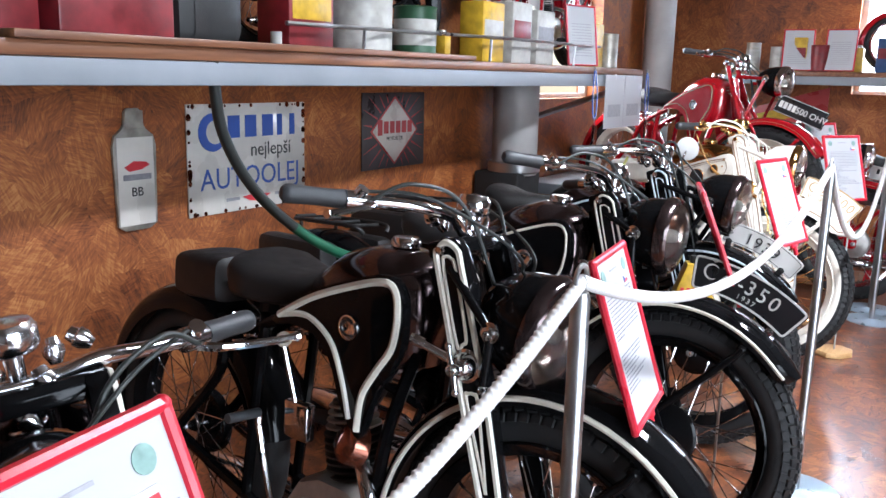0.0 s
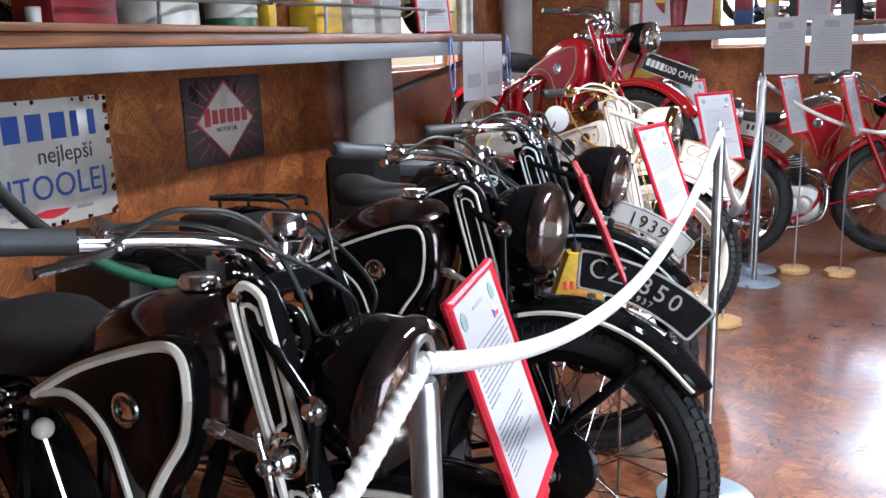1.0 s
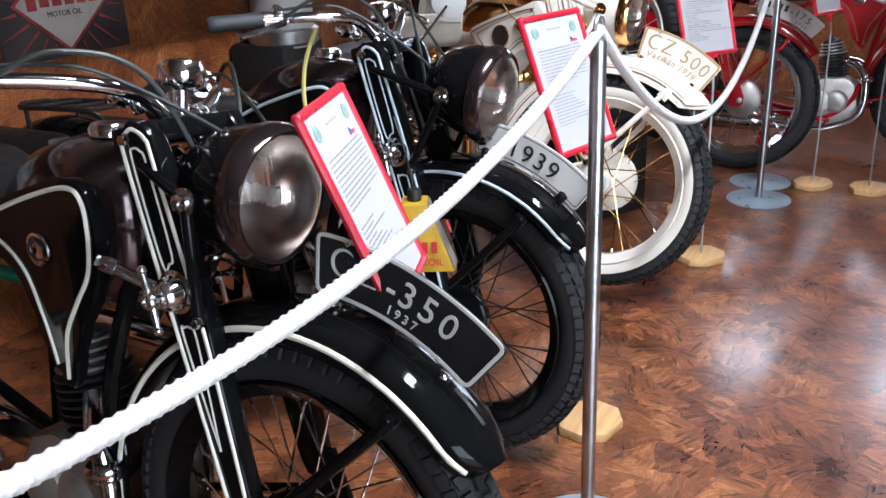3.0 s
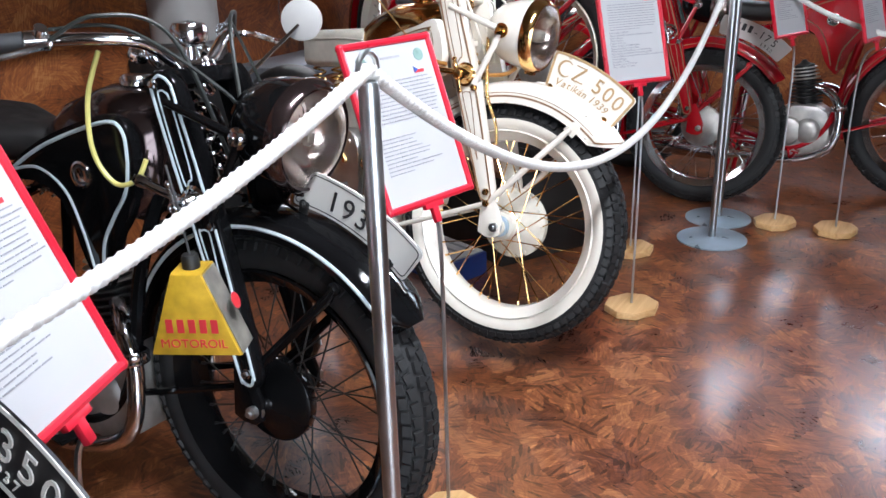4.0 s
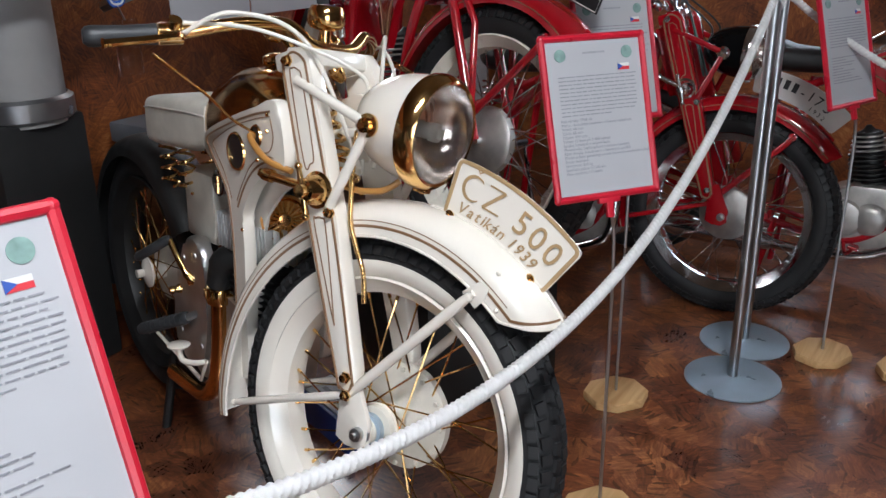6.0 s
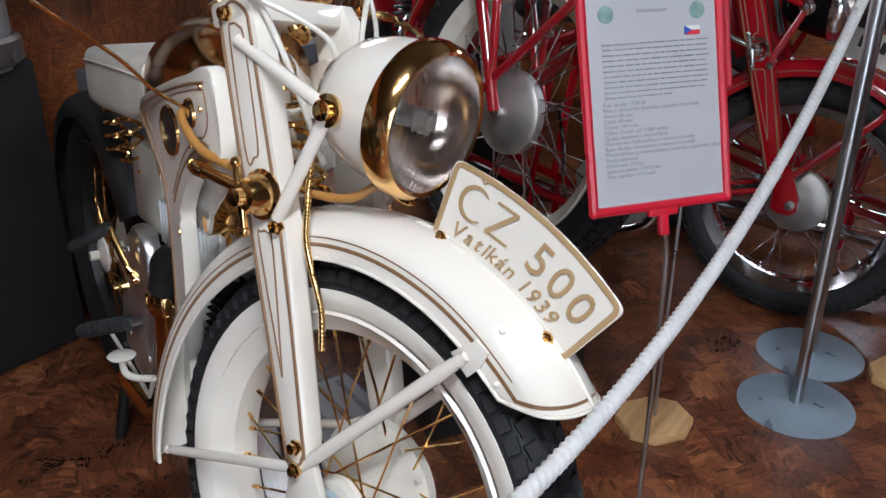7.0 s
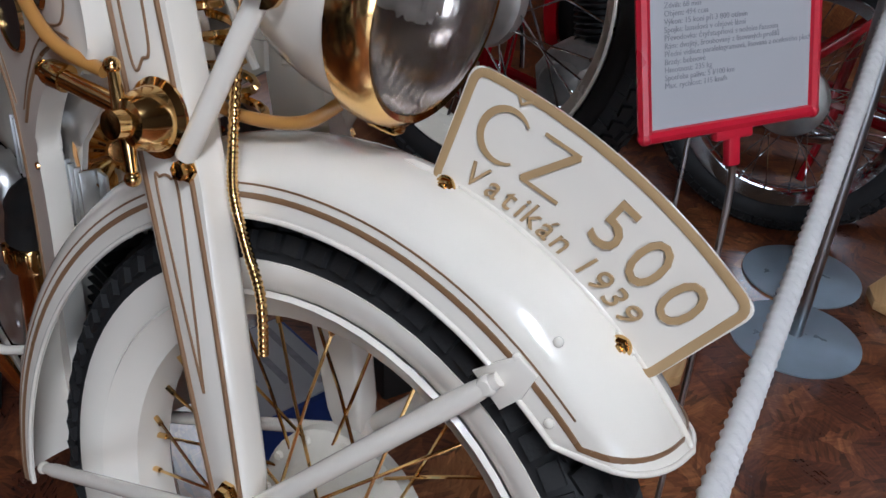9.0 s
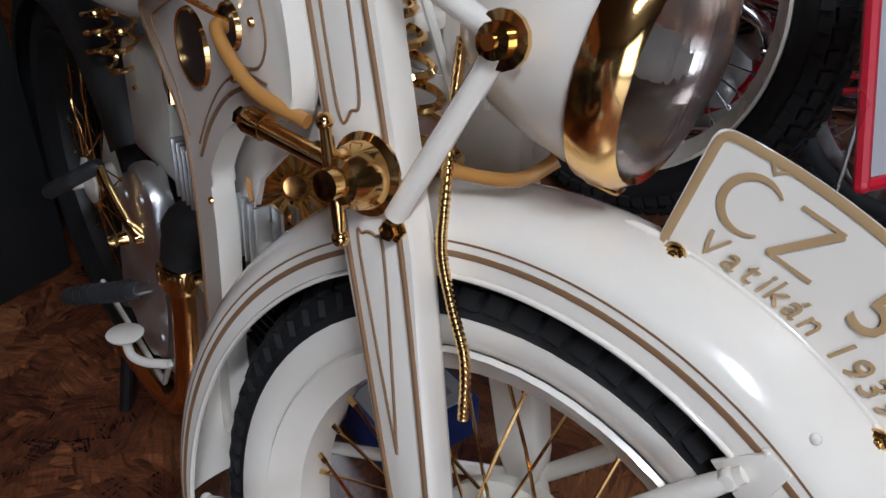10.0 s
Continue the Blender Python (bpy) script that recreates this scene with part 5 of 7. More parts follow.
    bm = tube(bmesh.new(), spline([(-0.60, -0.12, R - 0.16), (-0.585, -0.15, R - 0.19), (-0.56, -0.17, R - 0.16)], 5), 0.007, 8)
    block(bm, (0.035, 0.06, 0.008), Matrix.Translation((-0.56, -0.175, R - 0.155)) @ pose(0, 0, 0, 0, 12), 0.002)
    part("brake_pedal", bm, P, b, m=ES)
    if st.get("gear_knob"):
        bm = tube(bmesh.new(), [(-0.60, -0.13, R + 0.20), (-0.64, -0.145, R + 0.36)], 0.006, 8)
        gl = part("gear_lever", bm, CHROME, b)
        bm = bmesh.new()
        bmesh.ops.create_uvsphere(bm, u_segments=16, v_segments=10, radius=0.018, matrix=Matrix.Translation((-0.64, -0.145, R + 0.375)))
        part("gear_knob", bm, IVORY, gl, "ivory ball knob")
        block(b2 := bmesh.new(), (0.08, 0.03, 0.09), Matrix.Translation((-0.60, -0.125, R + 0.19)), 0.008)
        part("gear_gate", b2, CHROME, gl)
        bm = lathe(bmesh.new(), [(0, 0.05), (0.03, 0.048), (0.045, 0.035), (0.05, 0.0), (0.0, 0.0)], 24, Matrix.Translation((-0.45, -0.08, R + 0.16)) @ pose(0, 0, 0, 70, 0, -20))
        part("horn", bm, COPPER, b, "copper coloured horn")

    # saddle, rear end
    sec = [(-0.76, 0.035, 0.47, 0.53, 2.4), (-0.80, 0.06, 0.46, 0.545, 2.6), (-0.90, 0.10, 0.455, 0.545, 2.8), (-1.00, 0.135, 0.455, 0.55, 3.0), (-1.08, 0.14, 0.455, 0.57, 3.0), (-1.12, 0.12, 0.47, 0.575, 2.6), (-1.14, 0.07, 0.50, 0.56, 2.2)]
    seat = part("saddle", loft(bmesh.new(), [(-0.66 + (u + 0.76) * 0.78 + st.get("seat_shift", 0.0), hw, lo + R - 0.035, hi + R - 0.035, pw) for u, hw, lo, hi, pw in sec], 28), st["seat"], b, st["seat_label"])
    for sd in (-1, 1):
        for u in (-1.03, -1.09):
            sp = [(-0.66 + (u + 0.76) * 0.78 + st.get("seat_shift", 0.0) + 0.02 * math.cos(k * 0.6), sd * 0.09 + 0.02 * math.sin(k * 0.6), R + 0.30 + 0.0022 * k) for k in range(40)]
            part("saddle_spring", tube(bmesh.new(), sp, 0.004, 6), X, seat)
    wheel("rear_wheel", b, Matrix.Translation((RU, 0, R)), st, False, 1)
    RF = (10, 200, 0.405, 0.405, 0.075, 0.07)
    rf = part("rear_mudguard", fender_mesh(bmesh.new(), *RF, False), P, b, m=Matrix.Translation((RU, 0, R)))
    if st.get("pillion"):
        pad = loft(bmesh.new(), [(-0.97, 0.07, R + 0.40, R + 0.49, 4), (-0.98, 0.09, R + 0.385, R + 0.505, 5), (-1.10, 0.10, R + 0.38, R + 0.505, 5), (-1.15, 0.095, R + 0.385, R + 0.50, 5), (-1.16, 0.07, R + 0.40, R + 0.485, 4)], 28)
        part("pillion_pad", pad, LEATHER, b, "black leather pillion pad")
    rack = bmesh.new()
    for sd in (-1, 1):
        tube(rack, spline([(-1.16, sd * 0.06, R + 0.415), (-1.20, sd * 0.085, R + 0.440), (-1.45, sd * 0.09, R + 0.435), (-1.52, sd * 0.05, R + 0.430)], 6), 0.008, 8)
        tube(rack, [(-1.45, sd * 0.09, R + 0.435), (-1.40, sd * 0.085, R + 0.02)], 0.007, 8)
    for u in (-1.22, -1.32, -1.42, -1.52):
        tube(rack, [(u, -0.09 if u > -1.5 else -0.05, R + 0.437), (u, 0.09 if u > -1.5 else 0.05, R + 0.437)], 0.007, 8)
    if RU < -1.3:
        part("luggage_rack", rack, st["rack"], b)
    for sd in (-1, 1):
        if st.get("bags"):
            bm = block(bmesh.new(), (0.34, 0.10, 0.24), Matrix.Translation((-1.40, sd * 0.15, R + 0.26)), 0.03)
            part("tool_bag", bm, LEATHER, b, "black leather tool bag")
        # stand legs under the engine
        bm = tube(bmesh.new(), [(-0.82, sd * 0.09, R - 0.13), (-0.86, sd * 0.15, 0.012 - st.get("lift", 0.0))], 0.013, 8)
        part("stand_leg", bm, P, b)
    return b

# ---- plates over the front mudguards ----


def round_corners(pts, cut=0.011, turn=40):
    """An outline whose sharp corners are rounded off."""
    out, n = [], len(pts)
    for k in range(n):
        a, p, c = Vector(pts[k - 1]), Vector(pts[k]), Vector(pts[(k + 1) % n])
        if (p - a).angle(c - p) < radians(turn):
            out.append(tuple(p))
            continue
        s, e = p + (a - p).normalized() * cut, p + (c - p).normalized() * cut
        out += [tuple(s * (1 - t) ** 2 + p * 2 * t * (1 - t) + e * t * t) for t in (0, 0.2, 0.4, 0.6, 0.8, 1)]
    return out


def plate_mesh(r0, r1, a_lo, a_hi, lean0=1.0, lean1=-1.0, thick=0.0025, n=14):
    bot = [polar(r0, a_lo + lean0 + (a_hi + lean1 - a_lo - lean0) * k / n) for k in range(n + 1)]
    top = [polar(r1, a_hi + (a_lo - a_hi) * k / n) for k in range(n + 1)]
    return slab(bmesh.new(), round_corners(bot + top), -thick, thick, 0.0008)


def plate_edge(r0, r1, a_lo, a_hi, lean0=1.0, lean1=-1.0, inset=0.004, n=14):
    d = 0.6
    pts = [polar(r0 + inset, a_lo + lean0 - d + (a_hi + lean1 - a_lo - lean0 + 2 * d) * k / n) for k in range(n + 1)]
    pts += [polar(r1 - inset, a_hi + d + (a_lo - a_hi - 2 * d) * k / n) for k in range(n + 1)]
    return round_corners(pts)


def plate_bolts(pl, r, angles, mat):
    """Bolts with round washers on small riveted tabs."""
    cream = mat is GOLD
    for a in angles:
        u, w = polar(r, a)
        at = Matrix.Translation((u, -0.003, w)) @ pose(0, 0, 0, 90)
        part("plate_bolt", lathe(bmesh.new(), [(0, 0.012), (0.0036, 0.0115), (0.004, 0.009), (0.004, 0.004), (0, 0.004)], 16, at), mat, pl)
        part("nut", lathe(bmesh.new(), [(0, 0.0085), (0.0062, 0.0085), (0.0072, 0.0075), (0.0072, 0.004), (0, 0.004)], 6, at), mat, pl)
        part("washer", lathe(bmesh.new(), [(0, 0.0048), (0.0095, 0.0048), (0.0098, 0.0035), (0, 0.0035)], 24, at), mat, pl)
        d = Matrix.Translation((u, -0.006, w)) @ Matrix.Rotation(radians(90 - a), 4, "Y")
        part("bracket", block(bmesh.new(), (0.022, 0.0036, 0.036), d @ pose(0, 0.002, -0.012), 0.0016), CREAM if cream else mat, pl)
        if cream:
            bm = bmesh.new()
            bmesh.ops.create_uvsphere(bm, u_segments=12, v_segments=8, radius=0.0052, matrix=d @ pose(0, 0.0, -0.021))
            part("tab_rivet", bm, CREAM, pl)


def white_plate(b, A, rf):
    r0, r1 = 0.4135, 0.519
    rf = 0.411
    pl = part("number_plate", plate_mesh(r0, r1, 79.3, 48.0, 0.7, -1.0), CREAM, b, "cream curved plate with gold lettering", m=A)
    e = plate_edge(r0, r1, 79.3, 48.0, 0.7, -1.0, 0.003)
    part("gold_border", tube(bmesh.new(), [(u, -0.0026, w) for u, w in e], 0.0042, 6, True, 0.4, up=(0, 1, 0)), LETTER_G, pl)
    part("lettering", arc_writing(bmesh.new(), [("mark", 2.4), ("5", 1.0), ("0", 1.0), ("0", 1.0)], rf + 0.046, 71.2, 4.4, 0.060), LETTER_G, pl)
    word = [("V", 1.2), ("a", 0.95), ("t", 0.75), ("i", 0.65), ("k", 0.95), ("á", 0.95), ("n", 1.55), ("1", 1.0), ("9", 1.0), ("3", 1.0), ("9", 1.0)]
    part("lettering", arc_writing(bmesh.new(), word, rf + 0.018, 75.2, 2.12, 0.029, 0.25), LETTER_G, pl)
    plate_bolts(pl, rf + 0.0065, (77.6, 51.6), GOLD)
    return pl


def black_plate(b, A, rf):
    r0, r1 = rf + 0.018, rf + 0.109
    pl = part("number_plate", plate_mesh(r0, r1, 88.3, 50, 0, 0), PLATE_K, b, "black curved plate with silver lettering", m=A)
    e = plate_edge(r0, r1, 88.3, 50, 0, 0, 0.002)
    part("silver_border", tube(bmesh.new(), [(u, -0.0026, w) for u, w in e], 0.0034, 6, True, 0.4, up=(0, 1, 0)), SILVERINK, pl)
    part("lettering", arc_writing(bmesh.new(), [("mark", 1.75), ("-", 0.75), ("3", 1.0), ("5", 1.0), ("0", 1.0)], rf + 0.052, 79.5, 4.4, 0.056), SILVERINK, pl)
    part("lettering", arc_writing(bmesh.new(), [("1", 1), ("9", 1), ("3", 1), ("7", 1)], rf + 0.030, 71, 1.9, 0.020), SILVERINK, pl)
    plate_bolts(pl, rf + 0.006, (83, 55), CHROME)
    return pl


def year_plate(b, A, rf):
    r0, r1 = rf + 0.012, rf + 0.087
    pl = part("number_plate", plate_mesh(r0, r1, 81.5, 47, 3, -1), PLATE_W, b, "white curved plate with black year", m=A)
    e = plate_edge(r0, r1, 81.5, 47, 3, -1, 0.006)
    part("black_line", tube(bmesh.new(), [(u, -0.0026, w) for u, w in e], 0.0012, 6, True, 0.5, up=(0, 1, 0)), INK, pl)
    part("lettering", arc_writing(bmesh.new(), [("1", 1), ("9", 1), ("3", 1), ("9", 1)], rf + 0.028, 72, 4.4, 0.058), INK, pl)
    plate_bolts(pl, rf + 0.018, (80.5, 52), IRON)
    return pl


def model_plate(b, A, rf):
    r0, r1 = rf + 0.008, rf + 0.09
    pl = part("number_plate", plate_mesh(r0, r1, 86, 46, 0, 0), PLATE_W, b, "white curved plate with black lettering", m=A)
    bm = bmesh.new()
    for a in (80, 76.5, 73, 69.5):
        u, w = polar(rf + 0.058, a)
        block(bm, (0.016, 0.002, 0.030), Matrix.Translation((u, -0.003, w)) @ Matrix.Rotation(radians(90 - a), 4, "Y"), 0)
    arc_writing(bm, [("-", 0.8), ("1", 0.8), ("7", 1), ("5", 1)], rf + 0.042, 66, 4.4, 0.045)
    part("lettering", bm, INK, pl)
    part("lettering", arc_writing(bmesh.new(), [("1", 1), ("9", 1), ("3", 1), ("2", 1)], rf + 0.018, 60, 2.2, 0.02), INK, pl)
    return pl


def flat_black_plate(b, A, rf):
    m = A @ Matrix.Translation((0.14, 0, rf + 0.045)) @ pose(0, 0, 0, 0, 17)
    pl = part("number_plate", block(bmesh.new(), (0.30, 0.005, 0.10), Matrix(), 0.001), PLATE_K, b, "black oblong plate with white lettering", m=m)
    bm = bmesh.new()
    for k in range(4):
        block(bm, (0.020, 0.002, 0.036), pose(-0.122 + 0.027 * k, -0.0032, 0), 0)
    letters("500 OHV", 0.048, Matrix.Translation((0.065, -0.003, -0.017)) @ SIDE, bm)
    part("lettering", bm, PLATE_W, pl)
    e = [(-0.146, -0.046), (0.146, -0.046), (0.146, 0.046), (-0.146, 0.046)]
    part("white_border", tube(bmesh.new(), [(u, -0.0026, w) for u, w in e], 0.0015, 4, True, 0.5, up=(0, 1, 0)), PLATE_W, pl)
    return pl


def no_plate(b, A, rf):
    return None


BLACK_ST = dict(paint=BLACK, stripe=STRIPE_W, metal=CHROME, rim=BLACK, hub=CHROME, drum=BLACK, spoke=CHROME, lines=((96, 0.0042, ""), (118, 0.0016, "")),
                lamp_paint=BLACK, lamp_rim=MAROON, lamp_arm=BLACK, cable=BLACKHOSE, tank_top=MAROON, tank_label="black and maroon chrome fuel tank", emblem=CHROME,
                pipe=CHROME, seat=LEATHER, seat_label="black leather saddle", rack=IRON, plate=black_plate, tip=CHROME, bags=True, lamp_r=0.104, line_w=1.3)
ST1 = dict(BLACK_ST, plate=no_plate, gear_knob=True, line_w=2.7, lines=((100, 0.0062, ""), (125, 0.0016, "")), bags=False, seat_shift=0.05, rear_axle=-1.15, pillion=True)
ST3 = dict(BLACK_ST, stripe=STRIPE_B, plate=year_plate, spoke=IRON, lines=((96, 0.0040, ""), (110, 0.0016, "")))
WHITE_ST = dict(paint=CREAM, stripe=STRIPE_G, metal=GOLD, rim=CREAM, hub=CREAM, drum=IVORY, spoke=GOLD, lines=(), whitewall=CREAM,
                lamp_paint=CREAM, lamp_rim=GOLD, lamp_arm=CREAM, cable=WHITECABLE, plate=white_plate, pressed_body=True, rear_axle=-1.17, wide_drum=True, wheel_back=0.022, wheel_drop=0.014,
                deep=(193, 38.5, 47, 0.066), lamp=V(-0.015, 0, R + 0.536), lamp_dip=7,
                damper=(-0.152, -0.105, 0.411), wing=(-0.008, -0.03, -0.003), link_end=(-0.275, -0.118, 0.424))
RED_ST = dict(paint=RED, stripe=STRIPE_G, metal=CHROME, rim=CHROME, hub=CHROME, drum=ALU, spoke=CHROME, lines=((100, 0.0015, ""),),
              lamp_paint=BLACK, lamp_rim=CHROME, lamp_arm=RED, cable=BLACKHOSE, tank_top=CHROME, tank_label="chrome and red fuel tank", emblem=CHROME,
              pipe=CHROME, seat=LEATHER, seat_label="black leather saddle", rack=RED, plate=model_plate, lamp_r=0.085)
RED_TALL = dict(RED_ST, rear_axle=-1.18, plate=flat_black_plate, lamp=V(-0.02, 0, R + 0.60), rim=STRIPE_W, tank_top=RED)
RED_SMALL = dict(RED_ST, plate=no_plate)

LEAN = 5
WIDER_BARS = [(-0.25, 0.04, 0.655), (-0.262, 0.11, 0.690), (-0.315, 0.19, 0.700), (-0.405, 0.285, 0.695), (-0.480, 0.375, 0.692)]
WIDE_BARS = [(-0.25, 0.04, 0.665), (-0.265, 0.10, 0.705), (-0.31, 0.17, 0.715), (-0.40, 0.25, 0.71), (-0.475, 0.34, 0.702)]
WHITE_BARS = [(-0.235, 0.05, 0.665), (-0.25, 0.11, 0.695), (-0.295, 0.19, 0.685), (-0.365, 0.265, 0.658), (-0.430, 0.385, 0.638)]
motorcycle("black motorcycle with cream pinstripes and chrome bars", dict(ST1, gear_knob=False, lamp=V(-0.115, 0, R + 0.53), bars=[(-0.25, 0.04, 0.655), (-0.25, 0.10, 0.665), (-0.28, 0.17, 0.65), (-0.335, 0.25, 0.63), (-0.405, 0.345, 0.61)]), pose(-0.175, 0.10, 0, -LEAN, 0, 0) @ Matrix.Scale(0.95, 4), -30)
CLOSE_LAMP = V(-0.097, 0, R + 0.555)
motorcycle("black motorcycle with bold cream pinstripes and gear lever", dict(ST1, lamp=V(-0.072, 0, R + 0.493), lamp_r=0.115, lamp_dip=10, bars=WIDER_BARS, bars_turn=13), pose(-0.11, 0.985, 0, -LEAN, 0, -5) @ steered(-3), 6)
motorcycle("black motorcycle with silver lettered black plate", dict(BLACK_ST, lamp=CLOSE_LAMP, bars=WIDER_BARS, bars_turn=13), pose(-0.125, 1.835, 0, -LEAN, 0, -6), 5)
year_bike = motorcycle("black motorcycle with blue pinstripes and white year plate", dict(ST3, bars=WIDE_BARS, wheel_back=0.05, lamp=V(-0.004, 0, R + 0.550), lamp_dip=10), pose(-0.215, 2.66, 0, -LEAN, 0, 0), -1)
white_bike = motorcycle("cream white motorcycle with gold plated fittings", dict(WHITE_ST, bars=WHITE_BARS), pose(-0.19, 3.606, 0.083, -13, 0, 0) @ steered(-21), 18.5)
motorcycle("tall red motorcycle with tubular fork on a podium", RED_TALL, pose(-0.493, 4.517, 0.39, -4, 0, -30), 16, tubular=True)
motorcycle("red motorcycle with pressed fork and white plate", RED_ST, pose(-0.05, 5.42, 0, -4, 0, 0), 0)
motorcycle("small red motorcycle with chrome tank", RED_SMALL, pose(0.86, 5.85, 0, -4, 0, 0), 0, tubular=True)
pod = thing("podium", "low dark podium under the tall motorcycle", "podium")
part("podium_body", block(bmesh.new(), (1.4, 0.42, 0.364), pose(-1.02, 4.80, 0.182, 0, 0, -30), 0.01), IRON, pod)
part("podium_top", block(bmesh.new(), (1.43, 0.45, 0.025), pose(-1.02, 4.80, 0.3765, 0, 0, -30), 0.006), SHELFWOOD, pod)

# Cables of the cream machine: amber leads, a coiled gold conduit down the fork.
lead = [(-0.310, -0.090, R + 0.490), (-0.303, -0.118, R + 0.503), (-0.275, -0.122, R + 0.484), (-0.235, -0.116, R + 0.462), (-0.185, -0.098, R + 0.450)]
part("amber_lead", tube(bmesh.new(), spline(lead, 8), 0.0064, 12), AMBER, white_bike, "amber rubber lead")
FRONT = steered(18.5)
lead = [(-0.17, -0.06, R + 0.43), (-0.12, -0.05, R + 0.415), (-0.06, -0.04, R + 0.420), (-0.035, -0.02, R + 0.44)]
part("amber_lead", tube(bmesh.new(), spline(lead, 8), 0.006, 10), AMBER, white_bike, m=FRONT)
run = spline([(-0.118, -0.05, R + 0.52), (-0.104, -0.070, R + 0.46), (-0.093, -0.082, R + 0.40), (-0.088, -0.084, R + 0.36), (-0.072, -0.084, R + 0.32), (-0.053, -0.082, R + 0.275), (-0.047, -0.080, R + 0.22)], 30)
part("gold_conduit", tube(bmesh.new(), run, [(0.0040, 0.0050, 0.0050)[k % 3] for k in range(len(run))], 10), GOLD, white_bike, "coiled gold speedometer conduit", m=FRONT, smooth=80)
part("thin_cable", tube(bmesh.new(), spline([(-0.28, -0.30, R + 0.66), (-0.305, -0.20, R + 0.585), (-0.308, -0.15, R + 0.535), (-0.302, -0.105, R + 0.505)], 8), 0.0028, 8), GOLD, white_bike)
box = thing("cardboard_box", "low blue box with a pale printed lid on the floor", "box", pose(-0.70, 4.15, 0, 0, 0, -20))
part("body", block(bmesh.new(), (0.26, 0.20, 0.09), pose(0, 0, 0.045), 0.004), BLUETIN0, box)
part("lid", block(bmesh.new(), (0.24, 0.18, 0.006), pose(0, 0, 0.0932), 0.002), PAPER, box, "pale printed lid")
for k in range(3):
    part("print_bar", block(bmesh.new(), (0.20 - 0.05 * k, 0.014, 0.001), pose(-0.01 * k, 0.055 - 0.05 * k, 0.0968), 0), PRINT, box)

# Round mirror on a thin stalk and a yellow lead on the machine with the year plate.
back = year_bike.matrix_basis.inverted()
stalk = part("mirror_stalk", tube(bmesh.new(), [(-0.487, 2.90, 0.955), (-0.487, 2.95, 0.972), (-0.49, 3.115, 1.045)], 0.0045, 8), CHROME, year_bike, m=back)
mm = Matrix.Translation((-0.492, 3.134, 1.055)) @ pose(0, 0, 0, 78, 0, 35)
part("mirror", lathe(bmesh.new(), [(0, -0.012), (0.03, -0.010), (0.046, -0.002), (0.048, 0.004), (0.044, 0.006), (0, 0.006)], 28, mm), COLUMN, stalk, "round grey backed mirror")
lead = [(-0.34, -0.15, R + 0.69), (-0.37, -0.16, R + 0.60), (-0.37, -0.16, R + 0.50), (-0.33, -0.15, R + 0.44), (-0.28, -0.14, R + 0.45), (-0.26, -0.13, R + 0.49)]
part("yellow_lead", tube(bmesh.new(), spline(lead, 8), 0.005, 8), YELLOWCABLE, year_bike, "loose yellow lead")

# ---- rope barrier ----
POSTS = [(0.02, -1.05, 1.04), (0.065, 0.705, 1.045), (0.152, 2.447, 1.08), (0.135, 4.926, 1.113), (0.101, 5.198, 1.10), (1.55, 5.25, 1.08)]


def rope_post(x, y, h):
    p = thing("rope_post", "brushed steel rope post with a round foot plate", "barrier post", pose(x, y, 0), "rope barrier posts")
    part("foot_plate", lathe(bmesh.new(), [(0, 0), (0.138, 0), (0.14, 0.002), (0.14, 0.006), (0.137, 0.008), (0.03, 0.009), (0.022, 0.014), (0, 0.014)], 40), FOOTSTEEL, p, "round satin steel foot plate")
    part("pole", lathe(bmesh.new(), [(0, 0.008), (0.0145, 0.008), (0.0145, h - 0.02), (0.012, h - 0.012), (0, h - 0.012)], 20), STEEL, p)
    ring = [(0, 0.022 * math.cos(a * 0.3), h + 0.005 + 0.022 * math.sin(a * 0.3)) for a in range(21)]
    part("eyelet", tube(bmesh.new(), ring, 0.004, 8, True), STEEL, p)


for x, y, h in POSTS:
    rope_post(x, y, h)
SAGS = [0.20, 0.16, 0.40, 0.04, 0.30]
for (x0, y0, h0), (x1, y1, h1), sag in zip(POSTS, POSTS[1:], SAGS):
    n = int(math.hypot(x1 - x0, y1 - y0) / 0.0026)
    pts = []
    for k in range(n + 1):
        t = k / n
        pts.append((x0 + (x1 - x0) * t, y0 + (y1 - y0) * t, h0 + (h1 - h0) * t + 0.004 - sag * 4 * t * (1 - t)))
    tagged(part("barrier_rope", tube(bmesh.new(), pts, 0.0098, 15, lobes=3, twist=165.0), ROPE), "twisted white cotton rope hung between posts", "rope", "rope barrier")

# ---- signs ----


DATA = ("Rok výroby: 1938-40", "Motor: dvoudobý dvouválec chlazený vzduchem", "Vrtání: 68 mm", "Zdvih: 68 mm", "Objem: 494 ccm", "Výkon: 15 koní při 3 800 ot/min", "Spojka: lamelová v olejové lázni",
        "Převodovka: čtyřstupňová s nožním řazením", "Rám: dvojitý, šroubovaný z lisovaných profilů", "Přední vidlice: paralelogramová, lisovaná z ocelového plechu", "Brzdy: bubnové", "Hmotnost: 235 kg", "Spotřeba paliva: 5 l/100 km", "Max. rychlost: 115 km/h")


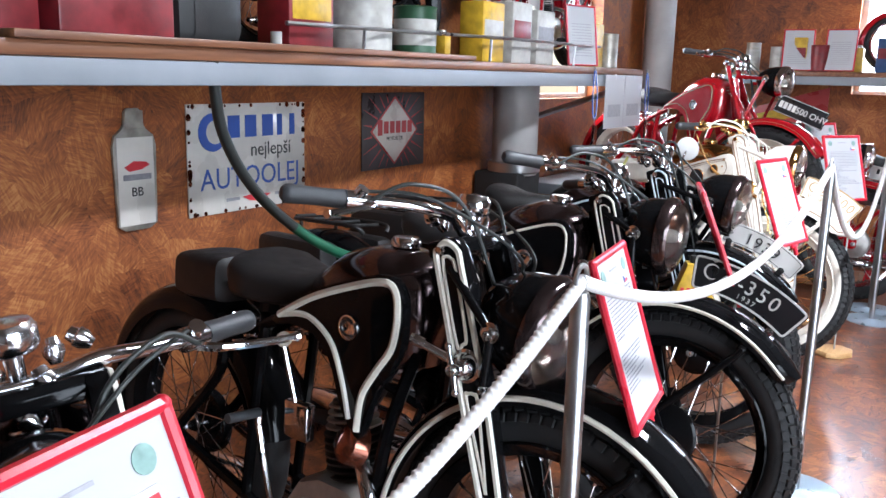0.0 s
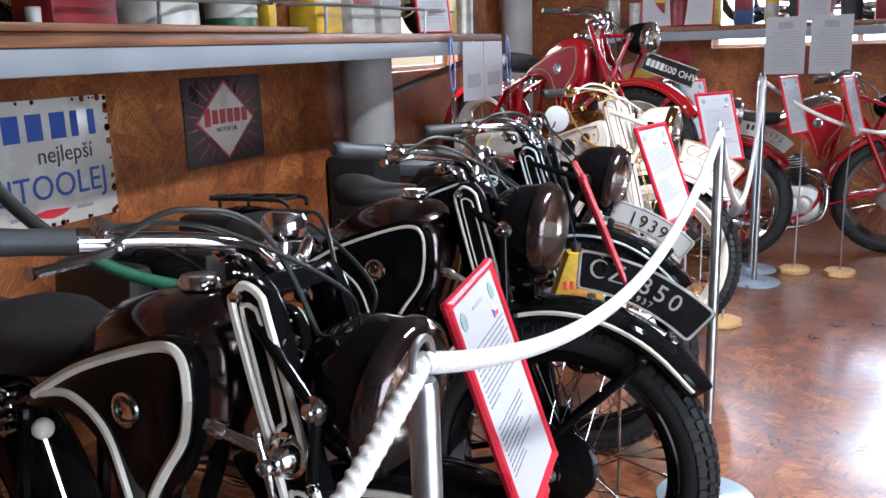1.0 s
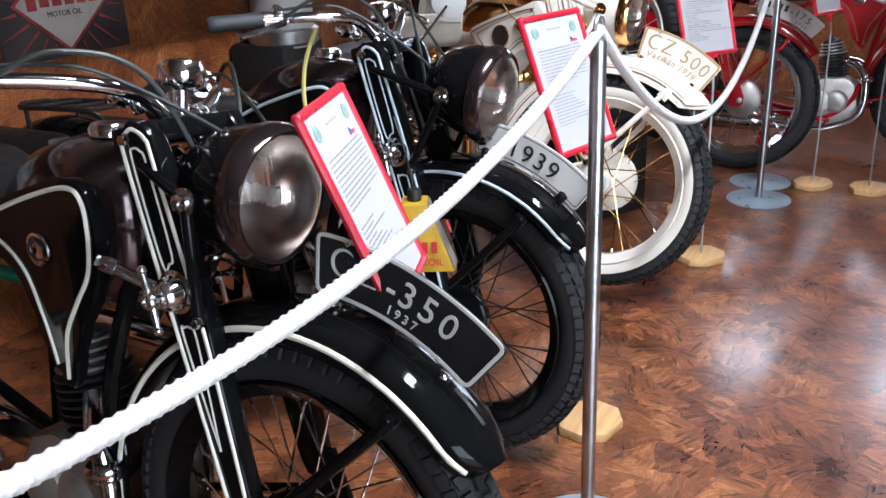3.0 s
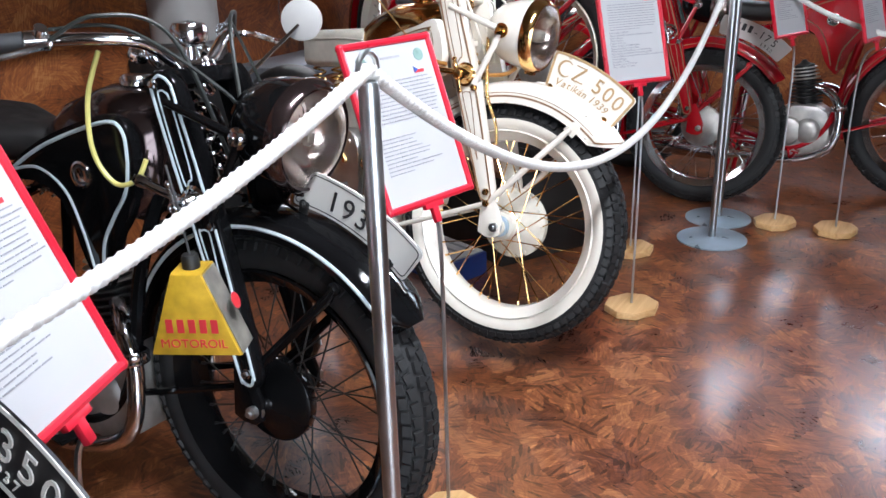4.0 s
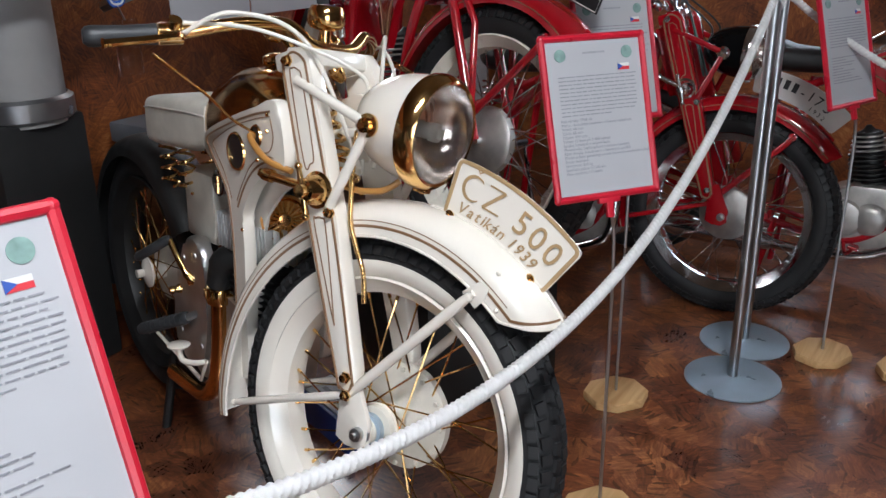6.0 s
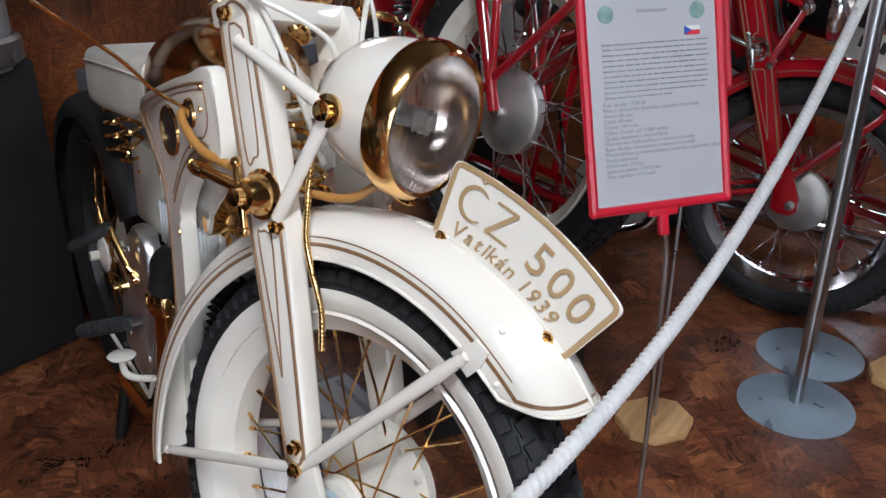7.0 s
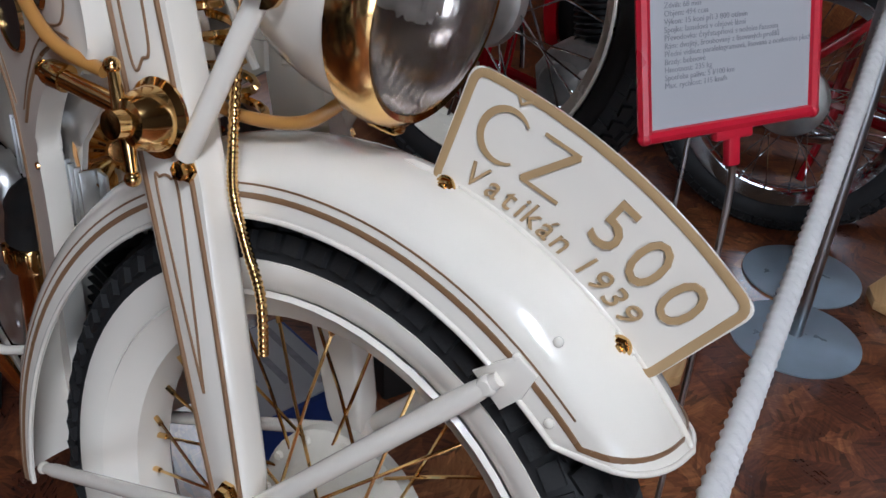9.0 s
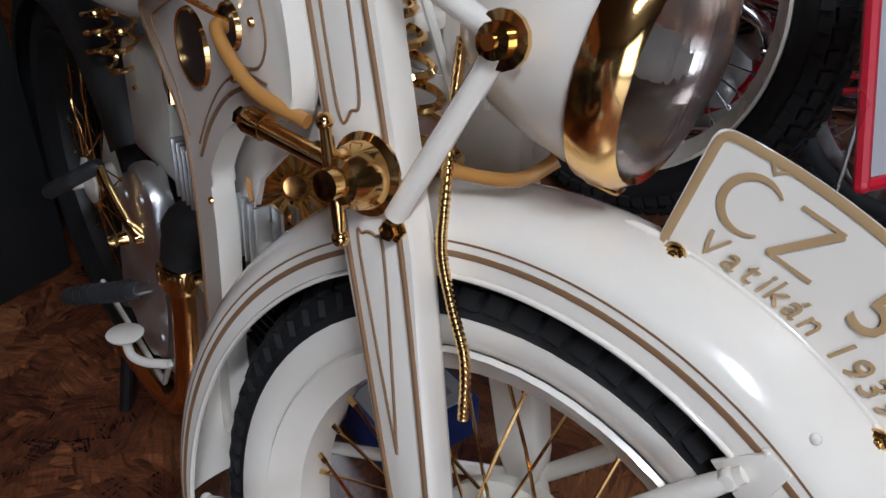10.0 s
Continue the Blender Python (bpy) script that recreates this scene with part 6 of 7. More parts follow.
def sign(x, y, z, turn, tilt, base, sheet=0):
    """A red A4 frame on a thin rod in an octagonal pine foot. turn: heading of its width."""
    s = thing("sign", "printed sheet in a red plastic frame on a wooden foot", "information sign", group="information signs")
    m = pose(x, y, z, 0, 0, turn) @ pose(0, 0, 0, -tilt)
    W, H = 0.1125, 0.312
    o = [(-W, 0), (W, 0), (W, H), (-W, H)]
    bm = bmesh.new()
    for (a, b), (c, d) in zip(o, o[1:] + o[:1]):
        tube(bm, [(a, 0, b), (c, 0, d)], 0.0075, 8, up=(0, 1, 0))
    for a, b in o:
        bmesh.ops.create_uvsphere(bm, u_segments=8, v_segments=6, radius=0.0085, matrix=Matrix.Translation((a, 0, b)))
    block(bm, (0.05, 0.012, 0.012), pose(0, 0, -0.010), 0.003)
    block(bm, (0.016, 0.012, 0.035), pose(0, 0, -0.028), 0.003)
    part("frame", bm, REDPLASTIC, s, "red plastic frame", m=m)
    paper = part("sheet", block(bmesh.new(), (2 * W - 0.008, 0.003, H - 0.008), pose(0, 0, H / 2), 0), PAPER, s, "white printed sheet", m=m)
    bm = bmesh.new()
    rnd = random.Random(sheet)
    z2 = H - 0.075
    data = DATA if sheet == 5 else ()
    for k, line in enumerate(data):
        letters(line, 0.0082, Matrix.Translation((-0.088, -0.0018, 0.150 - 0.0079 * k)) @ SIDE, bm, 0.0002, 0, "LEFT")
    for k in range(12 if data else 24):
        if 10 < k < 14:
            z2 -= 0.0075
            continue
        full = 0.168 if k < 10 else rnd.uniform(0.05, 0.14)
        x2 = -0.084
        while x2 < -0.084 + full:
            w2 = rnd.uniform(0.006, 0.022)
            block(bm, (w2, 0.001, 0.0019), pose(x2 + w2 / 2, -0.0022, z2), 0)
            x2 += w2 + 0.0028
        z2 -= 0.0075
    tagged(part("print", bm, PRINT, paper), kind="stuff")
    part("title", block(bmesh.new(), (0.05, 0.001, 0.0038), pose(0, -0.0022, H - 0.030), 0), FAINT, paper)
    for sd in (-1, 1):
        part("seal", lathe(bmesh.new(), [(0, 0.0005), (0.0125, 0.0005), (0.0125, -0.0005)], 18, pose(sd * 0.075, -0.0022, H - 0.033, 90)), SEAL, paper)
    for nm, mat, pts in (("flag_white", PLATE_W, [(0, 0.0065), (0.026, 0.0065), (0.026, 0.013), (0, 0.013)]), ("flag_red", REDINK, [(0, 0), (0.026, 0), (0.026, 0.0065), (0, 0.0065)]), ("flag_blue", BLUEINK, [(0, 0), (0.012, 0.0065), (0, 0.013)])):
        part(nm, slab(bmesh.new(), [(0.052 + u, H - 0.068 + w) for u, w in pts], -0.003 if nm == "flag_blue" else -0.0025, -0.0016, 0), mat, paper)
    bx, by = base
    e = m @ V(0, 0, -0.03)
    part("rod", tube(bmesh.new(), spline([(bx, by, 0.028), (bx, by, e.z - 0.12), (e.x, e.y, e.z)], 6), 0.0042, 8), STEEL, s)
    ft = [(0.085 * math.cos(radians(a)), 0.085 * math.sin(radians(a))) for a in (25, 65, 115, 155, 205, 245, 295, 335)]
    bm = slab(bmesh.new(), ft, 0, 0.028, 0.005, pose(bx, by, 0, 90, 0, turn) @ Matrix.Diagonal((1.12, 1, 1, 1)))
    for v in bm.verts:
        v.co.z = abs(v.co.z)
    part("foot", bm, PINE, s, "octagonal pine foot")
    return s


sign(0.11, -0.065, 0.775, 98, 22, (0.12, -0.07), 1)
sign(0.055, 1.10, 0.715, 97, 18, (0.06, 1.10), 2)
sign(-0.01, 2.036, 0.745, 109, 22, (-0.02, 2.03), 3)
sign(0.0, 2.865, 0.760, 76, 21, (0.02, 2.862), 4)
sign(0.03, 4.11, 0.782, 54, 17, (0.045, 4.12), 5)
sign(-0.155, 4.66, 0.815, 54, 17, (-0.123, 4.643), 6)
sign(0.32, 5.18, 0.805, 68, 15, (0.336, 5.209), 7)
sign(0.62, 5.20, 0.80, 75, 15, (0.576, 5.216), 8)

# ---- signs and things on the wall ----
WALL_FACE = WEST + 0.004
ONWALL = Matrix(((0, 0, 1, 0), (1, 0, 0, 0), (0, 1, 0, 0), (0, 0, 0, 1)))  # x, y of a drawing to y, z, facing +x


def wall_panel(bm, y0, y1, z0, z1, t0, t1, bevel=0.001):
    return block(bm, (t1 - t0, y1 - y0, z1 - z0), Matrix.Translation((WALL_FACE + (t0 + t1) / 2, (y0 + y1) / 2, (z0 + z1) / 2)), bevel)


def wall_text(body, size, y, z, t, bm=None, shear=0.0, sx=1.0):
    return letters(body, size, Matrix.Translation((WALL_FACE + t, y, z)) @ ONWALL @ Matrix.Diagonal((sx, 1, 1, 1)), bm, 0.0006, shear)


oil_sign = thing("enamel_sign", "chipped white enamel oil sign with blue lettering", "wall sign")
part("panel", wall_panel(bmesh.new(), 1.73, 2.37, 0.79, 1.205, 0.0, 0.006, 0.002), ENAMELSIGN, oil_sign)
rnd = random.Random(4)
bm = bmesh.new()
for k in range(60):
    edge = k % 4
    t = rnd.random()
    y, z = ((1.73 + 0.64 * t, 1.203), (1.73 + 0.64 * t, 0.792), (1.732, 0.79 + 0.41 * t), (2.368, 0.79 + 0.41 * t))[edge]
    bmesh.ops.create_circle(bm, cap_ends=True, segments=7, radius=rnd.uniform(0.004, 0.014), matrix=Matrix.Translation((WALL_FACE + 0.0075, min(2.36, max(1.738, y)), min(1.197, max(0.798, z)))) @ pose(0, 0, 0, 0, 90, 0))
tagged(part("rust_chips", bm, COPPER, oil_sign, "rusty chipped edge"), kind="stuff")
bm = bmesh.new()
ring = [(1.86 + 0.058 * math.cos(radians(a)), 1.10 + 0.058 * math.sin(radians(a))) for a in range(40, 330, 15)]
tube(bm, [(WALL_FACE + 0.0075, y, z) for y, z in ring], [0.008 + 0.014 * math.sin(math.pi * k / (len(ring) - 1)) for k in range(len(ring))], 6, flat=0.1, up=(1, 0, 0))
part("brand_mark", bm, BLUEINK, oil_sign)
for k, (y, h) in enumerate(((1.965, 0.085), (2.055, 0.085), (2.15, 0.085), (2.235, 0.085), (2.31, 0.085))):
    bm = wall_panel(bmesh.new(), y - 0.034, y + (0.028 if k < 3 else -0.004), 1.075, 1.075 + h, 0.0065, 0.008, 0)
    part("brand_mark", bm, BLUEINK, oil_sign)
part("lettering", wall_text("nejlepší", 0.078, 2.165, 1.00, 0.0075), INK, oil_sign)
part("lettering", wall_text("AUTOOLEJ", 0.115, 2.06, 0.885, 0.0075, sx=0.98), BLUEINK, oil_sign)
part("red_wing", slab(bmesh.new(), [(2.0, 0.842), (2.06, 0.85), (2.16, 0.842), (2.12, 0.825), (2.08, 0.818), (2.04, 0.825)], 0, 0.001, 0, Matrix(((0, 1, 0, WALL_FACE + 0.0065), (1, 0, 0, 0), (0, 0, 1, 0), (0, 0, 0, 1)))), REDINK, oil_sign)
for y in (1.95, 2.22):
    part("small_print", wall_panel(bmesh.new(), y - 0.035, y + 0.035, 0.832, 0.844, 0.0065, 0.0075, 0), PRINT, oil_sign)

dia = thing("enamel_sign", "dark enamel sign with a pale diamond and red rays", "wall sign")
part("panel", wall_panel(bmesh.new(), 2.772, 3.296, 0.877, 1.24, 0.0, 0.006, 0.002), DARKSIGN, dia)
MW = Matrix(((0, 1, 0, WALL_FACE + 0.0065), (1, 0, 0, 0), (0, 0, 1, 0), (0, 0, 0, 1)))
part("red_diamond", slab(bmesh.new(), [(2.835, 1.058), (3.034, 1.225), (3.233, 1.058), (3.034, 0.892)], 0, 0.0008, 0, MW), PINKRED, dia)
part("pale_diamond", slab(bmesh.new(), [(2.85, 1.058), (3.034, 1.212), (3.218, 1.058), (3.034, 0.905)], 0.001, 0.002, 0, MW), ENAMELSIGN, dia)
for k in range(24):
    a = 2 * math.pi * (k + 0.5) / 24
    c, s_ = math.cos(a), math.sin(a)
    q0 = 1.08 / (abs(c) / 0.199 + abs(s_) / 0.167)
    q1 = min(0.255 / max(abs(c), 1e-3), 0.175 / max(abs(s_), 1e-3), q0 + 0.13)
    if q1 - q0 < 0.015:
        continue
    pts = [(3.034 + q0 * math.cos(a - 0.03), 1.058 + q0 * math.sin(a - 0.03)), (3.034 + q1 * c, 1.058 + q1 * s_), (3.034 + q0 * math.cos(a + 0.03), 1.058 + q0 * math.sin(a + 0.03))]
    part("red_ray", slab(bmesh.new(), pts, 0, 0.0008, 0, MW), PINKRED, dia)
for k in range(6):
    h = 0.058 if k else 0.075
    y = 2.91 + 0.05 * k
    bm = wall_panel(bmesh.new(), y - 0.019, y + 0.018, 1.075 - h / 2, 1.075 + h / 2, 0.0088, 0.0098, 0)
    part("brand_bar", bm, PINKRED, dia)
part("lettering", wall_text("MOTOR OIL", 0.026, 3.034, 1.012, 0.0092), INK, dia)

tin_sign = thing("can_shaped_sign", "pale tin sign cut out as an oil can", "wall sign")
out = [(1.42, 0.80), (1.45, 0.782), (1.55, 0.782), (1.582, 0.80), (1.588, 1.07), (1.578, 1.105), (1.545, 1.125), (1.535, 1.14), (1.535, 1.185), (1.52, 1.197), (1.475, 1.197), (1.462, 1.185), (1.462, 1.14), (1.45, 1.125), (1.42, 1.108), (1.41, 1.07)]
part("body", slab(bmesh.new(), out, 0, 0.012, 0.003, Matrix(((0, 1, 0, WALL_FACE), (1, 0, 0, 0), (0, 0, 1, 0), (0, 0, 0, 1)))), TIN, tin_sign)
part("pale_front", wall_panel(bmesh.new(), 1.425, 1.573, 0.80, 1.10, 0.0122, 0.0135, 0), ENAMELSIGN, tin_sign)
part("cap", wall_panel(bmesh.new(), 1.462, 1.535, 1.13, 1.19, 0.0122, 0.016, 0.002), TIN, tin_sign)
part("red_mark", slab(bmesh.new(), [(1.45, 1.0), (1.49, 1.02), (1.54, 1.015), (1.555, 1.005), (1.52, 0.99), (1.47, 0.985)], 0, 0.001, 0, Matrix(((0, 1, 0, WALL_FACE + 0.0137), (1, 0, 0, 0), (0, 0, 1, 0), (0, 0, 0, 1)))), REDINK, tin_sign)
part("brand_bar", wall_panel(bmesh.new(), 1.445, 1.56, 0.955, 0.975, 0.0137, 0.0145, 0), PRINT, tin_sign)
part("lettering", wall_text("BB", 0.045, 1.50, 0.90, 0.0140), INK, tin_sign)

# green hose from the shelf, and the blue-white things by the column
pts = [(-1.30, 1.30, 1.36), (-1.33, 1.36, 1.15), (-1.32, 1.50, 0.95), (-1.25, 1.70, 0.78), (-1.15, 1.95, 0.66), (-0.95, 2.1, 0.56)]
sm = spline(pts, 12)
hose = thing("hose", "dark green hose hanging from the shelf", "hose")
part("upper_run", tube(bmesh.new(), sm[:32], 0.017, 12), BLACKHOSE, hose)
part("lower_run", tube(bmesh.new(), sm[31:], 0.017, 12), HOSE, hose, "bright green end of the hose")

# ---- yellow oil tin between the machines ----
tin = thing("oil_tin", "worn yellow wedge shaped motor oil tin hung below the bars", "oil tin", pose(-0.245, 2.465, 0.572, 0, 0, 25) @ Matrix.Scale(0.76, 4))
wedge = [(-0.105, 0.0), (0.105, 0.0), (0.035, 0.20), (-0.035, 0.20)]
part("body", slab(bmesh.new(), wedge, -0.045, 0.045, 0.006), YELLOW, tin)
part("neck", lathe(bmesh.new(), [(0, 0.2), (0.02, 0.2), (0.02, 0.225), (0.017, 0.232), (0, 0.232)], 16), IRON, tin)
part("lettering", letters("MOTOROIL", 0.030, Matrix.Translation((0, -0.0465, 0.022)) @ SIDE), REDINK, tin)
for k in range(5):
    part("brand_bar", block(bmesh.new(), (0.016, 0.001, 0.034), pose(-0.052 + 0.026 * k, -0.0462, 0.075), 0), REDINK, tin)
part("red_disc", lathe(bmesh.new(), [(0, 0.001), (0.02, 0.001), (0.02, 0)], 20, pose(0.092, 0.0, 0.12, 0, 70, 0)), REDINK, tin)
part("tin_side", slab(bmesh.new(), [(0.1065, 0.004), (0.109, 0.004), (0.039, 0.196), (0.0365, 0.196)], -0.038, 0.038, 0.0), TIN, tin)
part("hanger", tube(bmesh.new(), spline([(0, 0, 0.23), (-0.02, 0.02, 0.33), (-0.05, 0.06, 0.42)], 6), 0.003, 6), IRON, tin)

# ---- things on the shelves ----


def can(x, y, z, w, d, h, mat, label, lid=None, band=None, turn=0):
    c = thing("oil_can", label, "can", pose(x, y, z, 0, 0, turn), "tins on the shelf")
    part("body", block(bmesh.new(), (d, w, h), pose(0, 0, h / 2), 0.008), mat, c)
    part("cap", lathe(bmesh.new(), [(0, 0.02), (0.018, 0.02), (0.02, 0.015), (0.02, 0.0)], 14, pose(0, -w * 0.25, h)), lid or TIN, c)
    if band:
        part("label_band", block(bmesh.new(), (d + 0.002, w * 0.86, h * 0.3), pose(0, 0, h * 0.55), 0.001), band, c)
    return c


def round_can(x, y, z, r, h, mat, label, band=None):
    c = thing("paint_pot", label, "can", pose(x, y, z), "tins on the shelf")
    part("body", lathe(bmesh.new(), [(0, 0), (r, 0), (r * 1.03, 0.004), (r, 0.01), (r, h - 0.01), (r * 1.03, h - 0.004), (r * 0.97, h), (0, h - 0.003)], 28), mat, c)
    if band:
        part("label_band", lathe(bmesh.new(), [(r * 1.005, h * 0.25), (r * 1.01, h * 0.26), (r * 1.01, h * 0.74), (r * 1.005, h * 0.75)], 28), band, c)
    return c


GREEN = painted("worn_green_tin", (0.015, 0.06, 0.025), 0.4, wear=0.4, scale=20)
REDTIN = painted("worn_red_tin", (0.17, 0.010, 0.014), 0.4, wear=0.4, scale=20)
WHITETIN = painted("worn_white_tin", (0.36, 0.35, 0.32), 0.4, wear=0.25, scale=20)
BLUETIN = painted("worn_blue_tin", (0.02, 0.06, 0.16), 0.4, wear=0.35, scale=20)
DARK = painted("dark_leather_case", (0.012, 0.012, 0.012), 0.5, wear=0.4, scale=18, bump=0.1)
TS = SH_Z + 0.001
rnd = random.Random(11)
can(-1.42, 0.62, TS, 0.10, 0.1, 0.2, GREEN, "small worn green tin on the wooden shelf", band=WHITETIN)
can(-1.42, 0.77, TS, 0.12, 0.12, 0.22, REDTIN, "red tin on the wooden shelf")
can(-1.40, 1.02, TS, 0.34, 0.16, 0.21, REDTIN, "wide red tin box on the wooden shelf", band=None)
lug = thing("leather_case", "black leather case on the wooden shelf", "case", pose(-1.45, 1.36, TS))
part("body", block(bmesh.new(), (0.2, 0.26, 0.26), pose(0, 0, 0.13), 0.05), DARK, lug)
part("strap", block(bmesh.new(), (0.206, 0.03, 0.262), pose(0, -0.05, 0.1325), 0.04), LEATHER, lug)
can(-1.42, 1.78, TS, 0.22, 0.14, 0.26, REDTIN, "tall red tin on the wooden shelf", band=YELLOW)
round_can(-1.36, 1.62, TS, 0.018, 0.06, WHITETIN, "small white pot on the wooden shelf")
round_can(-1.45, 2.16, TS, 0.12, 0.24, WHITETIN, "dented pale bucket on the wooden shelf")
round_can(-1.42, 2.48, TS, 0.085, 0.2, GREEN, "green and white tin on the wooden shelf", WHITETIN)
can(-1.40, 2.66, TS, 0.05, 0.05, 0.1, YELLOW, "small yellow oiler on the wooden shelf")
can(-1.42, 3.02, TS, 0.2, 0.12, 0.26, YELLOW, "yellow oil can on the wooden shelf", band=WHITETIN)
can(-1.42, 3.30, TS, 0.2, 0.12, 0.28, WHITETIN, "white oil can with red mark on the wooden shelf", band=REDTIN)
can(-1.42, 3.56, TS, 0.2, 0.12, 0.26, WHITETIN, "pale oil can on the wooden shelf", band=PRINT)
can(-1.42, 4.25, TS, 0.16, 0.12, 0.24, YELLOW, "yellow tin on the wooden shelf")
round_can(-1.42, 4.55, TS, 0.06, 0.2, TIN, "plain tin on the wooden shelf")
NS = SH_Z + 0.031
mats = (YELLOW, WHITETIN, BLUETIN, REDTIN, TIN, GREEN, DARK)
names = {YELLOW.name: "yellow", WHITETIN.name: "white", BLUETIN.name: "blue", REDTIN.name: "red", TIN.name: "bare metal", GREEN.name: "green", DARK.name: "black"}
x = -1.1
while x < 2.6:
    w = rnd.uniform(0.08, 0.15)
    mt = rnd.choice(mats)
    if rnd.random() < 0.65:
        can(x, NORTH - 0.38, NS, w, 0.1, rnd.uniform(0.16, 0.27), mt, names[mt.name] + " oil can on the back shelf", band=rnd.choice((None, WHITETIN, REDTIN)), turn=90)
    else:
        round_can(x, NORTH - 0.38, NS, w / 2, rnd.uniform(0.14, 0.24), mt, names[mt.name] + " round tin on the back shelf", rnd.choice((None, WHITETIN)))
    x += w + rnd.uniform(0.04, 0.12)


def spare_wheel(x, y, z, turn, st, label):
    e = thing("bicycle_wheel", label, "wheel", pose(x, y, z, 0, 0, turn))
    wheel("wheel", e, Matrix.Translation((0, 0, R)), st, False)


# small machines standing on the shelves
SHELF_ST = dict(RED_ST, plate=no_plate, seat_label="black leather saddle")
motorcycle("small red motorcycle standing on the back shelf", SHELF_ST, pose(0.1, NORTH - 0.22, NS - 0.001, 0, 0, 180) @ Matrix.Scale(0.62, 4), 0, "machines on the shelves", True)
motorcycle("small red motorcycle standing on the back shelf", SHELF_ST, pose(0.75, NORTH - 0.22, NS - 0.001, 0, 0, 0) @ Matrix.Scale(0.62, 4), 0, "machines on the shelves", True)
motorcycle("small red motorcycle standing on the wall shelf", SHELF_ST, pose(-1.62, 4.45, SH_Z + 0.001, 0, 0, 90) @ Matrix.Scale(0.66, 4), 0, "machines on the shelves", True)
BK = dict(BLACK_ST, plate=no_plate)
motorcycle("small black motorcycle standing on the wall shelf", BK, pose(-1.64, 2.75, SH_Z + 0.001, 0, 0, 90) @ Matrix.Scale(0.66, 4), 0, "machines on the shelves", True)

# rods laid along the shelf edge
rod = tube(bmesh.new(), [(-1.30, 1.60, SH_Z + 0.085), (-1.30, 3.05, SH_Z + 0.105), (-1.31, 4.15, SH_Z + 0.11)], 0.007, 8)
tagged(part("metal_rod", rod, STEEL), "thin metal rod lying along the shelf", "rod")
for k in range(3):
    p = tube(bmesh.new(), [(-1.31, 2.0 + 0.9 * k, SH_Z), (-1.305, 2.0 + 0.9 * k, SH_Z + 0.09 + 0.008 * k)], 0.006, 6)
    tagged(part("rod_bracket", p, STEEL), "small steel bracket holding the rod", "bracket")

# lanyards and printed cards hanging from the shelf's front edge
for dy in (-0.42, 0.43):
    ly = thing("lanyard", "blue strap with a clear pouch hanging from the shelf", "lanyard", pose(SH_X + 0.012, 4.42 + dy, SH_Z - 0.02), "lanyards")
    loop = [(0, 0.0, 0.0), (0.008, -0.03, -0.12), (0.010, -0.022, -0.23), (0.008, 0.0, -0.25), (0.010, 0.022, -0.23), (0.008, 0.03, -0.12), (0.004, 0.004, 0.0)]
    part("strap", tube(bmesh.new(), spline(loop, 8), 0.009, 6, flat=0.3, up=(1, 0, 0)), BLUE, ly)
    part("white_stripe", tube(bmesh.new(), [p + V(0.003, 0, 0) for p in spline(loop, 8)], 0.003, 6, flat=0.3, up=(1, 0, 0)), PLATE_W, ly)
    part("pouch", block(bmesh.new(), (0.003, 0.075, 0.14), pose(0.006, 0.02, -0.36), 0.001), CLEAR, ly, "clear plastic pouch")
    part("clip", tube(bmesh.new(), [(0.008, 0, -0.25), (0.006, 0.02, -0.29)], 0.003, 6), STEEL, ly)
    part("hook", tube(bmesh.new(), [(-0.012, 0, 0.021), (0.002, 0, 0.018), (0.003, 0, -0.01)], 0.003, 6), STEEL, ly)
for y in (4.33, 4.635):
    cd = thing("hanging_card", "white printed card hung from the shelf edge", "paper sheet", pose(SH_X + 0.005, y, 1.05))
    part("sheet", block(bmesh.new(), (0.003, 0.297, 0.30), pose(0, 0, 0.15), 0), PAPER, cd)
    part("picture", block(bmesh.new(), (0.001, 0.20, 0.07), pose(0.002, 0, 0.10), 0), FAINT, cd)
    part("pin", block(bmesh.new(), (0.008, 0.02, 0.03), pose(-0.002, 0, 0.29), 0.001), STEEL, cd)

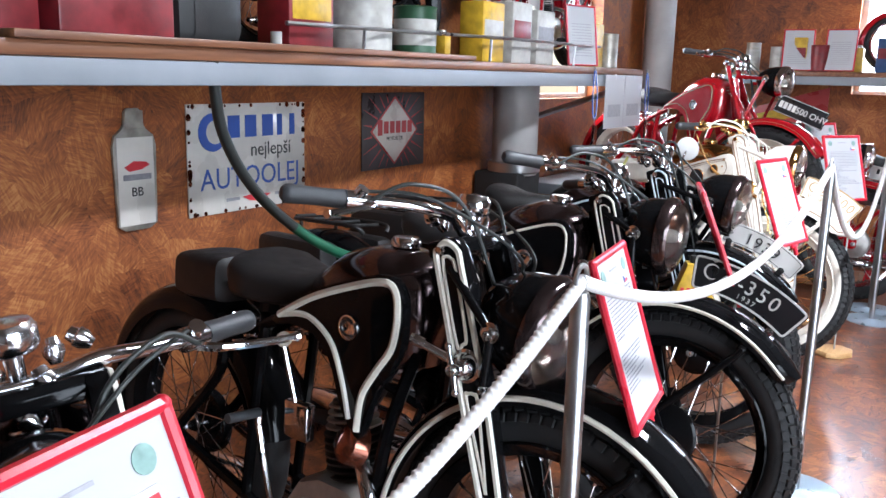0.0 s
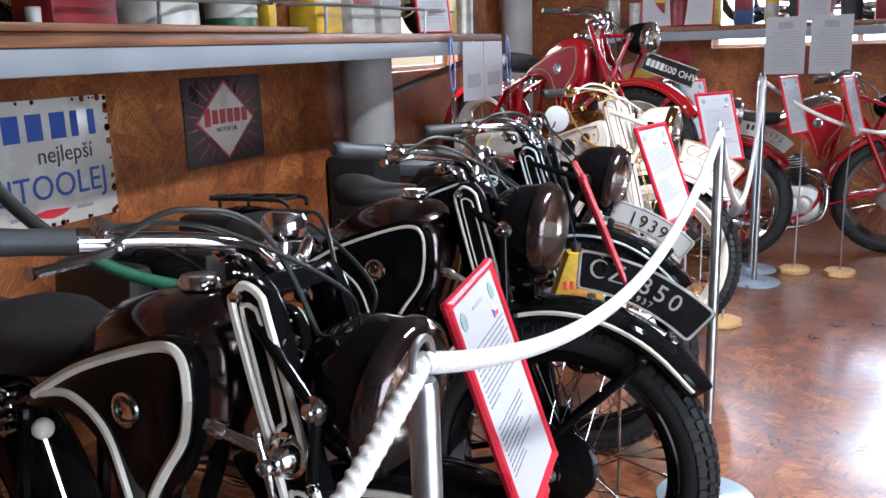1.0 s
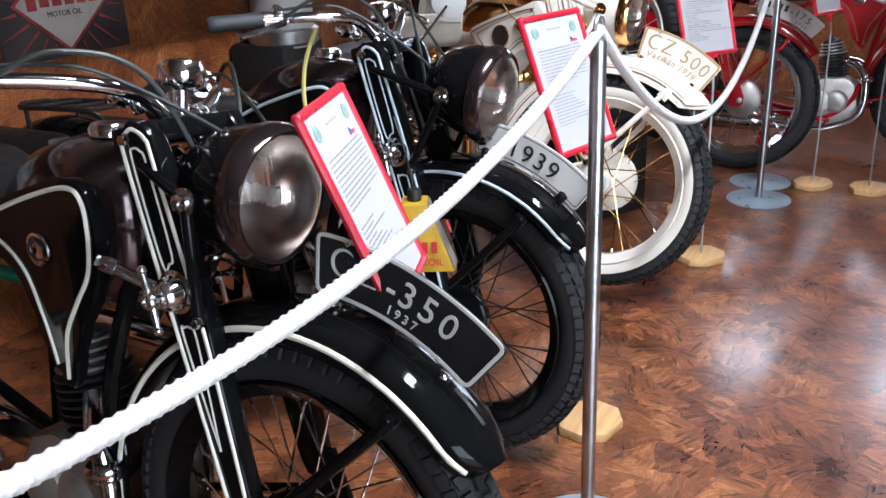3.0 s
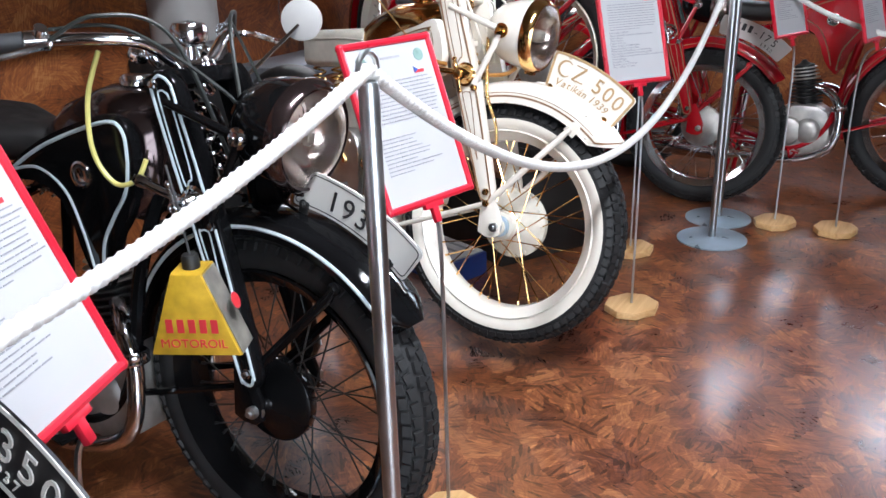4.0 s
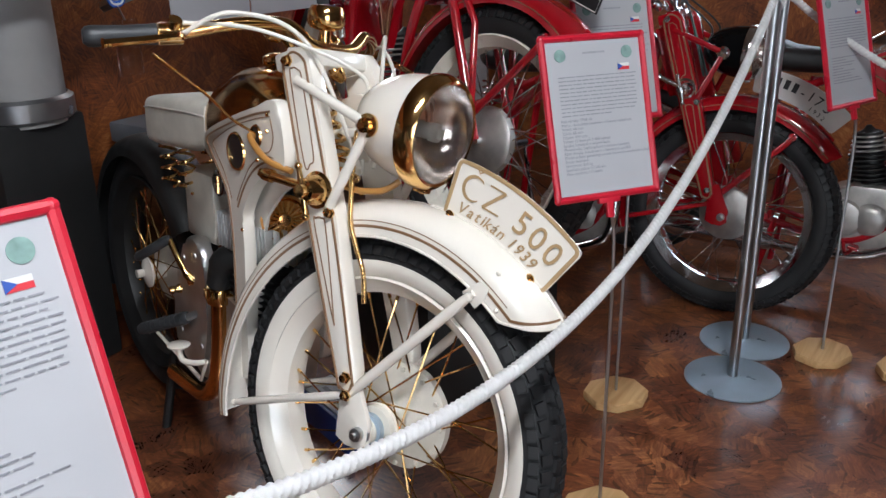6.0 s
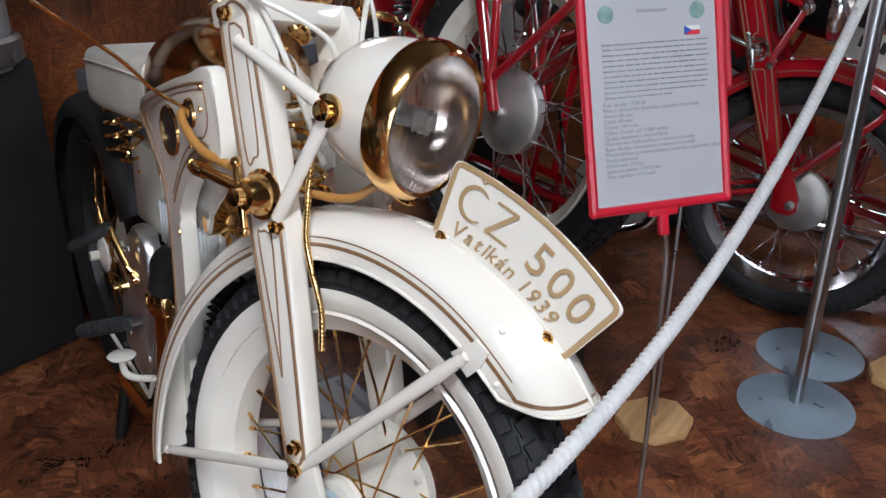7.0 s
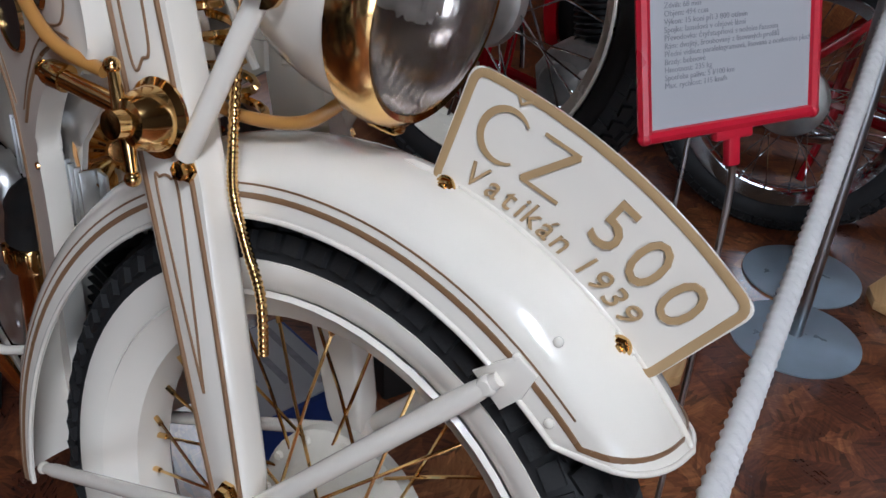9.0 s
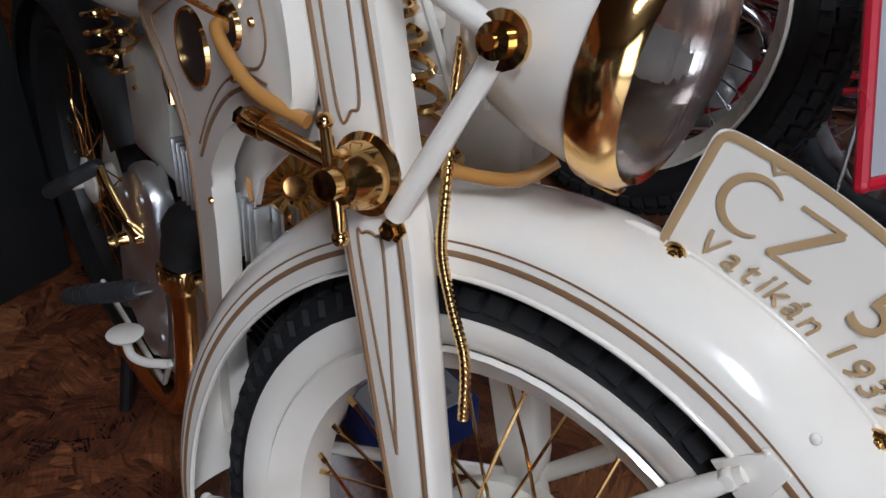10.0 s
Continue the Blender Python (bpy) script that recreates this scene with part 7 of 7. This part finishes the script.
# printed sheets hung under the back shelf
for k, (x, z0) in enumerate(((0.17, 1.06), (0.47, 1.06))):
    sh = thing("hanging_sheet", "printed sheet in a clear sleeve hung from the shelf", "paper sheet", pose(x, 6.782, z0))
    part("sheet", block(bmesh.new(), (0.27, 0.003, 0.40), pose(0, 0, 0.20), 0), PAPER, sh)
    bm = bmesh.new()
    for j in range(14):
        block(bm, (0.16 + 0.03 * ((j * 7) % 3), 0.001, 0.005), pose(0, -0.0022, 0.06 + 0.018 * j), 0)
    tagged(part("print", bm, FAINT, sh), kind="stuff")
    part("picture", block(bmesh.new(), (0.10, 0.001, 0.05), pose(0, -0.0022, 0.34), 0), FAINT, sh)
    part("clip", block(bmesh.new(), (0.03, 0.012, 0.03), pose(0, 0.004, 0.40), 0.002), STEEL, sh)

# red pennant on the back wall and red framed sheets on the shelf
pen = thing("pennant", "dark red cloth pennant on the back wall", "pennant")
part("cloth", slab(bmesh.new(), [(-1.35, 1.05), (-0.55, 1.30), (-0.55, 0.98), (-1.30, 0.86)], NORTH - 0.012, NORTH - 0.006, 0.001), PINKRED, pen)
part("lettering_bar", block(bmesh.new(), (0.4, 0.002, 0.09), Matrix.Translation((-0.9, NORTH - 0.014, 1.07)) @ pose(0, 0, 0, 0, -14), 0), YELLOW, pen)
for x, y, z, tn in ((-0.75, NORTH - 0.45, NS, 10), (-0.45, NORTH - 0.45, NS, -8), (0.35, NORTH - 0.46, NS, 6), (-1.32, 3.95, SH_Z, 70)):
    fs = thing("framed_sheet", "printed sheet in a red frame standing on the shelf", "information sign", pose(x, y, z, 0, 0, tn) @ pose(0, 0, 0.008, -8))
    o = [(-0.11, 0), (0.11, 0), (0.11, 0.31), (-0.11, 0.31)]
    part("frame", tube(bmesh.new(), [(a, 0, c) for a, c in o], 0.008, 8, True, up=(0, 1, 0)), REDPLASTIC, fs)
    part("sheet", block(bmesh.new(), (0.215, 0.003, 0.305), pose(0, 0, 0.155), 0), PAPER, fs)
    bm = bmesh.new()
    for j in range(12):
        block(bm, (0.15, 0.001, 0.004), pose(0, -0.0022, 0.05 + 0.015 * j), 0)
    tagged(part("print", bm, FAINT, fs), kind="stuff")
